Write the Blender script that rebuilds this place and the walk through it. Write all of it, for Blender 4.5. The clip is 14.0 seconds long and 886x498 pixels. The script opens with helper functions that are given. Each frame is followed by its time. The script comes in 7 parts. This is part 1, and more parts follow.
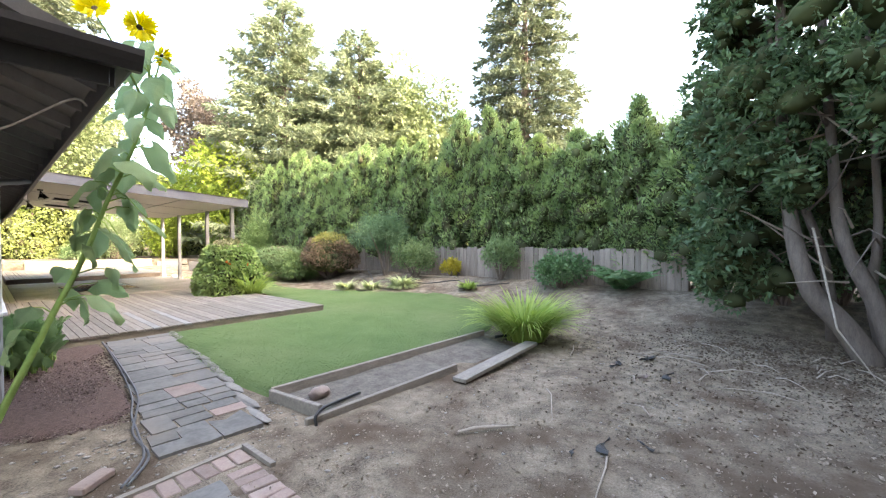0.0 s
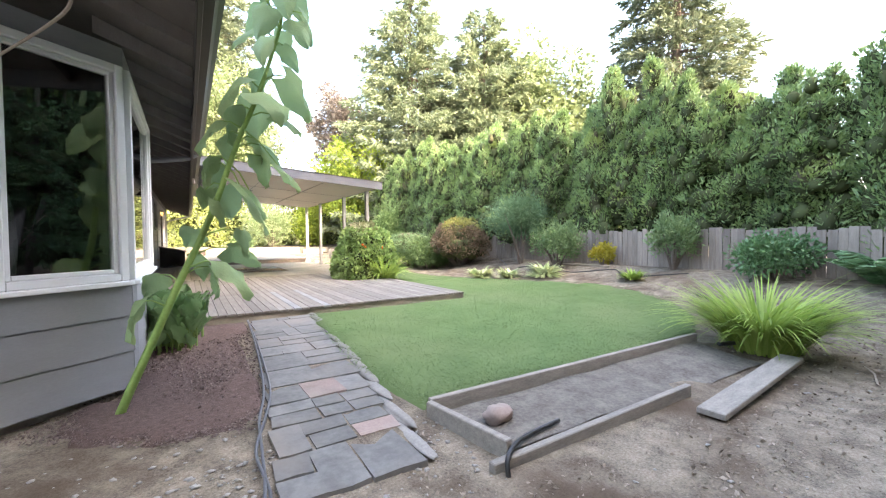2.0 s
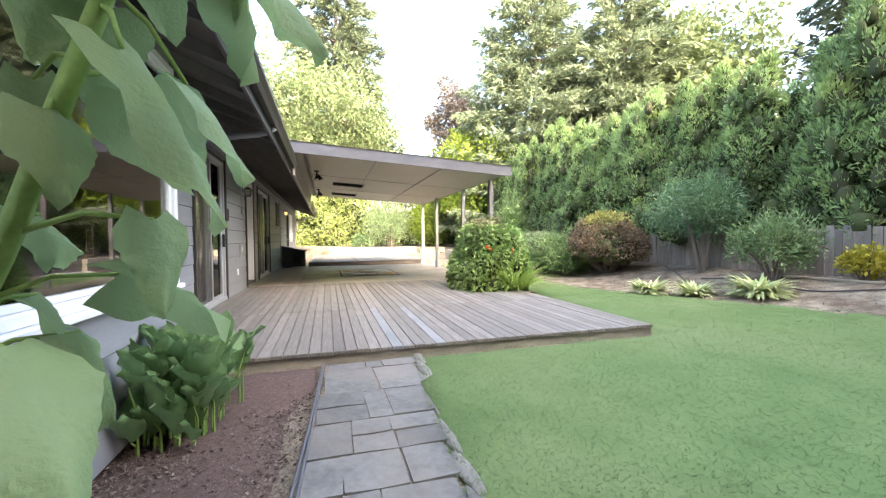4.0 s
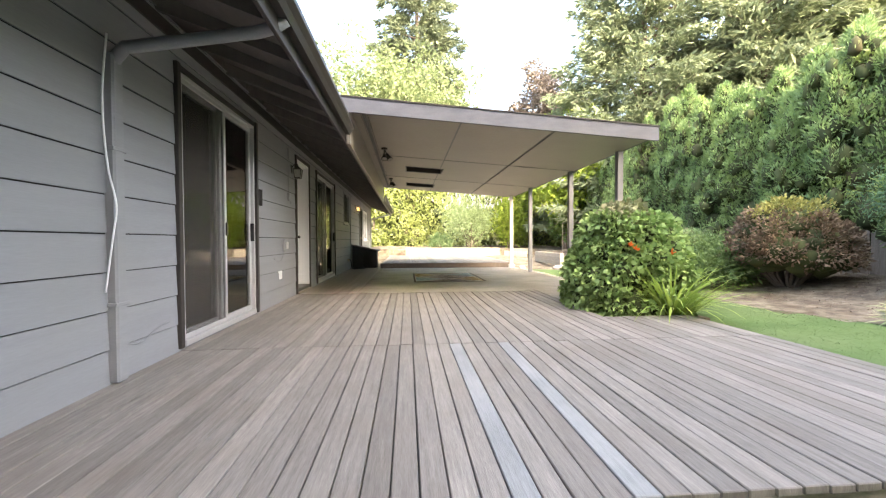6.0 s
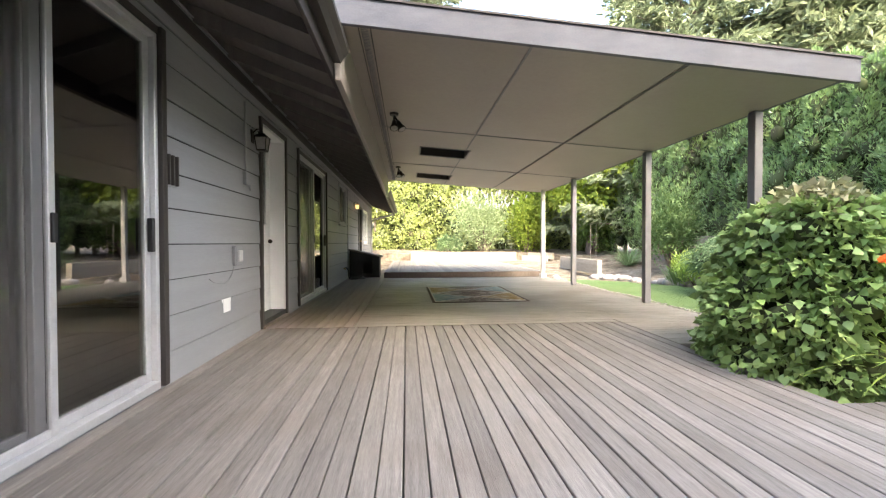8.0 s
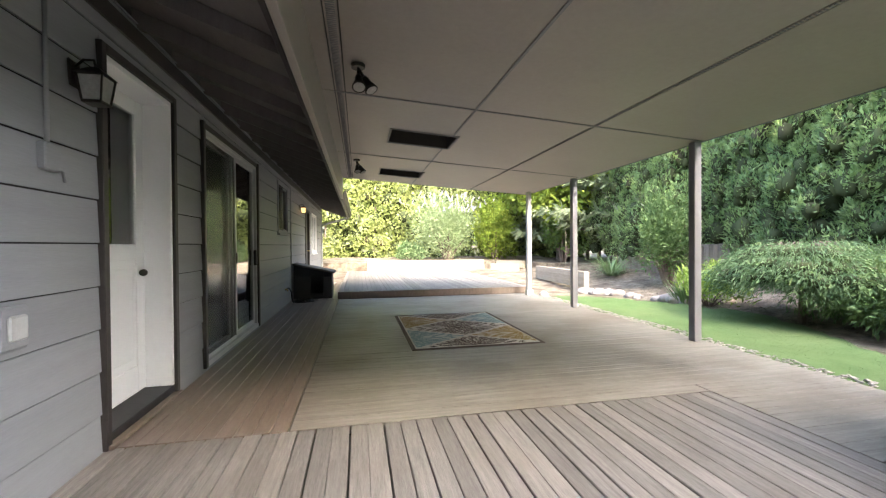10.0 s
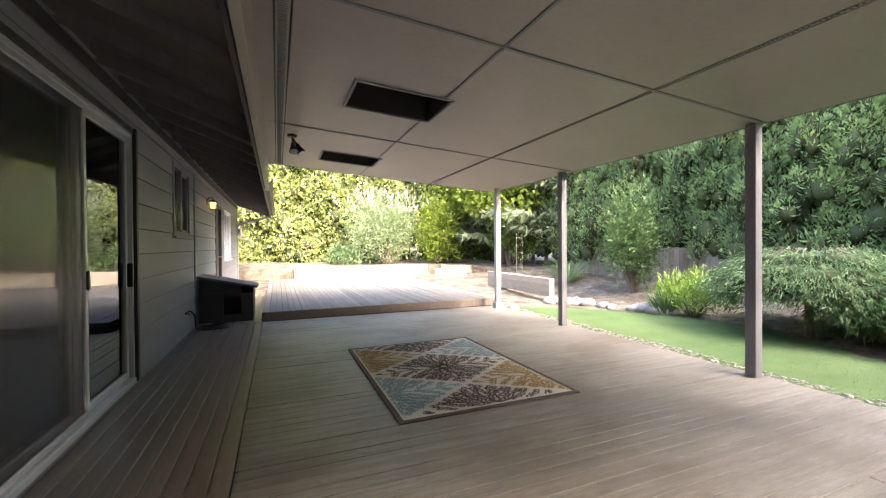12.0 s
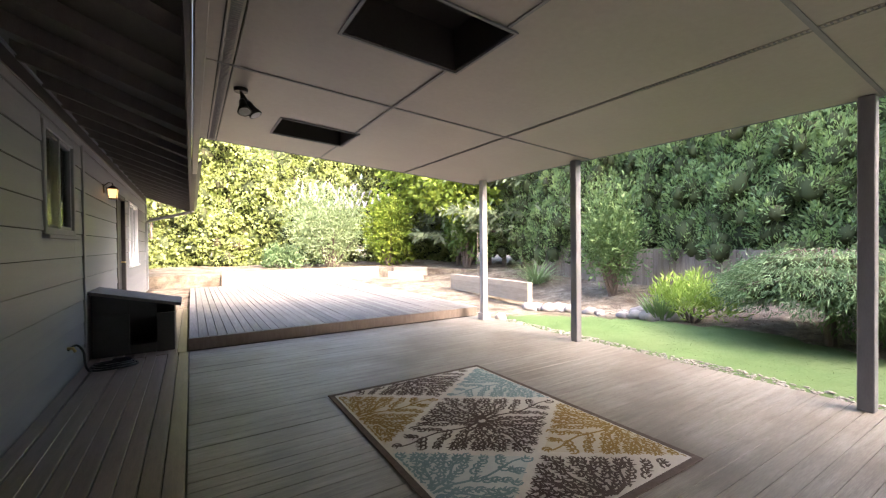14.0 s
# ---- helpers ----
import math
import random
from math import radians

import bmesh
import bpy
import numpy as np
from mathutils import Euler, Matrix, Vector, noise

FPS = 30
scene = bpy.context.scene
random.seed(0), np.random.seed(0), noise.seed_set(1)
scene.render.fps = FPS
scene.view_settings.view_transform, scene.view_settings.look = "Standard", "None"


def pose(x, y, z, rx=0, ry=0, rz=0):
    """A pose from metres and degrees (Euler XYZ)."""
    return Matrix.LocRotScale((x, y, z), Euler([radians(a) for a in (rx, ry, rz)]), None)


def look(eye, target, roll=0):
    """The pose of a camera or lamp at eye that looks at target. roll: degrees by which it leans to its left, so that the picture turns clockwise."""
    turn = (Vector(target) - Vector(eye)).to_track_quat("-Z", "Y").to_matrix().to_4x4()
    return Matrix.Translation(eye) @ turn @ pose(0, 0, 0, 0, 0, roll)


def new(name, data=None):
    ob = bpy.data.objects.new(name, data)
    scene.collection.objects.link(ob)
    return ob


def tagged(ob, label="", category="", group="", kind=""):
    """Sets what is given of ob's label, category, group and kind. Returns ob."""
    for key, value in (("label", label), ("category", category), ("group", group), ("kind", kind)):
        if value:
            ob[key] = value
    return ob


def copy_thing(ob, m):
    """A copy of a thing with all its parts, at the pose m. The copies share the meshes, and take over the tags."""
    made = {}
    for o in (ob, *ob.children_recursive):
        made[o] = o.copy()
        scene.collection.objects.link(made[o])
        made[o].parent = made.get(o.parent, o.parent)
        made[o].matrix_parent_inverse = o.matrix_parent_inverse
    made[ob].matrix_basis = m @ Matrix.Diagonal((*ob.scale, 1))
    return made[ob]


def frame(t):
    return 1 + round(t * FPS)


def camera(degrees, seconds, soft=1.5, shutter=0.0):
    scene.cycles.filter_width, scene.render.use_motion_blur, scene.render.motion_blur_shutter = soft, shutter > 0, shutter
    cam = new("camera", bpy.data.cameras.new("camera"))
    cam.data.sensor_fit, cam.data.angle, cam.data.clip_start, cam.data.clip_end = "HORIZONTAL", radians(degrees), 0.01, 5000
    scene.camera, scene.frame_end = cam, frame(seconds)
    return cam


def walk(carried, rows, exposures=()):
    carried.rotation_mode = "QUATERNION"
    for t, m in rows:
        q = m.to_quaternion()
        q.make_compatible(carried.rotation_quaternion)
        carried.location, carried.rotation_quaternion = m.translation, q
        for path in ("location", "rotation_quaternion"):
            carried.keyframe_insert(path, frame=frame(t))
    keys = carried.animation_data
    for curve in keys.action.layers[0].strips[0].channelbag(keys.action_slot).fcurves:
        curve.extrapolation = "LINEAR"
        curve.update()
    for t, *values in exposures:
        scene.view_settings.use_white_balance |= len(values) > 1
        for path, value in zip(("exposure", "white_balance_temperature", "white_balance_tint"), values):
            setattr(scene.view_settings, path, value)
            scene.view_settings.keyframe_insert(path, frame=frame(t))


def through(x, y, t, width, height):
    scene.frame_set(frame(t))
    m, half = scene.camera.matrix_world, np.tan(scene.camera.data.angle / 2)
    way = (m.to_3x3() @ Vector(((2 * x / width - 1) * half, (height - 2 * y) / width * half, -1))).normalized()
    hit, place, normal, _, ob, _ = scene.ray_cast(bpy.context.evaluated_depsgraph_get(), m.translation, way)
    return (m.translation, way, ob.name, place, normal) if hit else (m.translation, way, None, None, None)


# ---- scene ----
cam = camera(95.3, 14.0, soft=1.2)
METRES, EYE, TILT, LEAN, TURN = 14.3, 1.305, 0.0, 0.0, -48.7
ROWS = [
    (0.0, 0.0, 0.0, 0.0, -0.01, -0.85, 0.41),
    (0.5, -0.0094, 0.0138, -0.0076, 3.12, -1.06, 0.43),
    (1.0, -0.0223, 0.0333, -0.0156, 6.76, -1.28, 0.43),
    (1.5, -0.0371, 0.0601, -0.0194, 11.32, -1.46, 0.52),
    (2.0, -0.0557, 0.0906, -0.0203, 16.42, -1.61, 0.61),
    (2.5, -0.0773, 0.1239, -0.0216, 21.33, -1.72, 0.56),
    (3.0, -0.0985, 0.1608, -0.0228, 25.11, -1.77, 0.56),
    (3.5, -0.122, 0.1979, -0.0221, 28.9, -1.8, 0.63),
    (4.0, -0.1455, 0.2365, -0.0191, 32.66, -1.56, 0.65),
    (6.5, -0.2983, 0.3911, -0.0283, 44.5, -1.12, 0.11),
    (7.0, -0.3351, 0.4157, -0.0283, 44.61, -1.03, 0.07),
    (9.5, -0.4926, 0.5241, -0.0096, 39.03, -0.62, 0.36),
    (10.0, -0.5184, 0.5435, -0.0075, 36.9, -0.58, 0.4),
    (10.5, -0.545, 0.5619, -0.0061, 34.55, -0.54, 0.36),
    (11.0, -0.5698, 0.5791, -0.0045, 31.88, -0.53, 0.39),
    (11.5, -0.5949, 0.596, -0.0033, 29.0, -0.52, 0.45),
    (12.0, -0.6198, 0.6129, -0.0015, 26.37, -0.49, 0.41),
    (12.5, -0.644, 0.6283, -0.0003, 23.79, -0.54, 0.41),
    (13.0, -0.6672, 0.6443, -0.0, 21.49, -0.66, 0.44),
    (13.5, -0.6892, 0.6591, 0.0005, 19.19, -0.66, 0.51),
    (14.0, -0.7099, 0.6738, 0.001, 16.8, -0.64, 0.54),
]
walk(cam, [(t, pose(0, 0, EYE, TILT, LEAN, TURN) @ pose(METRES * x, METRES * y, METRES * z, 90 + pitch, roll, yaw)) for t, x, y, z, yaw, pitch, roll in ROWS],
     exposures=[(0.0, 3.78, 7250, 10), (2.0, 3.94, 7050, 11), (4.0, 3.78, 6800, 8), (6.5, 3.68, 7150, 8), (9.5, 3.72, 6300, 8), (12.0, 3.80, 6450, 14), (14.0, 3.82, 6500, 17)])

# ------------------------------------------------------------ world, sun, exposure
world = bpy.data.worlds.new("world")
scene.world = world
world.use_nodes = True
wn = world.node_tree.nodes
sky = wn.new("ShaderNodeTexSky")
sky.sky_type, sky.sun_disc = "NISHITA", False
SUN_EL, SUN_FROM = 36.5, (0.33, -0.944)          # elevation in degrees, horizontal direction towards the sun
sky.sun_elevation, sky.sun_rotation = radians(SUN_EL), math.atan2(SUN_FROM[0], SUN_FROM[1])
sky.air_density, sky.dust_density, sky.ozone_density = 1.0, 6.0, 1.0
world.node_tree.links.new(sky.outputs[0], wn["Background"].inputs[0])
wn["Background"].inputs[1].default_value = 0.15

sun = new("sun", bpy.data.lights.new("sun", "SUN"))
sun.data.energy, sun.data.angle, sun.data.color = 0.5, radians(1.2), (1.0, 0.95, 0.86)
sun.matrix_world = look((0, 0, 0), (-SUN_FROM[0] * math.cos(radians(SUN_EL)), -SUN_FROM[1] * math.cos(radians(SUN_EL)), -math.sin(radians(SUN_EL))))

# ------------------------------------------------------------ materials
def mat_base(name):
    m = bpy.data.materials.new(name)
    m.use_nodes = True
    nt = m.node_tree
    return m, nt, nt.nodes["Principled BSDF"]


def mat(name, c1, c2, scale=8.0, rough=0.7, metal=0.0, bump=0.15, stretch=(1, 1, 1), fine=60.0, dirt=None, dirt_amount=0.4, rand=0.0, dist=0.01, spec=0.4):
    """Two colours mixed by a coarse and a fine noise, in object space metres, with bump and an optional stain colour."""
    m, nt, b = mat_base(name)
    N, L = nt.nodes, nt.links
    geo = N.new("ShaderNodeNewGeometry")
    mp = N.new("ShaderNodeMapping")
    mp.inputs["Scale"].default_value = stretch
    L.new(geo.outputs["Position"], mp.inputs["Vector"])
    n1, n2 = N.new("ShaderNodeTexNoise"), N.new("ShaderNodeTexNoise")
    for n, s in ((n1, scale), (n2, fine)):
        n.inputs["Scale"].default_value, n.inputs["Detail"].default_value = s, 6
        n.inputs["Roughness"].default_value = 0.6
        L.new(mp.outputs[0], n.inputs["Vector"])
    ramp = N.new("ShaderNodeValToRGB")
    ramp.color_ramp.elements[0].position, ramp.color_ramp.elements[1].position = 0.32, 0.68
    ramp.color_ramp.elements[0].color, ramp.color_ramp.elements[1].color = (*c1, 1), (*c2, 1)
    add = N.new("ShaderNodeMath")
    add.operation = "MULTIPLY_ADD"
    add.inputs[1].default_value, add.inputs[2].default_value = 0.45, 0.0
    L.new(n2.outputs[0], add.inputs[0])
    add2 = N.new("ShaderNodeMath")
    add2.operation = "MULTIPLY_ADD"
    add2.inputs[1].default_value = 0.55
    L.new(n1.outputs[0], add2.inputs[0])
    L.new(add.outputs[0], add2.inputs[2])
    L.new(add2.outputs[0], ramp.inputs[0])
    out = ramp.outputs[0]
    if dirt:
        n3 = N.new("ShaderNodeTexNoise")
        n3.inputs["Scale"].default_value, n3.inputs["Detail"].default_value = scale * 0.28, 5
        L.new(geo.outputs["Position"], n3.inputs["Vector"])
        r3 = N.new("ShaderNodeMapRange")
        r3.inputs[1].default_value, r3.inputs[2].default_value = 0.45, 0.7
        r3.inputs[4].default_value = dirt_amount
        L.new(n3.outputs[0], r3.inputs[0])
        mx = N.new("ShaderNodeMixRGB")
        mx.inputs[2].default_value = (*dirt, 1)
        L.new(r3.outputs[0], mx.inputs[0])
        L.new(out, mx.inputs[1])
        out = mx.outputs[0]
    if rand:
        info = N.new("ShaderNodeObjectInfo")
        hsv = N.new("ShaderNodeHueSaturation")
        mr = N.new("ShaderNodeMapRange")
        mr.inputs[3].default_value, mr.inputs[4].default_value = 1 - rand, 1 + rand
        L.new(info.outputs["Random"], mr.inputs[0])
        L.new(mr.outputs[0], hsv.inputs["Value"])
        L.new(out, hsv.inputs["Color"])
        out = hsv.outputs[0]
    L.new(out, b.inputs["Base Color"])
    b.inputs["Roughness"].default_value, b.inputs["Metallic"].default_value = rough, metal
    b.inputs["Specular IOR Level"].default_value = spec
    bp = N.new("ShaderNodeBump")
    bp.inputs["Strength"].default_value, bp.inputs["Distance"].default_value = bump, dist
    L.new(add2.outputs[0], bp.inputs["Height"])
    L.new(bp.outputs[0], b.inputs["Normal"])
    return m


def leaf_mat(name, c1, c2, rough=0.55, through=0.3, big=None, spec=0.3, bump=0.0):
    """Leaves: colour varied leaf by leaf and in larger patches, partly letting light through."""
    m, nt, b = mat_base(name)
    N, L = nt.nodes, nt.links
    geo = N.new("ShaderNodeNewGeometry")
    ramp = N.new("ShaderNodeValToRGB")
    ramp.color_ramp.elements[0].color, ramp.color_ramp.elements[1].color = (*c1, 1), (*c2, 1)
    n1 = N.new("ShaderNodeTexNoise")
    n1.inputs["Scale"].default_value = 1.3
    L.new(geo.outputs["Position"], n1.inputs["Vector"])
    mr = N.new("ShaderNodeMath")
    mr.operation = "MULTIPLY_ADD"
    mr.inputs[1].default_value = 0.6
    L.new(geo.outputs["Random Per Island"], mr.inputs[0])
    sub = N.new("ShaderNodeMath")
    sub.operation = "MULTIPLY_ADD"
    sub.inputs[1].default_value, sub.inputs[2].default_value = 1.2, -0.4
    L.new(n1.outputs[0], sub.inputs[0])
    L.new(sub.outputs[0], mr.inputs[2])
    L.new(mr.outputs[0], ramp.inputs[0])
    out = ramp.outputs[0]
    if big:
        n2 = N.new("ShaderNodeTexNoise")
        n2.inputs["Scale"].default_value, n2.inputs["Detail"].default_value = 0.8, 3
        L.new(geo.outputs["Position"], n2.inputs["Vector"])
        r2 = N.new("ShaderNodeMapRange")
        r2.inputs[1].default_value, r2.inputs[2].default_value, r2.inputs[4].default_value = 0.6, 0.72, 0.8
        L.new(n2.outputs[0], r2.inputs[0])
        mx = N.new("ShaderNodeMixRGB")
        mx.inputs[2].default_value = (*big, 1)
        L.new(r2.outputs[0], mx.inputs[0])
        L.new(out, mx.inputs[1])
        out = mx.outputs[0]
    L.new(out, b.inputs["Base Color"])
    b.inputs["Roughness"].default_value = rough
    b.inputs["Specular IOR Level"].default_value = spec
    if bump:
        nb, bp = N.new("ShaderNodeTexNoise"), N.new("ShaderNodeBump")
        nb.inputs["Scale"].default_value, nb.inputs["Detail"].default_value = 70, 4
        bp.inputs["Strength"].default_value, bp.inputs["Distance"].default_value = bump, 0.01
        L.new(geo.outputs["Position"], nb.inputs["Vector"])
        L.new(nb.outputs[0], bp.inputs["Height"])
        L.new(bp.outputs[0], b.inputs["Normal"])
    tr = N.new("ShaderNodeBsdfTranslucent")
    L.new(out, tr.inputs["Color"])
    mix = N.new("ShaderNodeMixShader")
    mix.inputs[0].default_value = through
    L.new(b.outputs[0], mix.inputs[1])
    L.new(tr.outputs[0], mix.inputs[2])
    L.new(mix.outputs[0], N["Material Output"].inputs[0])
    return m


def glass_mat(name, tint=(1, 1, 1)):
    m, nt, b = mat_base(name)
    N, L = nt.nodes, nt.links
    fr = N.new("ShaderNodeFresnel")
    fr.inputs[0].default_value = 2.7
    gl, tr, mix = N.new("ShaderNodeBsdfGlossy"), N.new("ShaderNodeBsdfTransparent"), N.new("ShaderNodeMixShader")
    gl.inputs["Roughness"].default_value = 0.01
    tr.inputs[0].default_value = (*tint, 1)
    L.new(fr.outputs[0], mix.inputs[0])
    L.new(tr.outputs[0], mix.inputs[1])
    L.new(gl.outputs[0], mix.inputs[2])
    L.new(mix.outputs[0], N["Material Output"].inputs[0])
    return m


M_SIDING = mat("grey_siding_paint", (0.235, 0.24, 0.258), (0.295, 0.30, 0.318), 2.0, 0.6, bump=0.12, stretch=(1, 0.25, 4), fine=50, rand=0.05, dirt=(0.25, 0.245, 0.23), dirt_amount=0.35)
M_DARKTRIM = mat("dark_brown_trim_paint", (0.030, 0.026, 0.024), (0.045, 0.039, 0.036), 3, 0.5, bump=0.1)
M_SOFFIT = mat("dark_soffit_paint", (0.10, 0.09, 0.083), (0.15, 0.135, 0.124), 3, 0.65, bump=0.15, stretch=(4, 1, 1))
M_FASCIA = mat("slate_blue_fascia_paint", (0.065, 0.07, 0.09), (0.12, 0.125, 0.15), 4, 0.55, bump=0.12, stretch=(1, 1, 3), dirt=(0.08, 0.08, 0.09), dirt_amount=0.5)
M_CEIL = mat("taupe_ceiling_panel_paint", (0.265, 0.237, 0.21), (0.31, 0.28, 0.25), 1.2, 0.42, bump=0.04, fine=20)
M_POST = mat("grey_post_paint", (0.15, 0.15, 0.16), (0.20, 0.20, 0.21), 5, 0.55, bump=0.15, stretch=(3, 3, 0.6))
M_POSTPALE = mat("pale_post_paint", (0.42, 0.40, 0.38), (0.52, 0.50, 0.47), 5, 0.6, bump=0.15, stretch=(3, 3, 0.6), dirt=(0.25, 0.23, 0.2))
M_WHITE = mat("white_vinyl", (0.82, 0.82, 0.83), (0.87, 0.87, 0.88), 4, 0.4, bump=0.04)
M_ALU = mat("grey_aluminium", (0.48, 0.48, 0.49), (0.58, 0.58, 0.59), 8, 0.4, metal=0.4, bump=0.04)
M_BLACK = mat("black_rubber", (0.012, 0.012, 0.013), (0.025, 0.025, 0.026), 20, 0.45, bump=0.1)
M_GLASS = glass_mat("window_glass", (0.85, 0.88, 0.87))
# Black backing in the lap gaps stands in for the siding's shadow lines.
M_LAPSHADE = mat("lap_shadow_black", (0.012, 0.012, 0.013), (0.022, 0.022, 0.023), 10, 0.9)
M_ROOM = mat("pale_room_wall", (0.50, 0.48, 0.455), (0.60, 0.575, 0.545), 2, 0.8)
M_DECK = mat("weathered_deck_wood", (0.10, 0.09, 0.082), (0.245, 0.226, 0.206), 7, 0.7, bump=0.4, stretch=(7, 0.4, 1), fine=40, rand=0.2, dirt=(0.14, 0.118, 0.10), dirt_amount=0.55)
M_DECKX = mat("weathered_deck_wood_across", (0.12, 0.104, 0.086), (0.30, 0.272, 0.235), 4, 0.52, bump=0.15, spec=0.5, stretch=(0.4, 5, 1), fine=30, rand=0.05, dirt=(0.125, 0.100, 0.078), dirt_amount=0.85)
M_DECKRED = mat("stained_deck_wood", (0.11, 0.08, 0.062), (0.21, 0.163, 0.13), 6, 0.36, spec=0.6, bump=0.2, stretch=(5, 0.5, 1), fine=40, rand=0.15)
M_DECKBLUE = mat("bluish_grey_deck_wood", (0.13, 0.135, 0.14), (0.25, 0.257, 0.262), 7, 0.7, bump=0.4, stretch=(7, 0.4, 1), fine=40, dirt=(0.33, 0.33, 0.33), dirt_amount=0.4)
M_TIMBER = mat("grey_timber", (0.14, 0.125, 0.108), (0.29, 0.262, 0.228), 7, 0.8, bump=0.4, stretch=(0.7, 3, 3), fine=45, rand=0.12)
M_FENCE = mat("weathered_fence_cedar", (0.16, 0.13, 0.105), (0.30, 0.25, 0.21), 5, 0.85, bump=0.35, stretch=(4, 4, 0.5), rand=0.2)
M_SLATE = mat("grey_slate_paver", (0.085, 0.083, 0.08), (0.185, 0.18, 0.17), 5, 0.8, bump=0.35, fine=24, rand=0.16, dirt=(0.19, 0.165, 0.14), dirt_amount=0.8)
M_BRICK = mat("worn_pink_brick", (0.19, 0.135, 0.118), (0.30, 0.228, 0.20), 9, 0.85, bump=0.35, rand=0.2, dirt=(0.3, 0.27, 0.24), dirt_amount=0.5)
M_STONE = mat("field_stone", (0.22, 0.20, 0.185), (0.38, 0.35, 0.325), 9, 0.85, bump=0.5, rand=0.2)
M_DIRT = mat("dry_soil", (0.050, 0.039, 0.029), (0.36, 0.305, 0.235), 6.0, 0.95, bump=1.0, fine=70, dirt=(0.085, 0.060, 0.042), dirt_amount=0.9, dist=0.03, spec=0.1)
M_MULCH = mat("red_brown_mulch", (0.06, 0.042, 0.037), (0.165, 0.115, 0.102), 30, 0.95, bump=0.8, fine=120, dist=0.02, spec=0.1)
M_CHIP = mat("mulch_chip", (0.085, 0.06, 0.053), (0.25, 0.19, 0.165), 40, 0.9, bump=0.2)
M_LAWN = mat("lawn_turf", (0.066, 0.115, 0.04), (0.125, 0.178, 0.072), 2.2, 0.9, bump=0.35, fine=70, dirt=(0.165, 0.185, 0.09), dirt_amount=0.45, spec=0.1)
M_BARK = mat("red_brown_bark", (0.09, 0.065, 0.05), (0.20, 0.155, 0.125), 12, 0.9, bump=0.8, stretch=(3, 3, 0.5), dist=0.02)
# Yellow-green patches put the look of sunlit tips into the leaf colour.
M_HEDGE = leaf_mat("arborvitae_foliage", (0.11, 0.19, 0.08), (0.36, 0.48, 0.18), rough=0.45, spec=0.5, through=0.35, big=(0.42, 0.49, 0.15))
# Clump hearts: dark for the shade inside foliage, with brown twig patches.
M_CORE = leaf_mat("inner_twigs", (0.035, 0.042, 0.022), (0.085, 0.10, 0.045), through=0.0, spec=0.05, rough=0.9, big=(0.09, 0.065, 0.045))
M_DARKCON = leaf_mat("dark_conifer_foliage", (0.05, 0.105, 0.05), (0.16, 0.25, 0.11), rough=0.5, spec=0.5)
M_FIR = leaf_mat("fir_foliage", (0.08, 0.105, 0.065), (0.17, 0.195, 0.11))
M_CYP = leaf_mat("cypress_foliage", (0.13, 0.165, 0.095), (0.24, 0.28, 0.16))
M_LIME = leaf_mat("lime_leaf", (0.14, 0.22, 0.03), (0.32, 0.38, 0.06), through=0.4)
M_BROAD = leaf_mat("broad_leaf", (0.07, 0.13, 0.03), (0.18, 0.26, 0.06), through=0.35)
M_PURPLE = leaf_mat("dull_purple_leaf", (0.15, 0.115, 0.095), (0.27, 0.225, 0.175))
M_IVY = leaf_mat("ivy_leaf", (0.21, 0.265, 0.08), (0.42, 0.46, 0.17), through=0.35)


# ------------------------------------------------------------ mesh helpers
def thing(name, label="", category="", group="", kind="", at=(0, 0, 0)):
    e = new(name)
    e.location = at
    return tagged(e, label, category, group, kind)


def from_bm(name, bm, material, smooth=False):
    me = bpy.data.meshes.new(name)
    bmesh.ops.recalc_face_normals(bm, faces=bm.faces)
    bm.to_mesh(me)
    bm.free()
    me.materials.append(material)
    if smooth:
        me.shade_smooth()
    return me


def part(name, bm, material, parent, label="", smooth=False):
    """Links a bmesh, given in its parent's space, as one mesh under a thing or a part."""
    ob = new(name, from_bm(name, bm, material, smooth) if isinstance(bm, bmesh.types.BMesh) else bm)
    ob.parent = parent
    return tagged(ob, label)


def solid(name, bm, material, label="", category="", group="", kind="", smooth=False):
    return tagged(new(name, from_bm(name, bm, material, smooth)), label, category, group, kind)


def box(x0, x1, y0, y1, z0, z1, bevel=0.0, bm=None, m=None):
    """A box, bevelled where bevel is given, added to bm."""
    own = bm or bmesh.new()
    vs = bmesh.ops.create_cube(own, size=1.0)["verts"]
    for v in vs:
        v.co = Vector(((x0 + x1) / 2 + v.co.x * (x1 - x0), (y0 + y1) / 2 + v.co.y * (y1 - y0), (z0 + z1) / 2 + v.co.z * (z1 - z0)))
    if bevel:
        edges = list({e for v in vs for e in v.link_edges})
        r = bmesh.ops.bevel(own, geom=edges, offset=bevel, segments=1, affect="EDGES", profile=0.5)
        vs = list({v for f in r["faces"] for v in f.verts} | {v for v in vs if v.is_valid})
    if m:
        bmesh.ops.transform(own, matrix=m, verts=vs)
    return own


def prism(points, z0, z1, bm=None):
    """A slab over a plan outline; z0 and z1 may be functions of x, y."""
    own = bm or bmesh.new()
    f0 = z0 if callable(z0) else (lambda x, y: z0)
    f1 = z1 if callable(z1) else (lambda x, y: z1)
    low = [own.verts.new((x, y, f0(x, y))) for x, y in points]
    top = [own.verts.new((x, y, f1(x, y))) for x, y in points]
    own.faces.new(top)
    own.faces.new(low[::-1])
    for i in range(len(points)):
        j = (i + 1) % len(points)
        own.faces.new((low[i], low[j], top[j], top[i]))
    return own


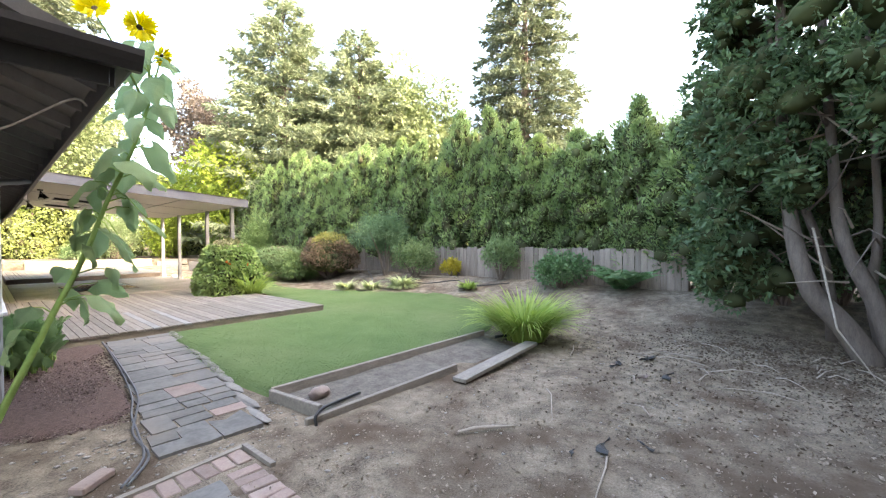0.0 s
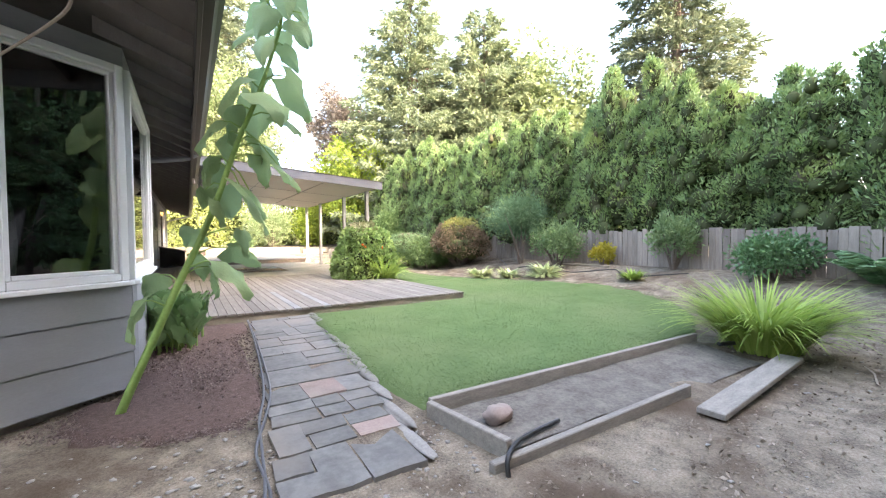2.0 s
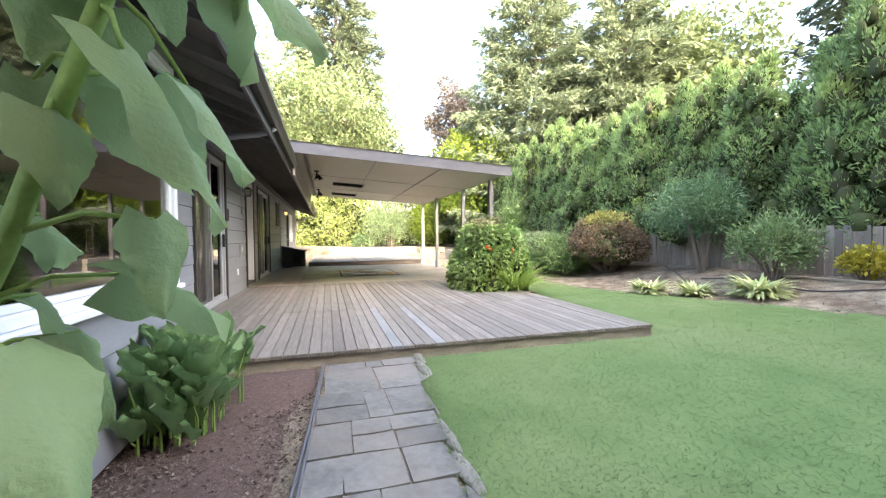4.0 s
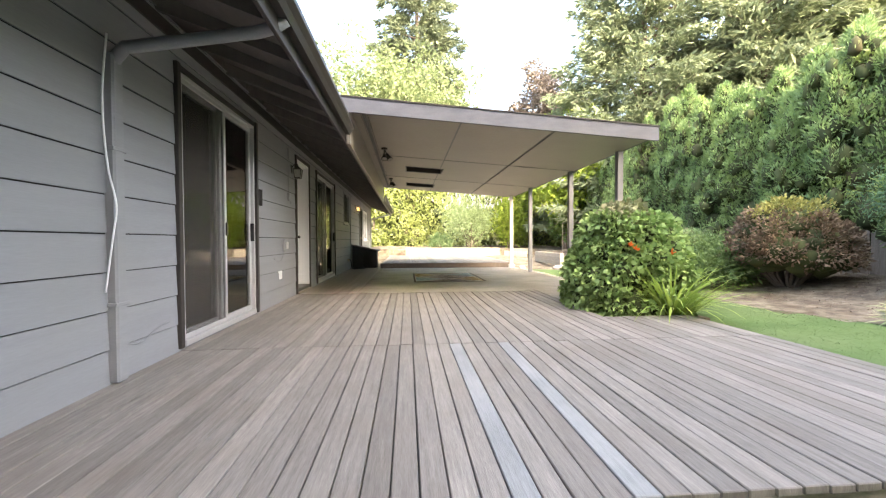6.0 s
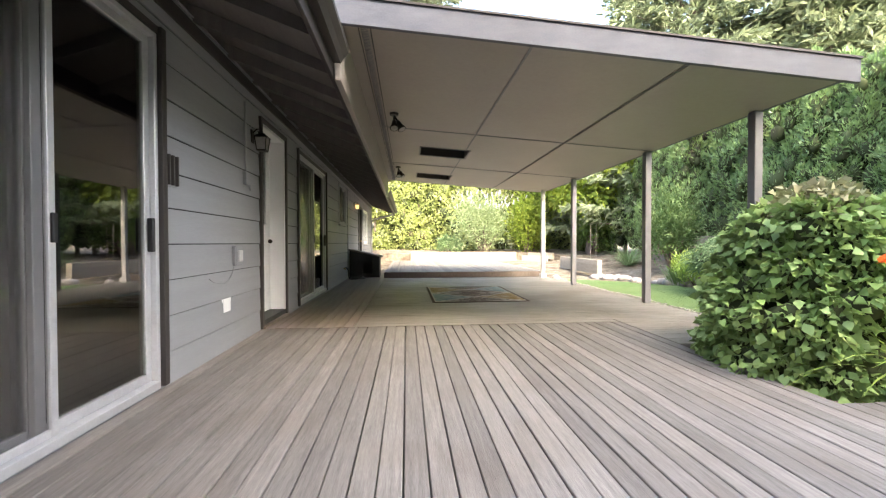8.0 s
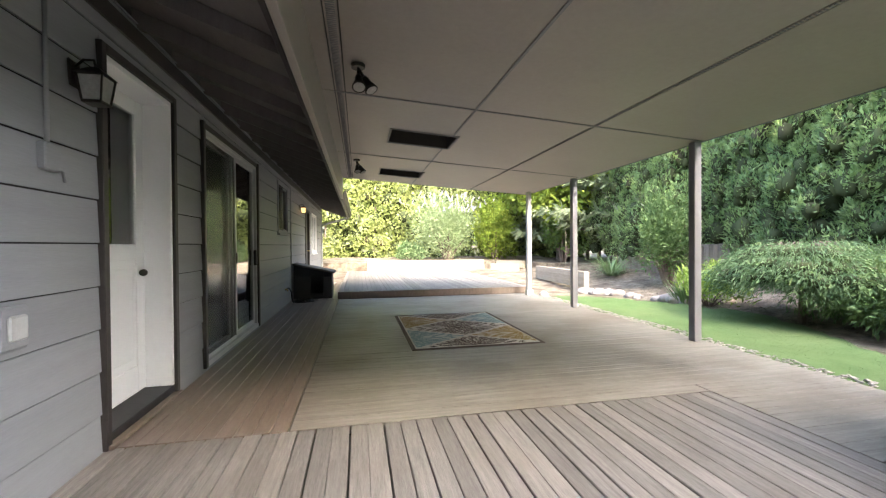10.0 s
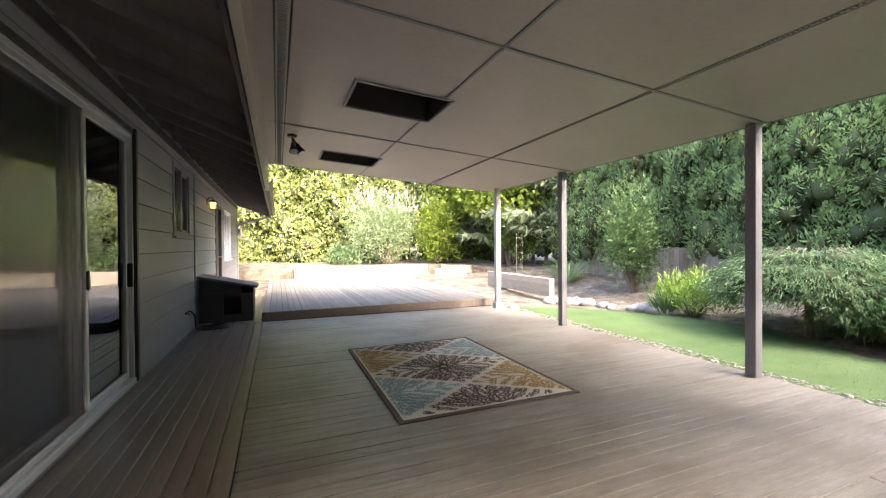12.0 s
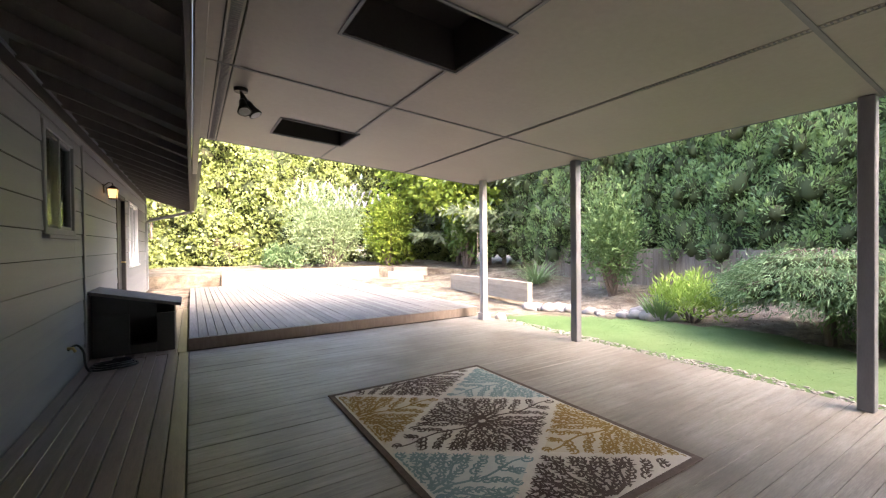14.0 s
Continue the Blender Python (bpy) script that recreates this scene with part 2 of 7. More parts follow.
def tube(path, radii, sides=8, bm=None):
    """A round tube along a list of points, with its ends closed."""
    own = bm or bmesh.new()
    pts = [Vector(p) for p in path]
    rs = radii if hasattr(radii, "__len__") else [radii] * len(pts)
    rings = []
    ref = Vector((0.31, 0.17, 0.94)).normalized()
    for i, p in enumerate(pts):
        d = (pts[min(i + 1, len(pts) - 1)] - pts[max(i - 1, 0)]).normalized()
        if abs(d.dot(ref)) > 0.95:
            ref = Vector((0.9, 0.3, 0.1)).normalized()
        u = d.cross(ref).normalized()
        v = d.cross(u)
        rings.append([own.verts.new(p + rs[i] * (u * math.cos(a) + v * math.sin(a))) for a in (2 * math.pi * k / sides for k in range(sides))])
    for a, b in zip(rings, rings[1:]):
        for k in range(sides):
            own.faces.new((a[k], a[(k + 1) % sides], b[(k + 1) % sides], b[k]))
    own.faces.new(rings[0][::-1])
    own.faces.new(rings[-1])
    return own


def blob(cx, cy, cz, rx, ry, rz, rough=0.18, seed=0, sub=2, bm=None, flat=None):
    """An uneven stone-like lump."""
    own = bm or bmesh.new()
    vs = bmesh.ops.create_icosphere(own, subdivisions=sub, radius=1.0)["verts"]
    off = Vector((seed * 3.1, seed * 1.7, seed * 0.9))
    for v in vs:
        k = 1 + rough * noise.noise(v.co * 1.4 + off) + rough * 0.5 * noise.noise(v.co * 3.1 + off)
        c = v.co * k
        if flat is not None:
            c.z = max(c.z, flat)
        v.co = Vector((cx + c.x * rx, cy + c.y * ry, cz + c.z * rz))
    return own


def mesh_np(name, verts, faces, material):
    """A mesh from arrays: verts (n,3) and faces (m,k), all of one size."""
    me = bpy.data.meshes.new(name)
    k = faces.shape[1]
    me.vertices.add(len(verts))
    me.vertices.foreach_set("co", np.ascontiguousarray(verts, dtype=np.float32).ravel())
    me.loops.add(faces.size)
    me.loops.foreach_set("vertex_index", np.ascontiguousarray(faces, dtype=np.int32).ravel())
    me.polygons.add(len(faces))
    me.polygons.foreach_set("loop_start", np.arange(0, faces.size, k, dtype=np.int32))
    me.update(calc_edges=True)
    me.materials.append(material)
    return me


def unit(a):
    return a / np.maximum(np.linalg.norm(a, axis=1, keepdims=True), 1e-9)


def leaves(name, P, D, size, width, material, rng, fold=0.25, bend=0.0):
    """Folded diamond leaves: one at each point P, along D, of the given length and width ratio."""
    n = len(P)
    D = unit(D)
    R = unit(np.cross(D, rng.normal(size=(n, 3))))
    U = np.cross(D, R)
    s = np.broadcast_to(np.asarray(size, dtype=float), (n,))[:, None]
    mid = P + D * s * 0.5 + U * s * bend
    v = np.stack([P, mid + R * s * width * 0.5 + U * s * width * fold, P + D * s, mid - R * s * width * 0.5 + U * s * width * fold], axis=1)
    return mesh_np(name, v.reshape(-1, 3), np.arange(4 * n).reshape(n, 4), material)


def fans(P, D, k, spread, rng):
    """k directions around each D; returns repeated points and directions."""
    Q = np.repeat(P, k, axis=0)
    E = unit(np.repeat(unit(D), k, axis=0) + rng.normal(size=(len(Q), 3)) * spread)
    return Q, E


def ico_base():
    bm = bmesh.new()
    bmesh.ops.create_icosphere(bm, subdivisions=1, radius=1.0)
    bm.verts.ensure_lookup_table()
    v = np.array([tuple(q.co) for q in bm.verts])
    f = np.array([[q.index for q in p.verts] for p in bm.faces])
    bm.free()
    return v, f


ICO_V, ICO_F = ico_base()


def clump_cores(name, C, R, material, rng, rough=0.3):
    """Solid hearts of foliage clumps, coloured dark for the shade inside: one uneven lump at each centre C with radii R
    (n,3).
    """
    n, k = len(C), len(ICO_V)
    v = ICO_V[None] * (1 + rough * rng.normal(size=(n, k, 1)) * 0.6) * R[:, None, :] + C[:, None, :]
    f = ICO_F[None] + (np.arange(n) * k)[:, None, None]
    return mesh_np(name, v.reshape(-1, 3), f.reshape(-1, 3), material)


def clump_sprays(C, R, N, k, rng, out=0.9, up=0.5):
    """k spray points on the outer side of each clump, with their directions."""
    n = len(C)
    e = unit(rng.normal(size=(n * k, 3)) + 0.8 * np.repeat(unit(N), k, 0))
    P = np.repeat(C, k, 0) + e * np.repeat(R, k, 0) * (0.78 + 0.34 * rng.random((n * k, 1)))
    return P, e * out + np.array([0, 0, up]) + rng.normal(size=P.shape) * 0.3


# ------------------------------------------------------------ ground
def smooth(a, b, x):
    t = min(max((x - a) / (b - a), 0.0), 1.0)
    return t * t * (3 - 2 * t)


def gz(x, y):
    """Height of the ground: a near flat yard that falls to the open soil and rises as a bank to the fence."""
    front = 1 - smooth(2.5, 6.5, y)
    base = -0.12 - front * (0.05 + 0.025 * min(max(x - 1.0, 0.0), 4.0))
    bank = (0.36 + 0.10 * front) * smooth(7.4, 10.4, x)
    far = 0.25 * smooth(20.5, 28.0, y)
    return base + bank + far


def ground_sheet():
    bm = bmesh.new()
    xs = [-400, -120, -40, -15, -6, -3] + [-2 + 0.25 * i for i in range(65)] + [15, 18, 24, 40, 120, 400]
    ys = [-400, -120, -40, -15, -8, -5] + [-4 + 0.25 * i for i in range(153)] + [36, 40, 50, 80, 150, 400]
    grid = []
    for y in ys:
        row = []
        for x in xs:
            n = 0.02 * noise.noise((x * 0.9, y * 0.9, 0)) + 0.012 * noise.noise((x * 2.7, y * 2.7, 5))
            row.append(bm.verts.new((x, y, gz(x, y) - 0.012 + n * (1 if -2.1 < x < 14.1 and -4.1 < y < 34.1 else 0))))
        grid.append(row)
    for r0, r1 in zip(grid, grid[1:]):
        for i in range(len(xs) - 1):
            bm.faces.new((r0[i], r0[i + 1], r1[i + 1], r1[i]))
    return solid("ground", bm, M_DIRT, "bare dry brown soil of the yard, patchy and trodden", "ground", kind="structure", smooth=True)


ground_sheet()


def patch(name, outline, lift, material, label, step=0.2, edge=0.06):
    """A thin sheet that follows the ground inside a plan outline, with its rim turned down."""
    bm = bmesh.new()
    poly = [Vector((x, y, 0)) for x, y in outline]
    f = bm.faces.new([bm.verts.new(p) for p in poly])
    x0, x1 = min(p.x for p in poly), max(p.x for p in poly)
    y0, y1 = min(p.y for p in poly), max(p.y for p in poly)
    for axis, a, b in ((0, x0, x1), (1, y0, y1)):
        k = a + step
        while k < b:
            co, no = (Vector((k, 0, 0)), Vector((1, 0, 0))) if axis == 0 else (Vector((0, k, 0)), Vector((0, 1, 0)))
            bmesh.ops.bisect_plane(bm, geom=bm.verts[:] + bm.edges[:] + bm.faces[:], plane_co=co, plane_no=no)
            k += step
    rim = {v for e in bm.edges if len(e.link_faces) == 1 for v in e.verts}
    for v in bm.verts:
        v.co.z = gz(v.co.x, v.co.y) + lift + 0.012 * noise.noise((v.co.x * 1.7, v.co.y * 1.7, 2)) - (edge if v in rim else 0)
    return solid(name, bm, material, label, "ground", kind="structure", smooth=True)


def curve_pts(keys, n=8):
    """Points along a smooth curve through plan points."""
    out = []
    for i in range(len(keys) - 1):
        p0, p1, p2, p3 = (Vector(keys[min(max(j, 0), len(keys) - 1)]) for j in (i - 1, i, i + 1, i + 2))
        for k in range(n):
            t = k / n
            out.append(0.5 * (2 * p1 + (p2 - p0) * t + (2 * p0 - 5 * p1 + 4 * p2 - p3) * t * t + (3 * p1 - p0 - 3 * p2 + p3) * t ** 3))
    return out + [Vector(keys[-1])]


LAWN_EDGE = [tuple(v) for v in curve_pts([(5.25, 3.86), (6.6, 4.4), (7.7, 5.6), (8.1, 7.2), (7.7, 9.0), (6.9, 10.6), (6.5, 12.4), (6.9, 14.2), (7.7, 15.6), (7.9, 17.2), (7.3, 18.8), (6.0, 20.1)], 5)]
LAWN = [(1.92, 7.58), (1.66, 4.9), (1.80, 3.86)] + LAWN_EDGE + [(5.15, 20.0), (5.12, 13.5), (5.2, 10.5), (4.9, 9.0), (4.80, 7.62)]
patch("lawn", LAWN, 0.03, M_LAWN, "short green lawn, worn pale at its near corner")
MULCH = [(-0.55, 4.75), (0.3, 4.2), (0.8, 4.1), (0.95, 5.0), (1.08, 7.5), (-0.5, 7.6), (0.0, 7.2), (0.02, 5.4)]
patch("mulch_bed", MULCH, 0.015, M_MULCH, "reddish brown bark mulch beside the house")


# ------------------------------------------------------------ deck
def board_mesh(w, length, thick=0.035, worn=0.004):
    return from_bm("board", box(-w / 2, w / 2, 0, length, -thick, 0, worn), M_DECK)


def deck_boards(parent, runs, rng, along="y", material=None, pitch=0.108, gap=0.0065, replaced=()):
    """Runs of parallel boards: (first, last, start, end, z); boards of one length share one mesh."""
    shared = {}
    for a0, a1, s, e, z in runs:
        n = int(round((a1 - a0) / pitch))
        step = (a1 - a0) / n
        key = round(e - s, 3)
        if key not in shared:
            me = board_mesh(step - gap, e - s, worn=0.004 if along == "y" else 0.0012)
            me.materials[0] = material
            shared[key] = me
        for i in range(n):
            ob = new("board", shared[key])
            ob.parent = parent
            c = a0 + (i + 0.5) * step
            if any(abs(c - v) < step / 2 for v in replaced):
                ob.data = shared[key].copy()
                ob.data.materials[0] = M_DECKBLUE
                tagged(ob, "bluish grey replacement board")
            dz, tw = rng.uniform(-0.003, 0.002), rng.uniform(-0.0012, 0.0012)
            ob.matrix_basis = pose(c, s, z + dz, 0, rng.uniform(-0.6, 0.6), math.degrees(tw)) if along == "y" else pose(e, c, z + dz * 0.3, 0, rng.uniform(-0.12, 0.12), 90 + math.degrees(tw) * 0.5)


rng_d = random.Random(4)
deck = thing("deck", "low weathered grey-brown wooden deck along the house", "deck", kind="structure")
part("frame", box(-0.5, 3.70, 7.72, 13.4, -0.2, -0.045), M_DARKTRIM, deck, "dark joists under the boards")
part("frame", box(3.71, 4.75, 7.72, 10.88, -0.2, -0.045), M_DARKTRIM, deck)
part("frame", box(3.71, 5.0, 12.37, 13.4, -0.2, -0.045), M_DARKTRIM, deck)
part("frame", box(-0.5, 5.0, 13.42, 20.0, -0.2, -0.045), M_DARKTRIM, deck)
part("rim_board", box(-0.48, 4.80, 7.645, 7.68, -0.16, -0.040, 0.005), M_TIMBER, deck, "grey weathered rim board")
part("rim_board", box(4.76, 4.79, 7.685, 10.9, -0.16, -0.040, 0.005), M_TIMBER, deck)
deck_boards(deck, [(-0.535, 4.8, 7.62, 9.83, 0)], rng_d, "y", M_DECK, replaced=(1.79, 2.22))
deck_boards(deck, [(-0.535, 3.72, 9.836, 13.44, 0), (3.72, 4.8, 9.836, 10.9, 0)], rng_d, "y", M_DECK)
deck_boards(deck, [(-0.5, 0.49, 13.446, 20.0, 0), (-0.5, 0.47, 20.006, 27.4, 0)], rng_d, "y", M_DECKRED)
deck_boards(deck, [(13.60, 20.0, 0.50, 5.08, 0)], rng_d, "x", M_DECKX, gap=0.0035)
deck_boards(deck, [(13.45, 13.60, 0.50, 3.72, 0)], rng_d, "x", M_DECKX, gap=0.0035)
deck_boards(deck, [(12.35, 13.60, 3.73, 5.08, 0)], rng_d, "x", M_DECKX, gap=0.0035)

deck2 = thing("raised_deck", "raised wooden deck one step up, half in sun", "deck", kind="structure")
part("frame", box(0.5, 5.0, 20.06, 27.3, -0.1, 0.115), M_DARKTRIM, deck2)
part("riser_board", box(0.48, 5.02, 20.02, 20.055, 0.005, 0.155, 0.004), M_DECKRED, deck2, "brown riser board")
deck_boards(deck2, [(0.49, 5.05, 20.03, 27.4, 0.16)], rng_d, "y", M_DECK)


# ------------------------------------------------------------ house
WX = -0.54                     # outer face of the long wall
OPEN = {"slider_a": (9.85, 11.55, 0.04, 2.37), "door": (13.42, 14.34, 0.04, 2.37), "slider_b": (15.0, 17.09, 0.04, 2.37),
        "small": (18.66, 19.72, 1.44, 2.42), "back_door": (22.6, 23.6, 0.16, 2.25), "far": (24.2, 25.6, 0.95, 2.25)}
Y0, Y1, TOP = 7.75, 27.8, 2.74
house = thing("house", "single-storey house with wide grey painted lap siding", "house", kind="structure")


def spans(y0, y1, z0, z1):
    """The pieces of a course of the long wall that no opening takes."""
    cuts = sorted((a, b) for a, b, c, d in OPEN.values() if z1 > c + 0.02 and z0 < d - 0.02)
    out, y = [], y0
    for a, b in cuts:
        if a - y > 0.02:
            out.append((y, a))
        y = max(y, b)
    if y1 - y > 0.02:
        out.append((y, y1))
    return out


def lap(length, h, thick=0.020):
    """One lap board along +x, its face to -y, thicker at the foot."""
    bm = bmesh.new()
    prof = [(0, 0.009), (-thick + 0.004, 0.004), (-thick, 0.004), (-thick - 0.001, 0.010), (-0.011, h - 0.003), (0, h - 0.003)]
    ends = [[bm.verts.new((x, y, z)) for y, z in prof] for x in (0, length)]
    for k in range(len(prof)):
        j = (k + 1) % len(prof)
        bm.faces.new((ends[0][k], ends[0][j], ends[1][j], ends[1][k]))
    bm.faces.new(ends[0][::-1])
    bm.faces.new(ends[1])
    return from_bm("siding_board", bm, M_SIDING)


H = 0.25
zs = [-0.03]
while zs[-1] < TOP - 0.02:
    zs.append(zs[-1] + H)
for z0 in zs[:-1]:
    z1 = min(z0 + H, TOP)
    # split at the exact heights of sills and heads, so that openings stay clear
    for a, b in spans(Y0, Y1, z0, z1):
        ob = part("siding_board", lap(b - a, z1 - z0 - 0.001), None, house)
        ob.matrix_basis = pose(WX, a, z0, 0, 0, 90)
    for a, b, c, d in OPEN.values():
        for low, high in ((z0, c), (d, z1)):
            if z1 > c + 0.02 and z0 < d - 0.02 and high - low > 0.03:
                ob = part("siding_board", lap(b - a, high - low - 0.001), None, house)
                ob.matrix_basis = pose(WX, a, low, 0, 0, 90)
back = bmesh.new()
levels = sorted({-0.15, TOP} | {v for o in OPEN.values() for v in o[2:]})
for z0, z1 in zip(levels, levels[1:]):
    for a, b in spans(Y0, Y1, z0, z1):
        box(-0.68, -0.545, a, b, z0, z1, 0, back)
part("wall_core", back, M_LAPSHADE, house, "black felt behind the boards")
part("foundation", box(-0.66, -0.525, Y0, Y1, -0.3, -0.022), M_SIDING, house, "grey painted skirting under the siding")

# far gable end, rear and inside
part("end_wall", box(-9.0, -0.54, Y1 - 0.02, Y1 + 0.1, -0.2, 2.6), M_SIDING, house)
part("rear_wall", box(-9.1, -9.0, 4.82, Y1, -0.2, 2.6), M_SIDING, house)
part("room_floor", box(-9.0, -0.69, 5.0, Y1 - 0.03, -0.05, 0.015), M_ROOM, house)
part("room_wall", box(-4.2, -4.1, 5.0, Y1 - 0.03, 0.02, 2.55), M_ROOM, house)
for yy in (8.6, 12.5, 14.7, 18.0, 22.0, 24.0):
    part("room_wall", box(-4.09, -0.69, yy - 0.05, yy + 0.05, 0.02, 2.55), M_ROOM, house)
part("room_ceiling", box(-9.0, -0.69, 5.0, Y1 - 0.03, 2.56, 2.60), M_ROOM, house)

# bay: an angled side, a front, and the return
BAY = [(-0.62, 4.80), (0.07, 5.30), (0.07, 7.26), (-0.54, 7.75)]
def bay_face(p, q, z0, z1, sill, head, inset0, inset1):
    """Lap siding below and above a white window, on the face from p to q."""
    p, q = Vector(p), Vector(q)
    length, yaw = (q - p).length, math.degrees(math.atan2(q.y - p.y, q.x - p.x))
    m = pose(p.x, p.y, 0, 0, 0, yaw)
    z = z0
    while z < sill - 0.03:
        top = min(z + 0.27, sill)
        ob = part("siding_board", lap(length, top - z - 0.001), None, house)
        ob.matrix_basis = m @ pose(0, 0, z)
        z += 0.27
    core = bmesh.new()
    box(0, length, 0.004, 0.12, z0, sill, 0, core)
    box(0, length, 0.004, 0.12, head, z1, 0, core)
    box(0, inset0, 0.004, 0.12, sill, head, 0, core)
    box(length - inset1, length, 0.004, 0.12, sill, head, 0, core)
    bmesh.ops.transform(core, matrix=m, verts=core.verts)
    part("wall_core", core, M_SIDING, house)
    return m, length


def window(name, m, x0, x1, z0, z1, label, mullions=(), fw=0.055, frame=None):
    frame = frame or M_WHITE
    """A white framed window in the plane y=0 of m, its face to -y."""
    w = thing(name, label, "window", kind="structure")
    w.matrix_basis = m
    fr = bmesh.new()
    for a, b, c, d in ((x0, x0 + fw, z0, z1), (x1 - fw, x1, z0, z1)):
        box(a, b, -0.035, 0.08, c, d, 0.006, fr)
    for c, d in ((z0, z0 + fw), (z1 - fw, z1)):
        box(x0 + fw, x1 - fw, -0.033, 0.08, c, d, 0.006, fr)
    f = part("window_frame", fr, frame, w)
    part("window_sill", box(x0 - 0.02, x1 + 0.02, -0.065, -0.0, z0 - 0.035, z0 - 0.002, 0.005), frame, w)
    xs = [x0 + fw, *mullions, x1 - fw]
    for i, mx in enumerate(mullions):
        part("mullion", box(mx - 0.03, mx + 0.03, -0.02, 0.06, z0 + fw + 0.001, z1 - fw - 0.001, 0.004), frame, w)
    for a, b in zip(xs, xs[1:]):
        sash = bmesh.new()
        a, b, c, d = a + 0.003, b - 0.003, z0 + fw + 0.003, z1 - fw - 0.003
        for s in ((a, a + 0.03, c, d), (b - 0.03, b, c, d), (a + 0.03, b - 0.03, c, c + 0.03), (a + 0.03, b - 0.03, d - 0.03, d)):
            box(s[0], s[1], -0.012, 0.04, s[2], s[3], 0.004, sash)
        part("sash", sash, frame, w)
        g = part("pane", box(a + 0.027, b - 0.027, 0.012, 0.018, c + 0.027, d - 0.027), M_GLASS, w)
        g.visible_shadow = False
    return w


SILL, HEAD = 0.72, 2.30
for i, (p, q) in enumerate(zip(BAY, BAY[1:])):
    inset = ((0.10, 0.02), (0.02, 0.02), (0.3, 0.3))[i]
    m, length = bay_face(p, q, -0.09, 2.45, SILL, HEAD if i < 2 else SILL + 0.01, *inset)
    if i < 2:
        window("window_%d" % (i + 1), m, inset[0], length - 0.02, SILL, HEAD, "white framed bay window with dark reflective glass")
part("foundation", prism([(-0.6, 4.9), (0.03, 5.36), (0.03, 7.2), (-0.54, 7.7)], -0.25, -0.092), M_STONE, house)
part("corner_trim", prism([(0.02, 5.262), (0.075, 5.295), (0.105, 5.36), (0.06, 5.36)], -0.09, 0.68), M_SIDING, house)
part("front_wall", box(-9.0, -0.62, 4.80, 4.92, -0.2, 2.5), M_SIDING, house)

# roof: sloped soffit, rafters, fascia, gutter
EX, EY = 0.52, 3.15            # eave lines
SL = 0.40
def rz(x):
    return 2.41 + SL * (EX - x)


rf = bmesh.new()
for a, b, t in ((EX, -4.6, 1),):
    vs = [rf.verts.new(c) for c in ((EX, EY, rz(EX)), (EX, 28.3, rz(EX)), (-4.6, 28.3, rz(-4.6)), (-4.6, EY, rz(-4.6)))]
    us = [rf.verts.new(v.co + Vector((0, 0, 0.09))) for v in vs]
    rf.faces.new(vs)
    rf.faces.new(us[::-1])
    for i in range(4):
        rf.faces.new((vs[i], vs[(i + 1) % 4], us[(i + 1) % 4], us[i]))
part("roof", rf, M_SOFFIT, house, "dark boarded roof and soffit")
rf = bmesh.new()
vs = [rf.verts.new(c) for c in ((-4.6, EY, rz(-4.6)), (-4.6, 28.3, rz(-4.6)), (-9.8, 28.3, 2.40), (-9.8, EY, 2.40))]
us = [rf.verts.new(v.co + Vector((0, 0, 0.09))) for v in vs]
rf.faces.new(vs); rf.faces.new(us[::-1])
for i in range(4):
    rf.faces.new((vs[i], vs[(i + 1) % 4], us[(i + 1) % 4], us[i]))
part("roof", rf, M_SOFFIT, house)
y = EY + 0.35
while y < 28.2:
    bm = bmesh.new()
    x0, x1 = -1.6 if y < 4.7 else WX - 0.02, EX - 0.01
    if 4.7 < y < 7.4:
        x0 = -0.1
    pts = [(x0, rz(x0) - 0.004), (x1, rz(x1) - 0.004), (x1, rz(x1) - 0.09), (x0, rz(x0) - 0.13)]
    e0 = [bm.verts.new((px, y - 0.02, pz)) for px, pz in pts]
    e1 = [bm.verts.new((px, y + 0.02, pz)) for px, pz in pts]
    bm.faces.new(e0); bm.faces.new(e1[::-1])
    for i in range(4):
        bm.faces.new((e0[i], e0[(i + 1) % 4], e1[(i + 1) % 4], e1[i]))
    part("rafter", bm, M_SOFFIT, house)
    y += 0.61
part("fascia", box(EX, EX + 0.03, EY, 28.3, 2.27, 2.51, 0.004), M_DARKTRIM, house, "dark fascia board")


def gutter(y0, y1):
    """A gutter trough along the eave: a folded profile with open top."""
    bm = bmesh.new()
    prof = [(0.0, 0.0), (0.0, -0.11), (0.06, -0.115), (0.085, -0.07), (0.12, -0.035), (0.12, 0.005), (0.105, 0.005), (0.105, -0.03), (0.075, -0.06), (0.055, -0.105), (0.01, -0.1), (0.01, 0.0)]
    rows = [[bm.verts.new((EX + 0.032 + px, yy, 2.49 + pz)) for px, pz in prof] for yy in (y0, y1)]
    for k in range(len(prof)):
        j = (k + 1) % len(prof)
        bm.faces.new((rows[0][k], rows[0][j], rows[1][j], rows[1][k]))
    bm.faces.new(rows[0][::-1]); bm.faces.new(rows[1])
    return bm


part("gutter", gutter(EY - 0.05, 11.93), M_DARKTRIM, house, "dark metal gutter")
part("gutter", gutter(20.2, 28.3), M_DARKTRIM, house)
part("fascia", box(-9.0, EX, EY - 0.03, EY, 2.27, 2.51, 0.004), M_DARKTRIM, house)
fg = gutter(-EX - 0.15, 9.0)
bmesh.ops.transform(fg, matrix=Matrix.Translation((0, EY + EX, 0)) @ Matrix.Rotation(radians(-90), 4, "Z") @ Matrix.Diagonal((1, -1, 1, 1)), verts=fg.verts)
part("gutter", fg, M_DARKTRIM, house)


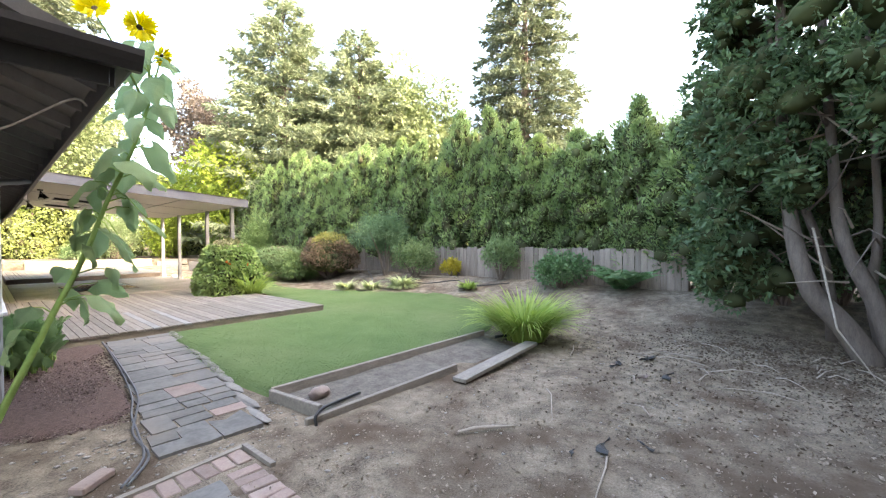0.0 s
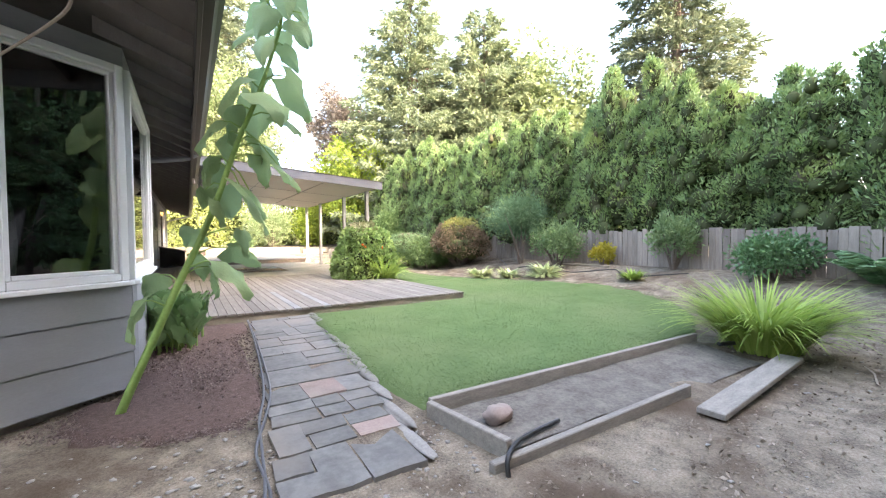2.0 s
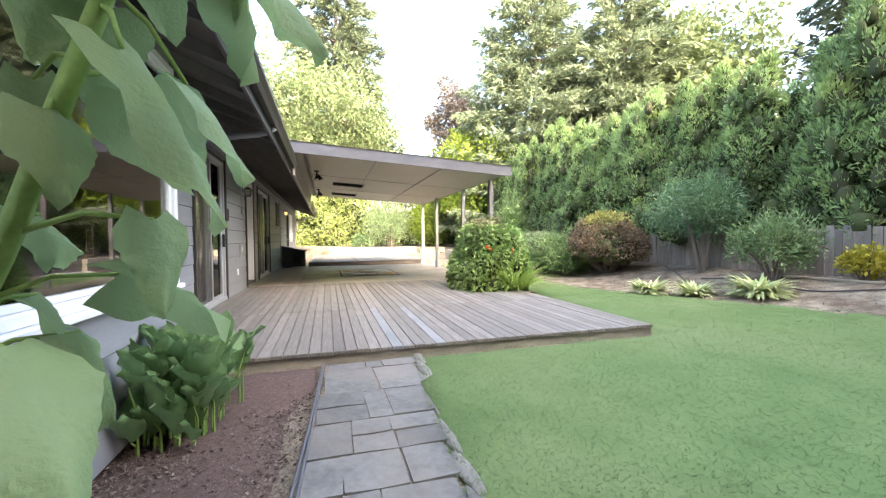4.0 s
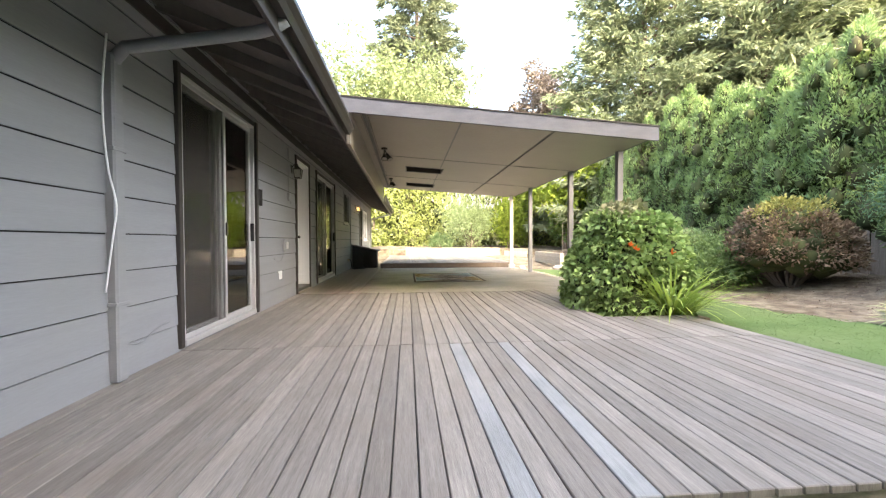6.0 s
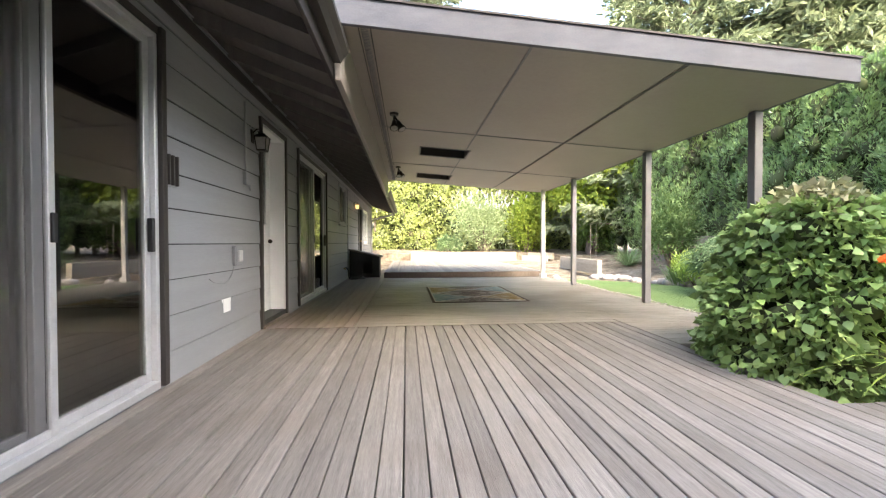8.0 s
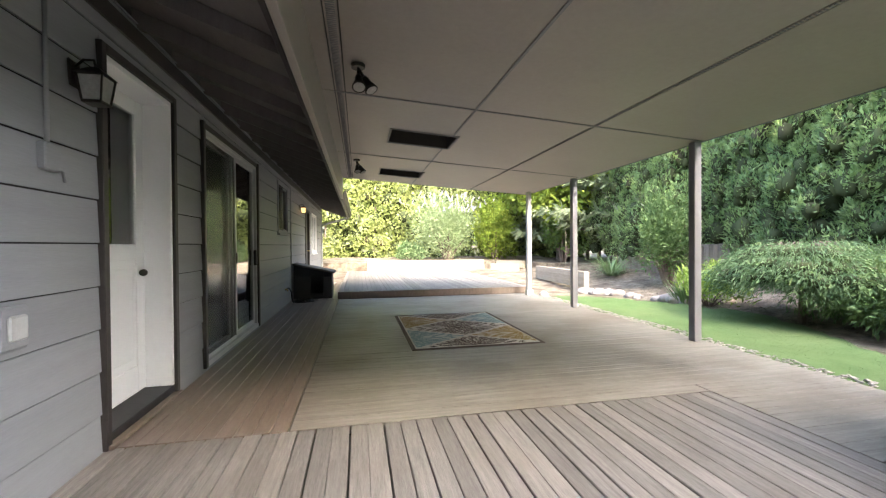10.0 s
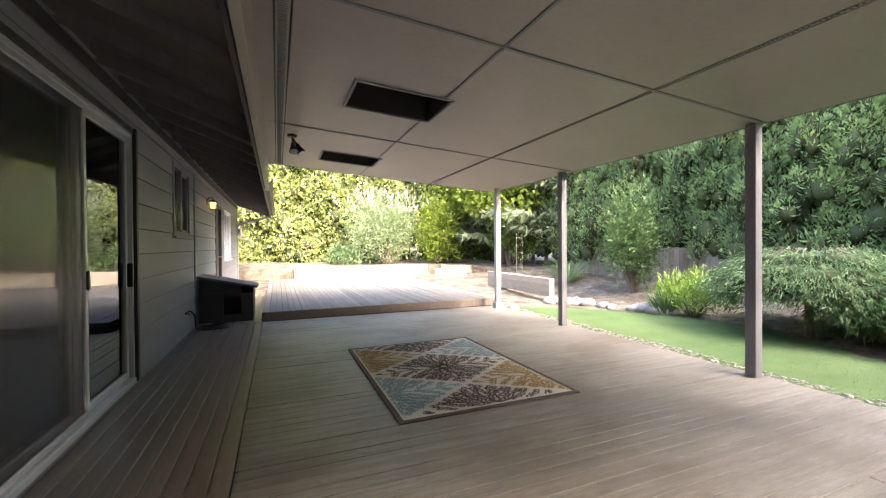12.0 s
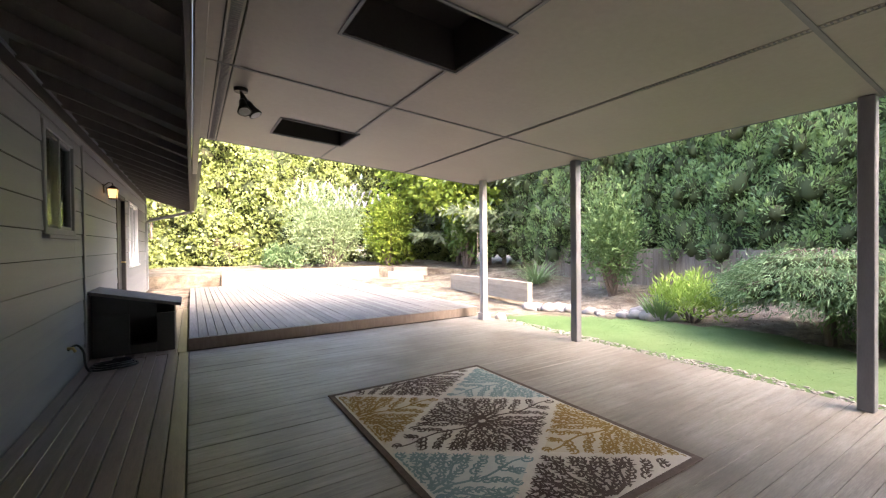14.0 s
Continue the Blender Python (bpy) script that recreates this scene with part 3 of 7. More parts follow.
# ------------------------------------------------------------ patio cover
CX0, CX1, CY0, CY1 = 0.42, 5.02, 11.94, 20.06
def cz(x):
    return 2.745 - 0.070 * (x - CX0)


cover = thing("patio_cover", "flat patio roof with taupe panel ceiling and slate-blue fascia", "patio cover", kind="structure")
ceil = bmesh.new()
for yy in (14.82, 17.49):
    part("batten", prism([(CX0 + 0.3, yy - 0.014), (CX1, yy - 0.014), (CX1, yy + 0.014), (CX0 + 0.3, yy + 0.014)], lambda x, y: cz(x) - 0.007, lambda x, y: cz(x) - 0.001), M_POST, cover, "thin grey joint batten")
for xx in (2.17,):
    for y0, y1 in ((CY0 + 0.01, 14.80), (14.84, 15.84), (16.55, 17.47), (17.51, 18.50), (19.20, CY1 - 0.01)):
        part("batten", box(xx - 0.012, xx + 0.012, y0, y1, cz(xx) - 0.008, cz(xx) - 0.002), M_POST, cover)
SEAM_X, SEAM_Y = [CX0, 0.73, 0.83, 2.17, 3.545, 3.585, CX1], [CY0, 14.82, 17.49, CY1]
VENTS = [(1.37, 2.24, 15.87, 16.52), (1.37, 2.21, 18.53, 19.17)]
def ceil_quad(x0, x1, y0, y1):
    lo = [ceil.verts.new((x, yy, cz(x))) for x, yy in ((x0, y0), (x1, y0), (x1, y1), (x0, y1))]
    hi = [ceil.verts.new(v.co + Vector((0, 0, 0.02))) for v in lo]
    ceil.faces.new(lo); ceil.faces.new(hi[::-1])
    for i in range(4):
        ceil.faces.new((lo[i], lo[(i + 1) % 4], hi[(i + 1) % 4], hi[i]))


for x0, x1 in zip(SEAM_X, SEAM_X[1:]):
    for y0, y1 in zip(SEAM_Y, SEAM_Y[1:]):
        g = 0.006
        holes = [v for v in VENTS if y0 < v[2] < y1 and v[0] < x1 and v[1] > x0]
        if not holes:
            ceil_quad(x0 + g, x1 - g, y0 + g, y1 - g)
            continue
        vx0, vx1, vy0, vy1 = holes[0]
        c0, c1 = max(vx0, x0 + g), min(vx1, x1 - g)
        ceil_quad(x0 + g, x1 - g, y0 + g, vy0)
        ceil_quad(x0 + g, x1 - g, vy1, y1 - g)
        if c0 > x0 + g:
            ceil_quad(x0 + g, c0, vy0, vy1)
        if c1 < x1 - g:
            ceil_quad(c1, x1 - g, vy0, vy1)
for sx0, sx1 in ((0.75, 0.81), (3.552, 3.578)):
    slots = bmesh.new()
    yy = CY0 + 0.05
    while yy < CY1 - 0.05:
        box(sx0, sx1, yy, yy + 0.010, cz(sx0) - 0.006, cz(sx0) + 0.001, 0, slots)
        yy += 0.026
    tagged(part("vent_strip", slots, M_POST, cover, "ribbed soffit vent strip"), kind="stuff")
part("ceiling", ceil, M_CEIL, cover, "taupe painted ceiling panels")
for q in ((CX0, 1.35, CY0, CY1), (2.26, CX1, CY0, CY1), (1.352, 2.258, CY0, 15.86), (1.352, 2.258, 16.53, 18.52), (1.352, 2.258, 19.18, CY1)):
    part("roofing", prism([(q[0], q[2]), (q[1], q[2]), (q[1], q[3]), (q[0], q[3])], lambda x, y: cz(x) + 0.115, lambda x, y: cz(x) + 0.14), M_DARKTRIM, cover, "dark roofing")
for y0, y1 in ((CY0 - 0.04, CY0), (CY1, CY1 + 0.04)):
    part("fascia", prism([(CX0, y0), (CX1 + 0.04, y0), (CX1 + 0.04, y1), (CX0, y1)], lambda x, y, low=(0.055 if y0 < 15 else 0.0): cz(x) - low, lambda x, y: cz(x) + 0.145), M_FASCIA, cover, "weathered slate-blue fascia")
    part("drip_edge", prism([(CX0, y0 - 0.012), (CX1 + 0.05, y0 - 0.012), (CX1 + 0.05, y1 + 0.012), (CX0, y1 + 0.012)], lambda x, y: cz(x) + 0.147, lambda x, y: cz(x) + 0.165), M_DARKTRIM, cover)
part("fascia", prism([(CX1, CY0), (CX1 + 0.038, CY0), (CX1 + 0.038, CY1), (CX1, CY1)], cz(CX1) + 0.001, cz(CX1) + 0.145), M_FASCIA, cover)
part("ledger", box(0.56, 0.61, CY0, CY1, 2.25, cz(0.6) - 0.005, 0.004), M_CEIL, cover, "taupe ledger board")
for px, py in ((4.99, 12.89), (4.97, 14.90), (4.92, 17.65)):
    h = cz(px) - 0.004
    part("post", box(px - 0.05, px + 0.05, py - 0.05, py + 0.05, 0.002, h, 0.006), M_POST, cover, "grey painted post")
part("post", box(4.83, 4.93, 19.57, 19.67, 0.002, cz(4.88) - 0.004, 0.006), M_POSTPALE, cover, "pale painted post")
for vx0, vx1, vy0, vy1 in VENTS:
    well = bmesh.new()
    for q in ((vx0 - 0.02, vx0, vy0 - 0.02, vy1 + 0.02), (vx1, vx1 + 0.02, vy0 - 0.02, vy1 + 0.02), (vx0, vx1, vy0 - 0.02, vy0), (vx0, vx1, vy1, vy1 + 0.02)):
        prism([(q[0], q[2]), (q[1], q[2]), (q[1], q[3]), (q[0], q[3])], lambda x, y: cz(x) - 0.012, lambda x, y: cz(x) - 0.001, well)
    part("vent_frame", well, M_POST, cover, "thin grey frame of the roof well")
    shaft = bmesh.new()
    for q in ((vx0 + 0.001, vx0 + 0.012, vy0 + 0.001, vy1 - 0.001), (vx1 - 0.012, vx1 - 0.001, vy0 + 0.001, vy1 - 0.001), (vx0 + 0.012, vx1 - 0.012, vy0 + 0.001, vy0 + 0.012), (vx0 + 0.012, vx1 - 0.012, vy1 - 0.012, vy1 - 0.001)):
        prism([(q[0], q[2]), (q[1], q[2]), (q[1], q[3]), (q[0], q[3])], lambda x, y: cz(x) + 0.001, lambda x, y: cz(x) + 0.30, shaft)
    part("shaft", shaft, M_DARKTRIM, cover, "dark painted well")
    part("well_cap", prism([(vx0 - 0.02, vy0 - 0.02), (vx1 + 0.02, vy0 - 0.02), (vx1 + 0.02, vy1 + 0.02), (vx0 - 0.02, vy1 + 0.02)], lambda x, y: cz(x) + 0.302, lambda x, y: cz(x) + 0.33), M_DARKTRIM, cover, "dark cap over the roof well")

# ------------------------------------------------------------ sliding doors and doors on the long wall
def sliding_door(name, y0, y1, z0, z1, label, screen="left"):
    d = thing(name, label, "sliding door", kind="structure")
    x = WX
    def bx(nm, a, b, c, e, xa, xb, mt, par, lab="", bev=0.004):
        return part(nm, box(xa, xb, a, b, c, e, bev), mt, par, lab)
    bx("trim", y0 - 0.05, y0 + 0.005, z0 - 0.02, z1 + 0.04, x - 0.02, x + 0.048, M_DARKTRIM, d, "dark surround")
    bx("trim", y1 - 0.005, y1 + 0.05, z0 - 0.02, z1 + 0.04, x - 0.02, x + 0.048, M_DARKTRIM, d)
    bx("trim", y0 + 0.006, y1 - 0.006, z1 - 0.01, z1 + 0.04, x - 0.02, x + 0.028, M_DARKTRIM, d)
    bx("jamb", y0 + 0.006, y0 + 0.04, z0, z1 - 0.012, x - 0.12, x + 0.02, M_ALU, d)
    bx("jamb", y1 - 0.04, y1 - 0.006, z0, z1 - 0.012, x - 0.12, x + 0.02, M_ALU, d)
    bx("head", y0 + 0.041, y1 - 0.041, z1 - 0.05, z1 - 0.013, x - 0.12, x + 0.018, M_ALU, d)
    bx("sill", y0 + 0.041, y1 - 0.041, z0 - 0.02, z0 + 0.03, x - 0.14, x + 0.04, M_ALU, d, "aluminium sill track")
    ym = (y0 + y1) / 2
    for nm, a, b, xo in (("fixed_panel", y0 + 0.042, ym + 0.03, -0.085), ("sliding_panel", ym - 0.03, y1 - 0.042, -0.045)):
        f = bmesh.new()
        c, e, w = z0 + 0.032, z1 - 0.052, 0.055
        for q in ((a, a + w, c, e), (b - w, b, c, e), (a + w, b - w, c, c + w), (a + w, b - w, e - w, e)):
            box(x + xo, x + xo + 0.03, q[0], q[1], q[2], q[3], 0.003, f)
        p = part(nm, f, M_ALU, d)
        g = part("pane", box(x + xo + 0.012, x + xo + 0.018, a + w - 0.004, b - w + 0.004, c + w - 0.004, e - w + 0.004), M_GLASS, p)
        g.visible_shadow = False
    f = bmesh.new()
    a, b, w = y0 + 0.044, ym + 0.06, 0.04
    for q in ((a, a + w, c, e), (b - w, b, c, e), (a + w, b - w, c, c + w), (a + w, b - w, e - w, e)):
        box(x - 0.012, x + 0.012, q[0], q[1], q[2], q[3], 0.003, f)
    s = part("screen_panel", f, M_ALU, d, "sliding insect screen")
    part("mesh", box(x - 0.002, x + 0.002, a + w - 0.003, b - w + 0.003, c + w - 0.003, e - w + 0.003), M_SCREENMESH, s, "fine dark insect mesh")
    part("latch", box(x + 0.012, x + 0.03, b - 0.035, b - 0.008, 0.98, 1.12, 0.004), M_BLACK, s)
    part("handle", box(x - 0.012, x + 0.03, y1 - 0.085, y1 - 0.06, 0.92, 1.14, 0.006), M_BLACK, d, "black pull handle")
    return d


def screen_mat():
    m, nt, b = mat_base("insect_mesh")
    N, L = nt.nodes, nt.links
    tr, mix = N.new("ShaderNodeBsdfTransparent"), N.new("ShaderNodeMixShader")
    mix.inputs[0].default_value = 0.27
    b.inputs["Base Color"].default_value, b.inputs["Roughness"].default_value = (0.09, 0.085, 0.08, 1), 0.35
    L.new(tr.outputs[0], mix.inputs[1])
    L.new(b.outputs[0], mix.inputs[2])
    L.new(mix.outputs[0], N["Material Output"].inputs[0])
    return m


M_SCREENMESH = screen_mat()
sliding_door("door_1", *OPEN["slider_a"], "aluminium sliding glass door with insect screen")
sliding_door("door_3", *OPEN["slider_b"], "aluminium sliding glass door with dark insect screen")
# ------------------------------------------------------------ hedge and trees (crowns)
M_PALE = leaf_mat("pale_green_leaf", (0.14, 0.185, 0.075), (0.25, 0.295, 0.14), through=0.35)
def arborvitae(name, h, r, lumps, per, leaf, material, label, seed, group=""):
    """A columnar evergreen: several pointed leaders, each packed with upright clumps of flat sprays, shade-dark cores
    between them.
    """
    rng = np.random.default_rng(seed)
    t = thing(name, label, "tree", group)
    part("trunk", tube([(0, 0, -0.1), (0.03, 0.02, h * 0.4), (0, 0, h * 0.85)], [0.09, 0.07, 0.02], 7), M_BARK, t)
    leaders = np.array([(0, 0, 1.0, 0.62), (0.42, 0.3, 0.80 + 0.12 * rng.random(), 0.5), (-0.48, 0.2, 0.86 + 0.1 * rng.random(), 0.5), (0.05, -0.52, 0.76 + 0.1 * rng.random(), 0.52), (-0.2, 0.62, 0.7 + 0.15 * rng.random(), 0.45)])
    col = rng.choice(5, lumps, p=[0.32, 0.17, 0.17, 0.18, 0.16])
    side = leaders[col]
    u = rng.random(lumps) ** 0.85
    a = rng.random(lumps) * 2 * np.pi
    rad = r * side[:, 3] * np.minimum(1, 0.7 + u) * np.clip(1 - u ** 1.9, 0.0, 1) * (0.8 + 0.4 * rng.random(lumps))
    C = np.stack([rad * np.cos(a) + side[:, 0] * r, rad * np.sin(a) + side[:, 1] * r, 0.55 + u * (h * side[:, 2] - 0.75)], 1)
    C[:, :2] += rng.normal(size=(lumps, 2)) * 0.05
    N = np.stack([np.cos(a), np.sin(a), 0.4 + 1.2 * u ** 2], 1)
    size = (0.14 + 0.14 * rng.random(lumps)) * (1.15 - 0.6 * u)
    R = np.stack([size, size, size * (1.35 + 0.6 * u)], 1)
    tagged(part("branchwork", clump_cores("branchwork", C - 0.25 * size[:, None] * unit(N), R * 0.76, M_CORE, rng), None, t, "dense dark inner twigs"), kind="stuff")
    P, D = clump_sprays(C, R, N, per, rng, 0.8, 0.6)
    part("crown", leaves("crown", P, D, leaf * (0.6 + 0.7 * rng.random(len(P))), 0.30, material, rng), None, t)
    return t


hedge_kinds = [arborvitae("arborvitae", 5.5, 0.95, 270, 62, 0.116, M_HEDGE, "dense green arborvitae of a tall hedge behind the fence", s, "hedge along the fence") for s in (1, 2, 3)]
rng_h = random.Random(8)
y = 2.2
i = 0
while y < 27.5:
    k = i % 3
    s = rng_h.uniform(0.88, 1.12) * (1.0 if y > 9 else 0.93 if y > 6 else 0.83)
    m = pose((11.45 if y < 12.5 or 19.4 < y < 21.5 else 11.0) + rng_h.uniform(-0.2, 0.2), y, gz(11.3, y), rng_h.uniform(-2, 2), rng_h.uniform(-2, 2), rng_h.uniform(0, 360)) @ Matrix.Diagonal((1, 1, s, 1))
    if i < 3:
        hedge_kinds[k].matrix_basis = m
    else:
        copy_thing(hedge_kinds[k], m).scale.z = s
    y += rng_h.uniform(0.85, 1.1)
    i += 1


def conifer(name, h, r, levels, per, material, label, seed, leaf=0.45, droop=0.25, start=0.05, power=0.85):
    """A tall conifer: tapered trunk, whorls of drooping limbs set with sprays."""
    rng = np.random.default_rng(seed)
    t = thing(name, label, "tree")
    part("trunk", tube([(0, 0, -0.2), (0.05, 0, h * 0.5), (0, 0, h * 0.98)], [h * 0.018, h * 0.011, 0.02], 8), M_BARK, t)
    Ps, Ds = [], []
    limbs = bmesh.new()
    for i in range(levels):
        f = start + (1 - start) * (i + rng.random() * 0.8) / levels
        rr = r * max(1 - f, 0.02) ** power * (0.8 + 0.35 * rng.random())
        nb = max(4, int(9 * (1 - 0.5 * f)))
        a0 = rng.random() * 6.28
        for b in range(nb):
            a = a0 + 6.283 * b / nb + rng.normal() * 0.2
            rb = rr * (0.75 + 0.4 * rng.random())
            npt = max(4, int(per * rb / r))
            s = 0.15 + 0.85 * rng.random(npt) ** 0.7
            z = f * h - droop * rb * s ** 1.5 + 0.12 * rb * s
            side = rng.normal(size=npt) * 0.13 * rb * (1.1 - s * 0.5)
            Ps.append(np.stack([np.cos(a) * rb * s - np.sin(a) * side, np.sin(a) * rb * s + np.cos(a) * side, z], axis=1))
            Ds.append(np.stack([np.cos(a) + 0 * s, np.sin(a) + 0 * s, -0.25 + 0 * s], axis=1))
            if i % 2 == 0 and b % 2 == 0:
                tube([(0, 0, f * h), (np.cos(a) * rb * 0.8, np.sin(a) * rb * 0.8, f * h - droop * rb * 0.5)], [0.05 + 0.02 * rb, 0.015], 4, limbs)
    tagged(part("branchwork", limbs, M_BARK, t), kind="stuff")
    Q, E = fans(np.concatenate(Ps), np.concatenate(Ds), 3, 0.5, rng)
    part("crown", leaves("crown", Q, E, leaf * (0.6 + 0.7 * rng.random(len(Q))), 0.24, material, rng), None, t)
    return t


def broadleaf(name, h, rx, rz_, n, material, label, seed, leaf=0.16, lumps=38, category="tree", low=0.25, trunk=0.1, group=""):
    """A leafy tree: trunk, limbs to each of many leaf lumps, with gaps between."""
    rng = np.random.default_rng(seed)
    t = thing(name, label, category, group)
    wood = bmesh.new()
    tube([(0, 0, -0.1), (0.03 * h, 0, h * 0.35), (0, 0.02 * h, h * 0.75)], [trunk, trunk * 0.7, trunk * 0.25], 7, wood)
    Ps, Ds = [], []
    for i in range(lumps):
        d = unit(rng.normal(size=(1, 3)))[0]
        k = rng.random() ** 0.45
        c = np.array([d[0] * rx * k, d[1] * rx * k, h - rz_ + d[2] * rz_ * k])
        if c[2] < low * h:
            c[2] = low * h + rng.random() * 0.1 * h
        tube([(0.02 * h, 0, min(c[2] * 0.7, h * 0.6)), tuple(c * np.array([0.6, 0.6, 0.93])), tuple(c)], [trunk * 0.35, trunk * 0.2, trunk * 0.06], 4, wood)
        q = n // lumps
        e = unit(rng.normal(size=(q, 3)))
        lr = rx * (0.24 + 0.16 * rng.random())
        Ps.append(c + e * lr * rng.random((q, 1)) ** 0.4 * np.array([1, 1, 0.8]))
        Ds.append(e + np.array([0, 0, -0.2]))
    part("trunk", wood, M_BARK, t)
    P, D = np.concatenate(Ps), np.concatenate(Ds)
    part("crown", leaves("crown", P, D + rng.normal(size=P.shape) * 0.5, leaf * (0.6 + 0.8 * rng.random(len(P))), 0.6, material, rng, bend=0.05), None, t)
    return t


def place(ob, x, y, rz_deg=0, z=None):
    ob.matrix_basis = pose(x, y, gz(x, y) if z is None else z, 0, 0, rz_deg)
    return ob


place(conifer("cypress", 18.0, 5.6, 60, 92, M_CYP, "tall feathery grey-green cypress beyond the hedge", 11, 0.42, 0.0, 0.03, 0.5), 14.0, 27.0)
place(conifer("cypress", 16.0, 5.0, 54, 92, M_CYP, "tall feathery grey-green cypress beyond the hedge", 12, 0.42, 0.0, 0.03, 0.5), 17.8, 23.5)
place(conifer("fir_tree", 26.0, 5.8, 60, 84, M_FIR, "tall dark fir tree with drooping limbs beyond the hedge", 13, 0.5, 0.3, 0.05, 0.55), 28.0, 16.0)
place(broadleaf("leafy_tree", 14.0, 4.2, 5.5, 20000, M_PALE, "green leafy tree beyond the hedge", 14, 0.32, 80), 21.5, 22.5)
place(broadleaf("lime_tree", 7.5, 3.0, 3.0, 9000, M_LIME, "bright lime-green leafy tree", 15, 0.24, 60), 10.0, 28.0)
place(broadleaf("purple_leaf_tree", 14.6, 2.6, 4.4, 9000, M_PURPLE, "dull purple-leaved tree beyond the yard", 16, 0.26, 60), 12.1, 36.0)
place(conifer("fir_tree", 36.0, 8.0, 56, 84, M_FIR, "tall fir tree behind the far trees", 17, 0.75, 0.3, 0.05, 0.5), 2.6, 53.0)
place(broadleaf("leafy_tree", 17.5, 5.0, 7.0, 12000, M_PALE, "tall light green leafy tree behind the patio roof", 28, 0.32, 90), -2.6, 41.0)
place(broadleaf("leafy_tree", 17.0, 5.2, 6.8, 14000, M_PALE, "tall light green leafy tree behind the patio roof", 18, 0.28, 90), 3.0, 40.0)


def wall_of_leaves(name, x0, x1, y, h, depth, n, leaf, material, label, seed):
    """A clipped hedge run: stems inside, an uneven leafy face and top."""
    rng = np.random.default_rng(seed)
    t = thing(name, label, "hedge")
    st = bmesh.new()
    x = x0 + 0.3
    while x < x1:
        tube([(x, y + 0.3, 0.1), (x + 0.1, y + 0.35, h * 0.6), (x, y + 0.3, h * 0.9)], [0.06, 0.04, 0.01], 5, st)
        x += 0.8
    tagged(part("branchwork", st, M_BARK, t), kind="stuff")
    m = 1500
    X, Z = x0 + rng.random(m) * (x1 - x0), rng.random(m) * h * 0.97
    Y = y + 0.30 + 0.22 * np.sin(X * 2.1 + Z * 1.3) + 0.15 * np.sin(X * 5 - Z * 4.2) + 0.12 * rng.normal(size=m)
    C = np.stack([X, Y, Z * (0.95 + 0.07 * np.sin(X * 1.7) + 0.04 * np.sin(X * 5.1))], 1)
    size = 0.20 + 0.16 * rng.random(m)
    R = np.stack([size, size * 0.8, size], 1)
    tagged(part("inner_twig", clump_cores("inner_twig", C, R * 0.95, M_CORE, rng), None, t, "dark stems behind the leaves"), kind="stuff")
    P, D = clump_sprays(C, R, np.repeat([(0, -1.0, 0.15)], m, 0), n // m, rng, 0.8, -0.5)
    part("foliage", leaves("foliage", P, D, leaf * (0.6 + 0.8 * rng.random(len(P))), 0.75, material, rng, bend=0.05), None, t)
    return t


place(conifer("cypress", 15.0, 4.6, 52, 84, M_CYP, "tall feathery grey-green cypress beyond the hedge", 19, 0.42, 0.0, 0.03, 0.5), 21.0, 26.5)
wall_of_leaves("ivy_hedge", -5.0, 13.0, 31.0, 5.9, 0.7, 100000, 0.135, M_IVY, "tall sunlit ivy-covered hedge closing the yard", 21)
# ------------------------------------------------------------ more materials
M_SUNSTEM = mat("green_stem", (0.16, 0.26, 0.06), (0.24, 0.36, 0.10), 12, 0.6, bump=0.15)
M_SUNLEAF = leaf_mat("sunflower_leaf", (0.19, 0.29, 0.12), (0.31, 0.42, 0.22), through=0.4, bump=0.8)
M_PETAL = leaf_mat("yellow_petal", (0.84, 0.68, 0.0), (0.88, 0.78, 0.01), through=0.35)
M_SEED = mat("dark_seed_head", (0.05, 0.03, 0.015), (0.12, 0.07, 0.03), 60, 0.9, bump=0.6)
M_BROADDARK = leaf_mat("dark_green_leaf", (0.065, 0.15, 0.055), (0.155, 0.28, 0.115), rough=0.4, through=0.2, spec=0.5)
M_ARUM = leaf_mat("wavy_green_leaf", (0.12, 0.23, 0.09), (0.26, 0.41, 0.18), rough=0.4, through=0.25, spec=0.5, bump=0.4)
M_GRASSY = leaf_mat("strap_leaf", (0.18, 0.29, 0.05), (0.38, 0.48, 0.12), through=0.4)
M_HOSTA = leaf_mat("variegated_leaf", (0.27, 0.36, 0.12), (0.66, 0.68, 0.40), through=0.3)
M_SILVER = leaf_mat("grey_green_leaf", (0.12, 0.20, 0.08), (0.25, 0.34, 0.16), through=0.25)
M_GOLD = leaf_mat("golden_leaf", (0.30, 0.28, 0.03), (0.52, 0.44, 0.06), through=0.3)
M_BUSH = leaf_mat("bush_leaf", (0.15, 0.25, 0.07), (0.33, 0.44, 0.16), rough=0.45, through=0.3)
M_PALEBUSH = leaf_mat("pale_silvery_leaf", (0.17, 0.24, 0.10), (0.36, 0.43, 0.24), through=0.3)
M_GOLDGREEN = leaf_mat("gold_green_leaf", (0.20, 0.20, 0.06), (0.40, 0.38, 0.12), through=0.25)
M_BUSHTOP = leaf_mat("brown_green_leaf", (0.17, 0.20, 0.08), (0.33, 0.31, 0.19), through=0.25)
M_TRUNK = mat("smooth_grey_red_bark", (0.10, 0.078, 0.064), (0.19, 0.155, 0.13), 10, 0.85, bump=0.6, stretch=(2, 2, 0.4), dist=0.015)
M_BROWNBUSH = leaf_mat("browned_leaf", (0.13, 0.088, 0.06), (0.25, 0.18, 0.12), through=0.2)
M_JUNIPER = leaf_mat("juniper_foliage", (0.06, 0.115, 0.04), (0.17, 0.245, 0.085), through=0.25)
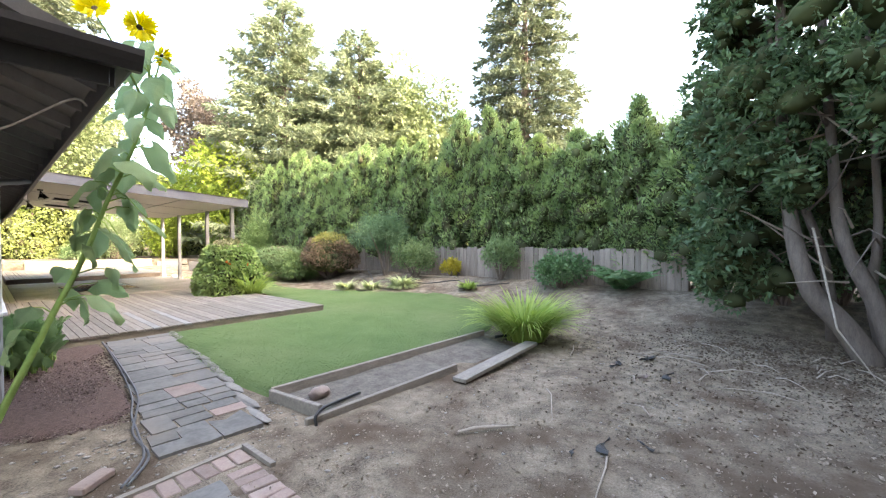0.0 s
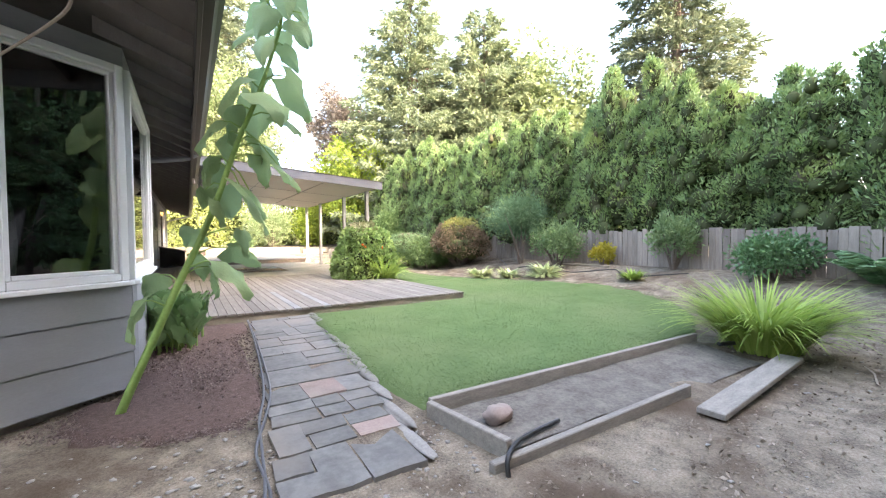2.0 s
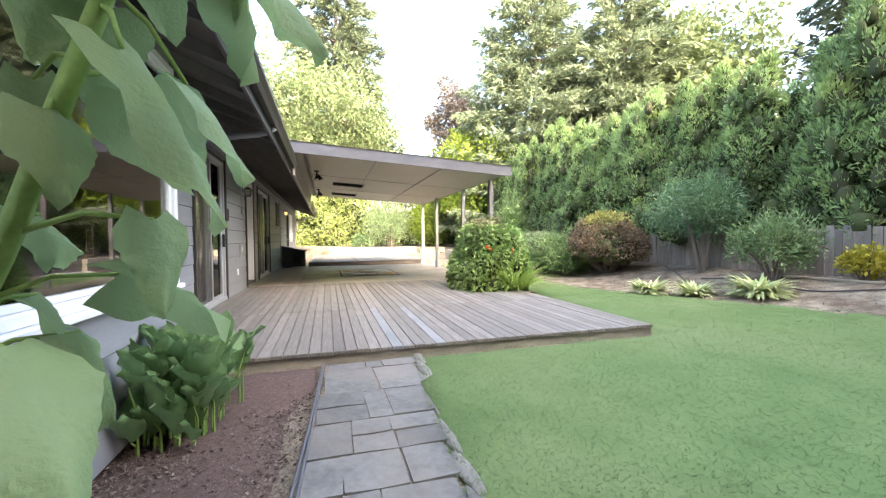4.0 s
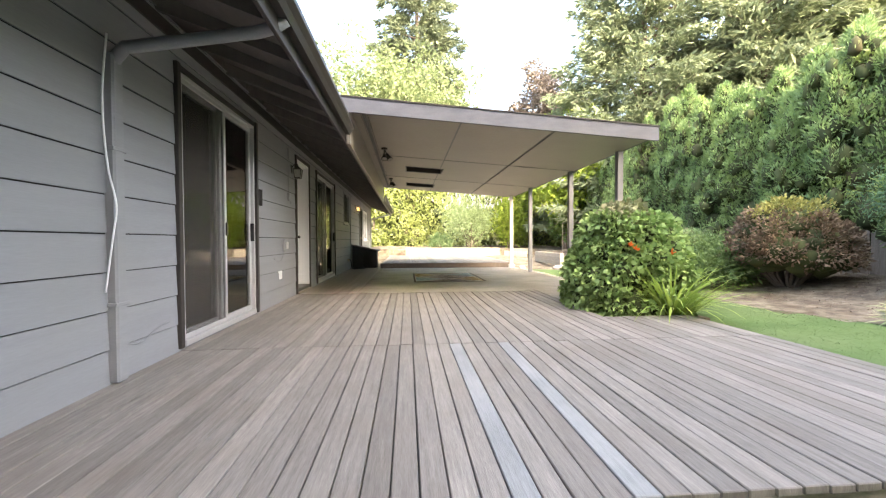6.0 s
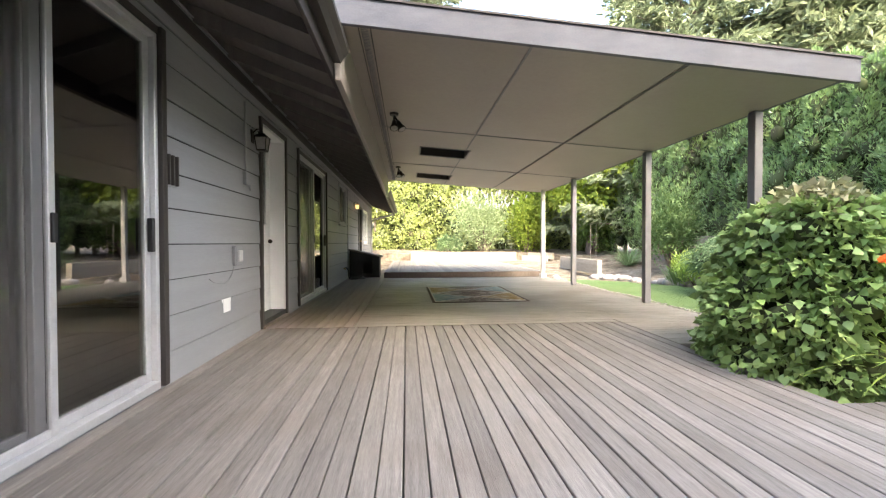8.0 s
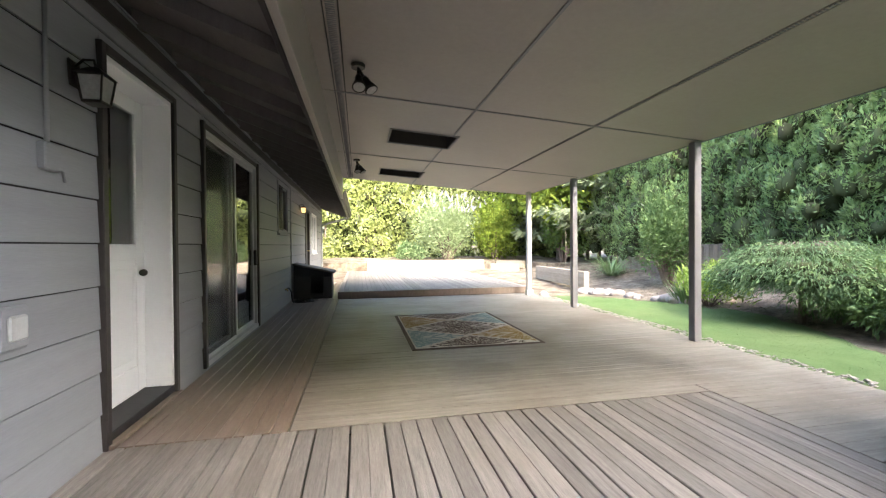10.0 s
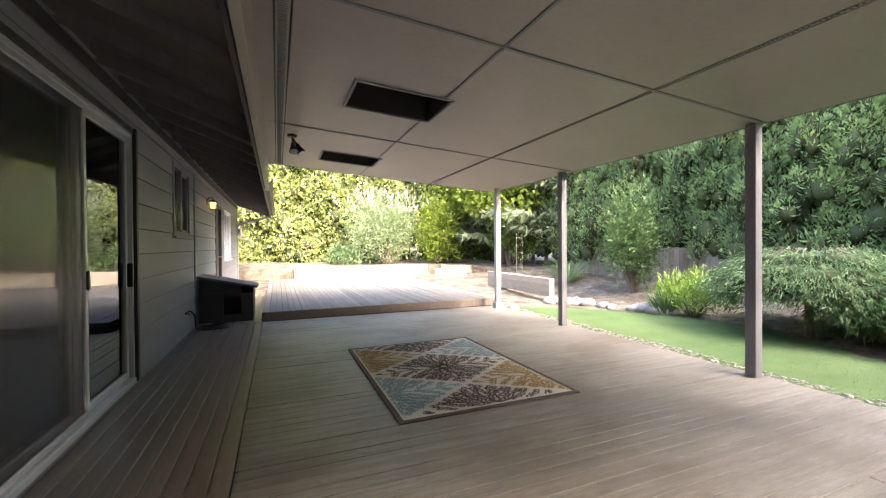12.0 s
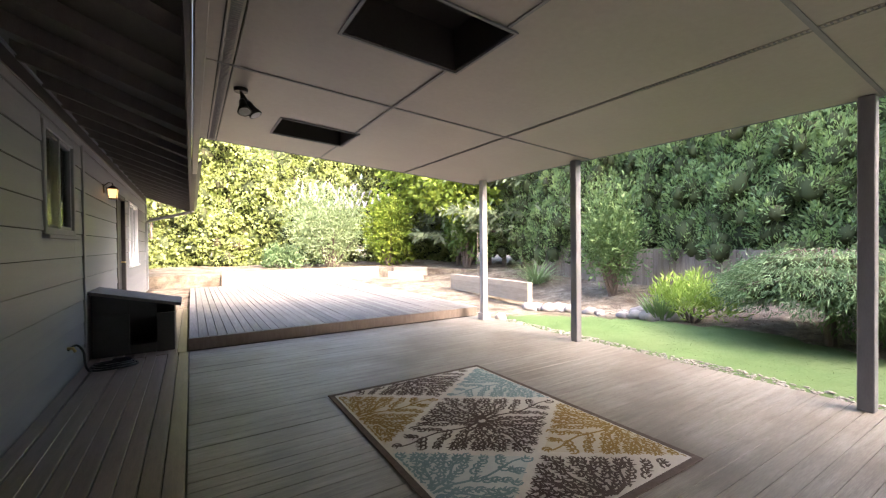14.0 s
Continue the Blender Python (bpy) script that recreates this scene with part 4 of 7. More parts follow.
M_MAPLE = leaf_mat("laceleaf_foliage", (0.075, 0.15, 0.075), (0.17, 0.265, 0.135), through=0.3)
M_WEEP = leaf_mat("weeping_thread_foliage", (0.07, 0.13, 0.06), (0.18, 0.265, 0.115), through=0.3)
M_ORANGE = leaf_mat("orange_petal", (0.7, 0.12, 0.03), (0.85, 0.25, 0.06))
M_LILAC = leaf_mat("lilac_bloom", (0.45, 0.40, 0.55), (0.65, 0.6, 0.7))
M_BLADE = leaf_mat("grass_blade", (0.085, 0.14, 0.05), (0.15, 0.205, 0.085), through=0.5)
M_TWIG = mat("pale_dead_twig", (0.25, 0.21, 0.17), (0.42, 0.36, 0.30), 20, 0.9, bump=0.4)
M_LITTER = mat("leaf_litter", (0.10, 0.075, 0.055), (0.40, 0.33, 0.26), 25, 0.95)
M_TREESHADE = mat("fallen_needles", (0.045, 0.032, 0.022), (0.13, 0.095, 0.065), 25, 0.95)
M_PEBBLE = mat("pale_pebble", (0.20, 0.185, 0.165), (0.38, 0.355, 0.32), 14, 0.85, bump=0.2)
M_RUG = mat("cream_rug_pile", (0.55, 0.515, 0.455), (0.64, 0.60, 0.535), 30, 0.95, bump=0.4, fine=300, spec=0.1)
M_RUGBROWN = mat("brown_rug_pile", (0.085, 0.065, 0.055), (0.14, 0.11, 0.095), 40, 0.95, bump=0.4, fine=300, spec=0.1)
M_RUGGOLD = mat("gold_rug_pile", (0.24, 0.155, 0.05), (0.34, 0.235, 0.09), 40, 0.95, bump=0.4, fine=300, spec=0.1)
M_RUGTEAL = mat("pale_blue_rug_pile", (0.17, 0.25, 0.265), (0.25, 0.33, 0.335), 40, 0.95, bump=0.4, fine=300, spec=0.1)
M_HOSE = mat("grey_vinyl_hose", (0.07, 0.07, 0.078), (0.13, 0.13, 0.14), 20, 0.5, bump=0.1)
M_EDGE = mat("worn_stone_edging", (0.15, 0.14, 0.13), (0.27, 0.255, 0.235), 8, 0.9, bump=0.5, rand=0.1)
M_SOIL = mat("grey_bed_soil", (0.07, 0.062, 0.054), (0.20, 0.18, 0.155), 6, 0.95, bump=0.9, fine=40, spec=0.1, dist=0.02)
M_RUGTEALLIGHT = mat("pale_blue_rug_ground", (0.47, 0.50, 0.475), (0.54, 0.565, 0.53), 40, 0.95, bump=0.4, fine=300, spec=0.1)
M_RUGGOLDLIGHT = mat("pale_gold_rug_ground", (0.50, 0.45, 0.35), (0.58, 0.525, 0.42), 40, 0.95, bump=0.4, fine=300, spec=0.1)
M_DARKBOX = mat("charcoal_painted_wood", (0.035, 0.034, 0.036), (0.06, 0.058, 0.06), 6, 0.6, bump=0.2)
M_SHINGLE = mat("grey_roof_felt", (0.14, 0.13, 0.125), (0.22, 0.205, 0.195), 30, 0.9, bump=0.5)
M_CONCRETE = mat("grey_concrete", (0.27, 0.255, 0.235), (0.38, 0.36, 0.33), 8, 0.9, bump=0.3, rand=0.1)
M_SANDWOOD = mat("pale_landscape_timber", (0.30, 0.25, 0.19), (0.44, 0.38, 0.30), 6, 0.85, bump=0.35, stretch=(0.7, 0.7, 3), rand=0.12)
M_BRONZE = mat("dark_bronze_metal", (0.03, 0.026, 0.022), (0.055, 0.048, 0.04), 20, 0.4, metal=0.7, bump=0.1)


def glow_mat(name, colour, power):
    m, nt, b = mat_base(name)
    b.inputs["Base Color"].default_value = (0.7, 0.6, 0.45, 1)
    b.inputs["Emission Color"].default_value = (*colour, 1)
    b.inputs["Emission Strength"].default_value = power
    return m


M_LAMPON = glow_mat("lit_amber_glass", (1.0, 0.55, 0.18), 0.2)
M_LAMPOFF = mat("seeded_lamp_glass", (0.35, 0.34, 0.32), (0.45, 0.44, 0.42), 30, 0.15, bump=0.2)


def gs(x, y):
    return gz(x, y) - 0.012 + 0.02 * noise.noise((x * 0.9, y * 0.9, 0)) + 0.012 * noise.noise((x * 2.7, y * 2.7, 5))


# ------------------------------------------------------------ small white door, back door, windows of the long wall
def white_door():
    y0, y1, z0, z1 = OPEN["door"]
    d = thing("door_2", "white half-glazed entry door with black trim", "door", kind="structure")
    x = WX
    for a, b in ((y0 - 0.03, y0 + 0.02), (y1 - 0.02, y1 + 0.03)):
        part("trim", box(x - 0.02, x + 0.046, a, b, 0.005, z1 + 0.03, 0.004), M_DARKTRIM, d, "black outer trim")
    part("trim", box(x - 0.02, x + 0.046, y0 + 0.021, y1 - 0.021, z1 - 0.02, z1 + 0.03, 0.004), M_DARKTRIM, d)
    for a, b in ((y0 + 0.021, y0 + 0.05), (y1 - 0.05, y1 - 0.021)):
        part("jamb", box(x - 0.24, x + 0.025, a, b, 0.09, z1 - 0.021, 0.004), M_WHITE, d)
    part("head", box(x - 0.24, x + 0.025, y0 + 0.051, y1 - 0.051, z1 - 0.06, z1 - 0.021, 0.004), M_WHITE, d)
    part("threshold", box(x - 0.24, x + 0.03, y0 + 0.021, y1 - 0.021, 0.032, 0.088, 0.006), M_BLACK, d, "dark metal threshold")
    part("door_sill", box(x + 0.001, x + 0.07, y0 - 0.02, y1 + 0.02, 0.004, 0.031, 0.005), M_DECKRED, d, "brown wooden sill")
    a, b, c, e = y0 + 0.053, y1 - 0.053, 0.095, z1 - 0.063
    w, mid = 0.11, 1.18
    x -= 0.13
    leaf = bmesh.new()
    for q in ((a, a + w, c, e), (b - w, b, c, e), (a + w, b - w, e - w, e), (a + w, b - w, mid - 0.08, mid + 0.04), (a + w, b - w, c, c + 0.2)):
        box(x - 0.075, x - 0.035, q[0], q[1], q[2], q[3], 0.004, leaf)
    box(x - 0.07, x - 0.045, a + w, b - w, c + 0.2, mid - 0.08, 0, leaf)
    box(x - 0.048, x - 0.039, a + w + 0.05, b - w - 0.05, c + 0.26, mid - 0.14, 0.008, leaf)
    lf = part("door_leaf", leaf, M_WHITE, d, "white panelled leaf")
    g = part("pane", box(x - 0.058, x - 0.052, a + w, b - w, mid + 0.04, e - w), M_GLASS, lf)
    g.visible_shadow = False
    part("knob", blob(x - 0.01, b - 0.07, 1.0, 0.03, 0.028, 0.028, 0.0, 1), M_BRONZE, lf, smooth=True)
    return d


white_door()
mw = pose(WX, 0, 0, 0, 0, 90)
sw = OPEN["small"]
w3 = window("window_3", mw, sw[0], sw[1], sw[2], sw[3], "small grey framed slider window high on the wall", mullions=((sw[0] + sw[1]) / 2,), fw=0.06, frame=M_SIDING)
part("insect_screen", box((sw[0] + sw[1]) / 2 - 0.42, (sw[0] + sw[1]) / 2 - 0.03, -0.028, -0.022, sw[2] + 0.065, sw[3] - 0.065), M_SCREENMESH, w3, "dark insect screen")
fw_ = OPEN["far"]
window("window_4", mw, fw_[0], fw_[1], fw_[2], fw_[3], "white framed double window near the house corner", mullions=((fw_[0] + fw_[1]) / 2,), fw=0.06)


def back_door():
    y0, y1, z0, z1 = OPEN["back_door"]
    d = thing("door_4", "dark door with dark jamb and brass handle", "door", kind="structure")
    for a, b in ((y0, y0 + 0.08), (y1 - 0.08, y1)):
        part("jamb", box(WX - 0.1, WX + 0.03, a, b, z0, z1, 0.004), M_DARKTRIM, d)
    part("head", box(WX - 0.1, WX + 0.028, y0 + 0.081, y1 - 0.081, z1 - 0.07, z1, 0.004), M_DARKTRIM, d)
    lf = bmesh.new()
    box(WX - 0.07, WX - 0.03, y0 + 0.083, y1 - 0.083, z0, z1 - 0.072, 0.004, lf)
    for a, b in ((z0 + 0.15, z0 + 0.85), (z0 + 1.0, z1 - 0.2)):
        box(WX - 0.032, WX - 0.022, y0 + 0.2, y1 - 0.2, a, b, 0.006, lf)
    l = part("door_leaf", lf, M_DARKBOX, d)
    part("door_handle", tube([(WX - 0.03, y1 - 0.15, 1.05), (WX + 0.03, y1 - 0.15, 1.05), (WX + 0.03, y1 - 0.25, 1.05)], 0.012, 8), M_GOLDMETAL, l, "brass lever handle")


M_GOLDMETAL = mat("worn_brass", (0.45, 0.32, 0.12), (0.6, 0.45, 0.2), 20, 0.35, metal=1.0, bump=0.05)
back_door()

# trims on the wall
part("corner_trim", box(WX, WX + 0.035, 20.1, 20.19, 0.17, 2.5, 0.004), M_SIDING, house, "grey corner board")
part("corner_trim", box(WX - 0.02, WX + 0.035, Y1 - 0.1, Y1 + 0.1, -0.05, 2.5, 0.004), M_SIDING, house)
part("frieze_board", box(WX - 0.0, WX + 0.03, 8.0, Y1, 2.56, 2.68, 0.004), M_DARKTRIM, house, "dark frieze board under the soffit")

# downspouts
def downspout(y, zt, elbow):
    d = thing("downspout", "grey painted metal downspout on the siding", "downspout", "downspouts of the house")
    bm = bmesh.new()
    box(WX + 0.002, WX + 0.075, y - 0.05, y + 0.05, 0.004 if y < 20 else 0.17, zt, 0.012, bm)
    part("pipe", bm, M_SIDING, d)
    p = [(WX + 0.04, y, zt - 0.04), (WX + 0.12, y, zt + 0.05), (EX - 0.12, y + elbow, 2.30), (EX - 0.02, y + elbow, 2.33), (EX + 0.07, y + elbow, 2.39)]
    part("elbow", tube(p, 0.042, 10), M_SIDING, d, smooth=True)
    for z in (0.5, 1.5):
        part("strap", box(WX + 0.0, WX + 0.079, y - 0.062, y + 0.062, z, z + 0.025, 0.003), M_SIDING, d)
    return d


downspout(9.07, 2.12, 0.0)
tagged(downspout(27.55, 2.0, 0.3), "thin dark downspout at the house corner")

# ------------------------------------------------------------ wall fittings
def carriage_lamp(y, z, lit, label):
    l = thing("wall_lamp", label, "wall lamp", "carriage lamps on the wall", at=(WX, y, z))
    part("back_plate", box(0.002, 0.03, -0.055, 0.055, -0.02, 0.16, 0.01), M_BRONZE, l)
    part("arm", tube([(0.03, 0, 0.12), (0.08, 0, 0.17), (0.14, 0, 0.17), (0.15, 0, 0.12)], 0.009, 8), M_BRONZE, l, smooth=True)
    cap = bmesh.new()
    bmesh.ops.create_cone(cap, cap_ends=True, segments=4, radius1=0.125, radius2=0.03, depth=0.06, matrix=Matrix.Translation((0.15, 0, 0.09)) @ Matrix.Rotation(radians(45), 4, "Z"))
    part("cap", cap, M_BRONZE, l)
    cage = bmesh.new()
    for sx in (-1, 1):
        for sy in (-1, 1):
            tube([(0.15 + sx * 0.075, sy * 0.075, 0.06), (0.15 + sx * 0.055, sy * 0.055, -0.11)], 0.007, 4, cage)
    box(0.09, 0.21, -0.06, 0.06, -0.125, -0.105, 0.004, cage)
    part("cage", cage, M_BRONZE, l)
    gl = bmesh.new()
    bmesh.ops.create_cone(gl, cap_ends=True, segments=4, radius1=0.072, radius2=0.098, depth=0.155, matrix=Matrix.Translation((0.15, 0, -0.025)) @ Matrix.Rotation(radians(45), 4, "Z"))
    part("lamp_glass", gl, M_LAMPON if lit else M_LAMPOFF, l, "glowing amber glass" if lit else "seeded glass")
    l.scale = (0.8, 0.8, 0.8)
    return l


carriage_lamp(13.2, 2.06, False, "dark bronze carriage lamp, unlit, beside the white door")
carriage_lamp(21.5, 2.12, True, "dark bronze carriage lamp glowing amber by the back door")

jb = thing("junction_box", "grey junction box and conduit on the siding", "electrical box")
part("body", box(WX + 0.001, WX + 0.05, 12.94, 13.05, 1.57, 1.70, 0.006), M_SIDING, jb)
part("conduit", tube([(WX + 0.025, 12.99, 1.70), (WX + 0.025, 12.99, 2.42)], 0.011, 8), M_SIDING, jb, smooth=True)
part("stub", tube([(WX + 0.02, 13.05, 1.59), (WX + 0.03, 13.09, 1.58), (WX + 0.025, 13.11, 1.53)], 0.008, 6), M_SIDING, jb, smooth=True)
ob_ = thing("outlet_box", "grey weatherproof outlet cover on the siding", "outlet")
part("body", box(WX + 0.001, WX + 0.055, 12.67, 12.83, 0.76, 0.95, 0.012), M_SIDING, ob_)
part("flap", box(WX + 0.056, WX + 0.07, 12.70, 12.80, 0.80, 0.91, 0.01), M_ALU, ob_)
cp = thing("cover_plate", "white square cover plate on the siding", "cover plate")
part("plate", box(WX + 0.001, WX + 0.012, 12.46, 12.65, 0.31, 0.50, 0.004), M_WHITE, cp)
part("rim", box(WX + 0.0125, WX + 0.016, 12.48, 12.63, 0.33, 0.48, 0.003), M_WHITE, cp)
wr = thing("wall_rack", "small grey slatted holder on the siding", "wall holder")
part("back", box(WX + 0.001, WX + 0.02, 11.62, 11.76, 1.37, 1.60, 0.004), M_SIDING, wr)
for k in range(3):
    part("bar", box(WX + 0.021, WX + 0.045, 11.63 + 0.05 * k, 11.645 + 0.05 * k, 1.38, 1.59, 0.003), M_DARKTRIM, wr)


def cable(name, pts, r, material, label, category="cable", n=6):
    keys = [Vector(p) for p in pts]
    path = []
    for i in range(len(keys) - 1):
        p0, p1, p2, p3 = (keys[min(max(j, 0), len(keys) - 1)] for j in (i - 1, i, i + 1, i + 2))
        for k in range(n):
            t = k / n
            path.append(0.5 * (2 * p1 + (p2 - p0) * t + (2 * p0 - 5 * p1 + 4 * p2 - p3) * t * t + (3 * p1 - p0 - 3 * p2 + p3) * t ** 3))
    path.append(keys[-1])
    return solid(name, tube(path, r, 6), material, label, category, smooth=True)


cable("wall_cable", [(WX + 0.03, 12.2, 0.68), (WX + 0.028, 12.3, 0.64), (WX + 0.03, 12.5, 0.62), (WX + 0.03, 12.62, 0.68), (WX + 0.03, 12.7, 0.79)], 0.004, M_SIDING, "thin grey cable stapled along the siding")
cable("wall_cable", [(WX + 0.09, 8.95, 2.2), (WX + 0.05, 8.96, 1.8), (WX + 0.06, 8.98, 1.4), (WX + 0.10, 8.99, 1.15), (WX + 0.07, 9.0, 0.95), (WX + 0.04, 8.97, 0.6)], 0.006, M_WHITE, "loose white cable hanging beside the downspout")
cable("wall_cable", [(WX + 0.03, 9.13, 0.24), (WX + 0.03, 9.3, 0.20), (WX + 0.03, 9.5, 0.26), (WX + 0.03, 9.68, 0.28)], 0.004, M_SIDING, "thin grey cable low on the siding")
cable("eave_wire", [(EX - 0.06, EY + 0.35, 2.22), (0.35, 3.2, 2.16), (0.12, 3.5, 2.02), (0.0, 3.9, 2.03), (-0.35, 4.4, 1.95), (-0.62, 4.78, 1.9)], 0.007, M_TWIG, "pale weathered wire sagging under the eave")
cable("wall_cable", [(-0.66, 4.76, 2.3), (-0.665, 4.75, 1.6), (-0.66, 4.74, 0.9), (-0.63, 4.72, 0.5), (-0.7, 4.7, 0.2), (-0.8, 4.66, -0.05), (-0.95, 4.5, -0.12)], 0.009, M_BLACK, "black cable hanging down the front wall")

# ------------------------------------------------------------ spotlights, dog house, hose, rug
def spotlight(x, y, turn):
    s = thing("spotlight", "twin bronze floodlight under the patio ceiling", "spotlight", "ceiling floodlights", at=(x, y, cz(x) - 0.001))
    bm = bmesh.new()
    bmesh.ops.create_cone(bm, cap_ends=True, segments=16, radius1=0.055, radius2=0.06, depth=0.03, matrix=Matrix.Translation((0, 0, -0.016)))
    part("base", bm, M_BRONZE, s, smooth=False)
    for k, (ax, ay) in enumerate(((0.10, -0.12), (-0.04, -0.14))):
        d = Vector((ax, ay, -0.26)).normalized()
        p0 = Vector((0, 0, -0.03))
        part("arm", tube([p0, p0 + Vector((ax * 0.35, ay * 0.3, -0.08))], 0.012, 8), M_BRONZE, s, smooth=True)
        c = p0 + Vector((ax * 0.35, ay * 0.3, -0.08))
        hood = tube([c, c + d * 0.03, c + d * 0.07, c + d * 0.14], [0.02, 0.03, 0.034, 0.058], 14)
        part("hood", hood, M_BRONZE, s, smooth=True)
        part("bulb", tube([c + d * 0.138, c + d * 0.145], [0.05, 0.04], 14), M_LAMPOFF, s)
    s.rotation_euler = (0, 0, radians(turn))
    return s


spotlight(0.955, 14.15, 20)
spotlight(0.925, 17.95, 25)

dh = thing("dog_house", "charcoal wooden dog house with sloping felt roof", "dog house", at=(0, 0, 0))
dx0, dx1, dy0, dy1 = -0.48, 0.34, 20.22, 20.85
def dhz(x):
    return 0.76 - 0.18 * (x - dx0) / (dx1 - dx0)


fr = bmesh.new()
box(dx0, -0.12, dy0, dy0 + 0.03, 0.002, 0.5, 0.004, fr)
box(0.15, dx1, dy0, dy0 + 0.03, 0.002, 0.49, 0.004, fr)
box(-0.119, 0.149, dy0, dy0 + 0.03, 0.002, 0.12, 0.004, fr)
prism([(-0.119, dy0), (0.149, dy0), (0.149, dy0 + 0.03), (-0.119, dy0 + 0.03)], 0.44, lambda x, y: dhz(x), fr)
prism([(dx0, dy0 + 0.001), (-0.12, dy0 + 0.001), (-0.12, dy0 + 0.03), (dx0, dy0 + 0.03)], 0.501, lambda x, y: dhz(x), fr)
part("front_panel", fr, M_DARKBOX, dh, "charcoal front panel with a doorway")
part("side_panel", prism([(dx1 - 0.03, dy0 + 0.031), (dx1, dy0 + 0.031), (dx1, dy1), (dx1 - 0.03, dy1)], 0.002, dhz(dx1) - 0.002), M_DARKBOX, dh)
part("side_panel", prism([(dx0, dy0 + 0.031), (dx0 + 0.03, dy0 + 0.031), (dx0 + 0.03, dy1), (dx0, dy1)], 0.002, dhz(dx0) - 0.006), M_DARKBOX, dh)
part("back_panel", prism([(dx0 + 0.031, dy1 - 0.03), (dx1 - 0.031, dy1 - 0.03), (dx1 - 0.031, dy1), (dx0 + 0.031, dy1)], 0.002, lambda x, y: dhz(x) - 0.004), M_DARKBOX, dh)
part("floor_board", box(dx0 + 0.032, dx1 - 0.032, dy0 + 0.032, dy1 - 0.032, 0.002, 0.05), M_DARKBOX, dh)
part("roof", prism([(dx0 - 0.02, dy0 - 0.06), (dx1 + 0.07, dy0 - 0.06), (dx1 + 0.07, dy1 + 0.04), (dx0 - 0.02, dy1 + 0.04)], lambda x, y: dhz(x) + 0.002, lambda x, y: dhz(x) + 0.04), M_SHINGLE, dh, "grey felt roof")

hp = [(WX + 0.02, 19.35, 0.30), (WX + 0.08, 19.38, 0.34), (WX + 0.13, 19.4, 0.26), (WX + 0.14, 19.42, 0.12), (WX + 0.16, 19.5, 0.03)]
for k in range(26):
    a, r = k * 0.72, 0.20 - 0.0025 * k
    hp.append((-0.20 + r * math.cos(a + 2.6) * 1.1, 19.66 + r * math.sin(a + 2.6) * 0.75, 0.016 + 0.0022 * k + 0.004 * math.sin(3 * a)))
gh = thing("garden_hose", "black garden hose coiled on the deck by the tap", "garden hose")
hs = cable("hose", hp, 0.011, M_BLACK, "", n=5)
hs.parent = gh
for k in ("label", "category"):
    if k in hs:
        del hs[k]
part("tap", tube([(WX + 0.002, 19.35, 0.32), (WX + 0.06, 19.35, 0.32), (WX + 0.075, 19.36, 0.28)], 0.014, 8), M_GOLDMETAL, gh, "brass tap", smooth=True)

RX0, RX1, RY0, RY1 = 1.53, 3.15, 15.22, 17.50
rug = thing("rug", "cream outdoor rug with brown, gold and pale blue medallions", "rug")
part("field", box(RX0 + 0.045, RX1 - 0.045, RY0 + 0.045, RY1 - 0.045, 0.003, 0.011), M_RUG, rug, "cream pile")
bd = bmesh.new()
for q in ((RX0, RX1, RY0, RY0 + 0.046), (RX0, RX1, RY1 - 0.046, RY1), (RX0, RX0 + 0.046, RY0 + 0.046, RY1 - 0.046), (RX1 - 0.046, RX1, RY0 + 0.046, RY1 - 0.046)):
    box(*q, 0.003, 0.013, 0.003, bd)
part("border", bd, M_RUGBROWN, rug, "brown woven border")
rcx, rcy, hw, hh = (RX0 + RX1) / 2, (RY0 + RY1) / 2, 0.78, 0.56


def ribbon(bm, pts, w0, w1, cx, cy, z):
    """A flat tapered stroke, clipped to the rug's field."""
    prev = None
    for i, (px, py) in enumerate(pts):
        qx, qy = pts[min(i + 1, len(pts) - 1)]
        ox, oy = pts[max(i - 1, 0)]
        d = Vector((qx - ox, qy - oy))
        d = d.normalized() if d.length > 0 else Vector((1, 0))
        w = w0 + (w1 - w0) * i / (len(pts) - 1)
        x, yv = cx + px, cy + py
        inside = RX0 + 0.06 < x < RX1 - 0.06 and RY0 + 0.06 < yv < RY1 - 0.06
        cur = None
        if inside:
            cur = (bm.verts.new((x - d.y * w, yv + d.x * w, z)), bm.verts.new((x + d.y * w, yv - d.x * w, z)))
            if prev:
                bm.faces.new((prev[0], prev[1], cur[1], cur[0]))
        prev = cur


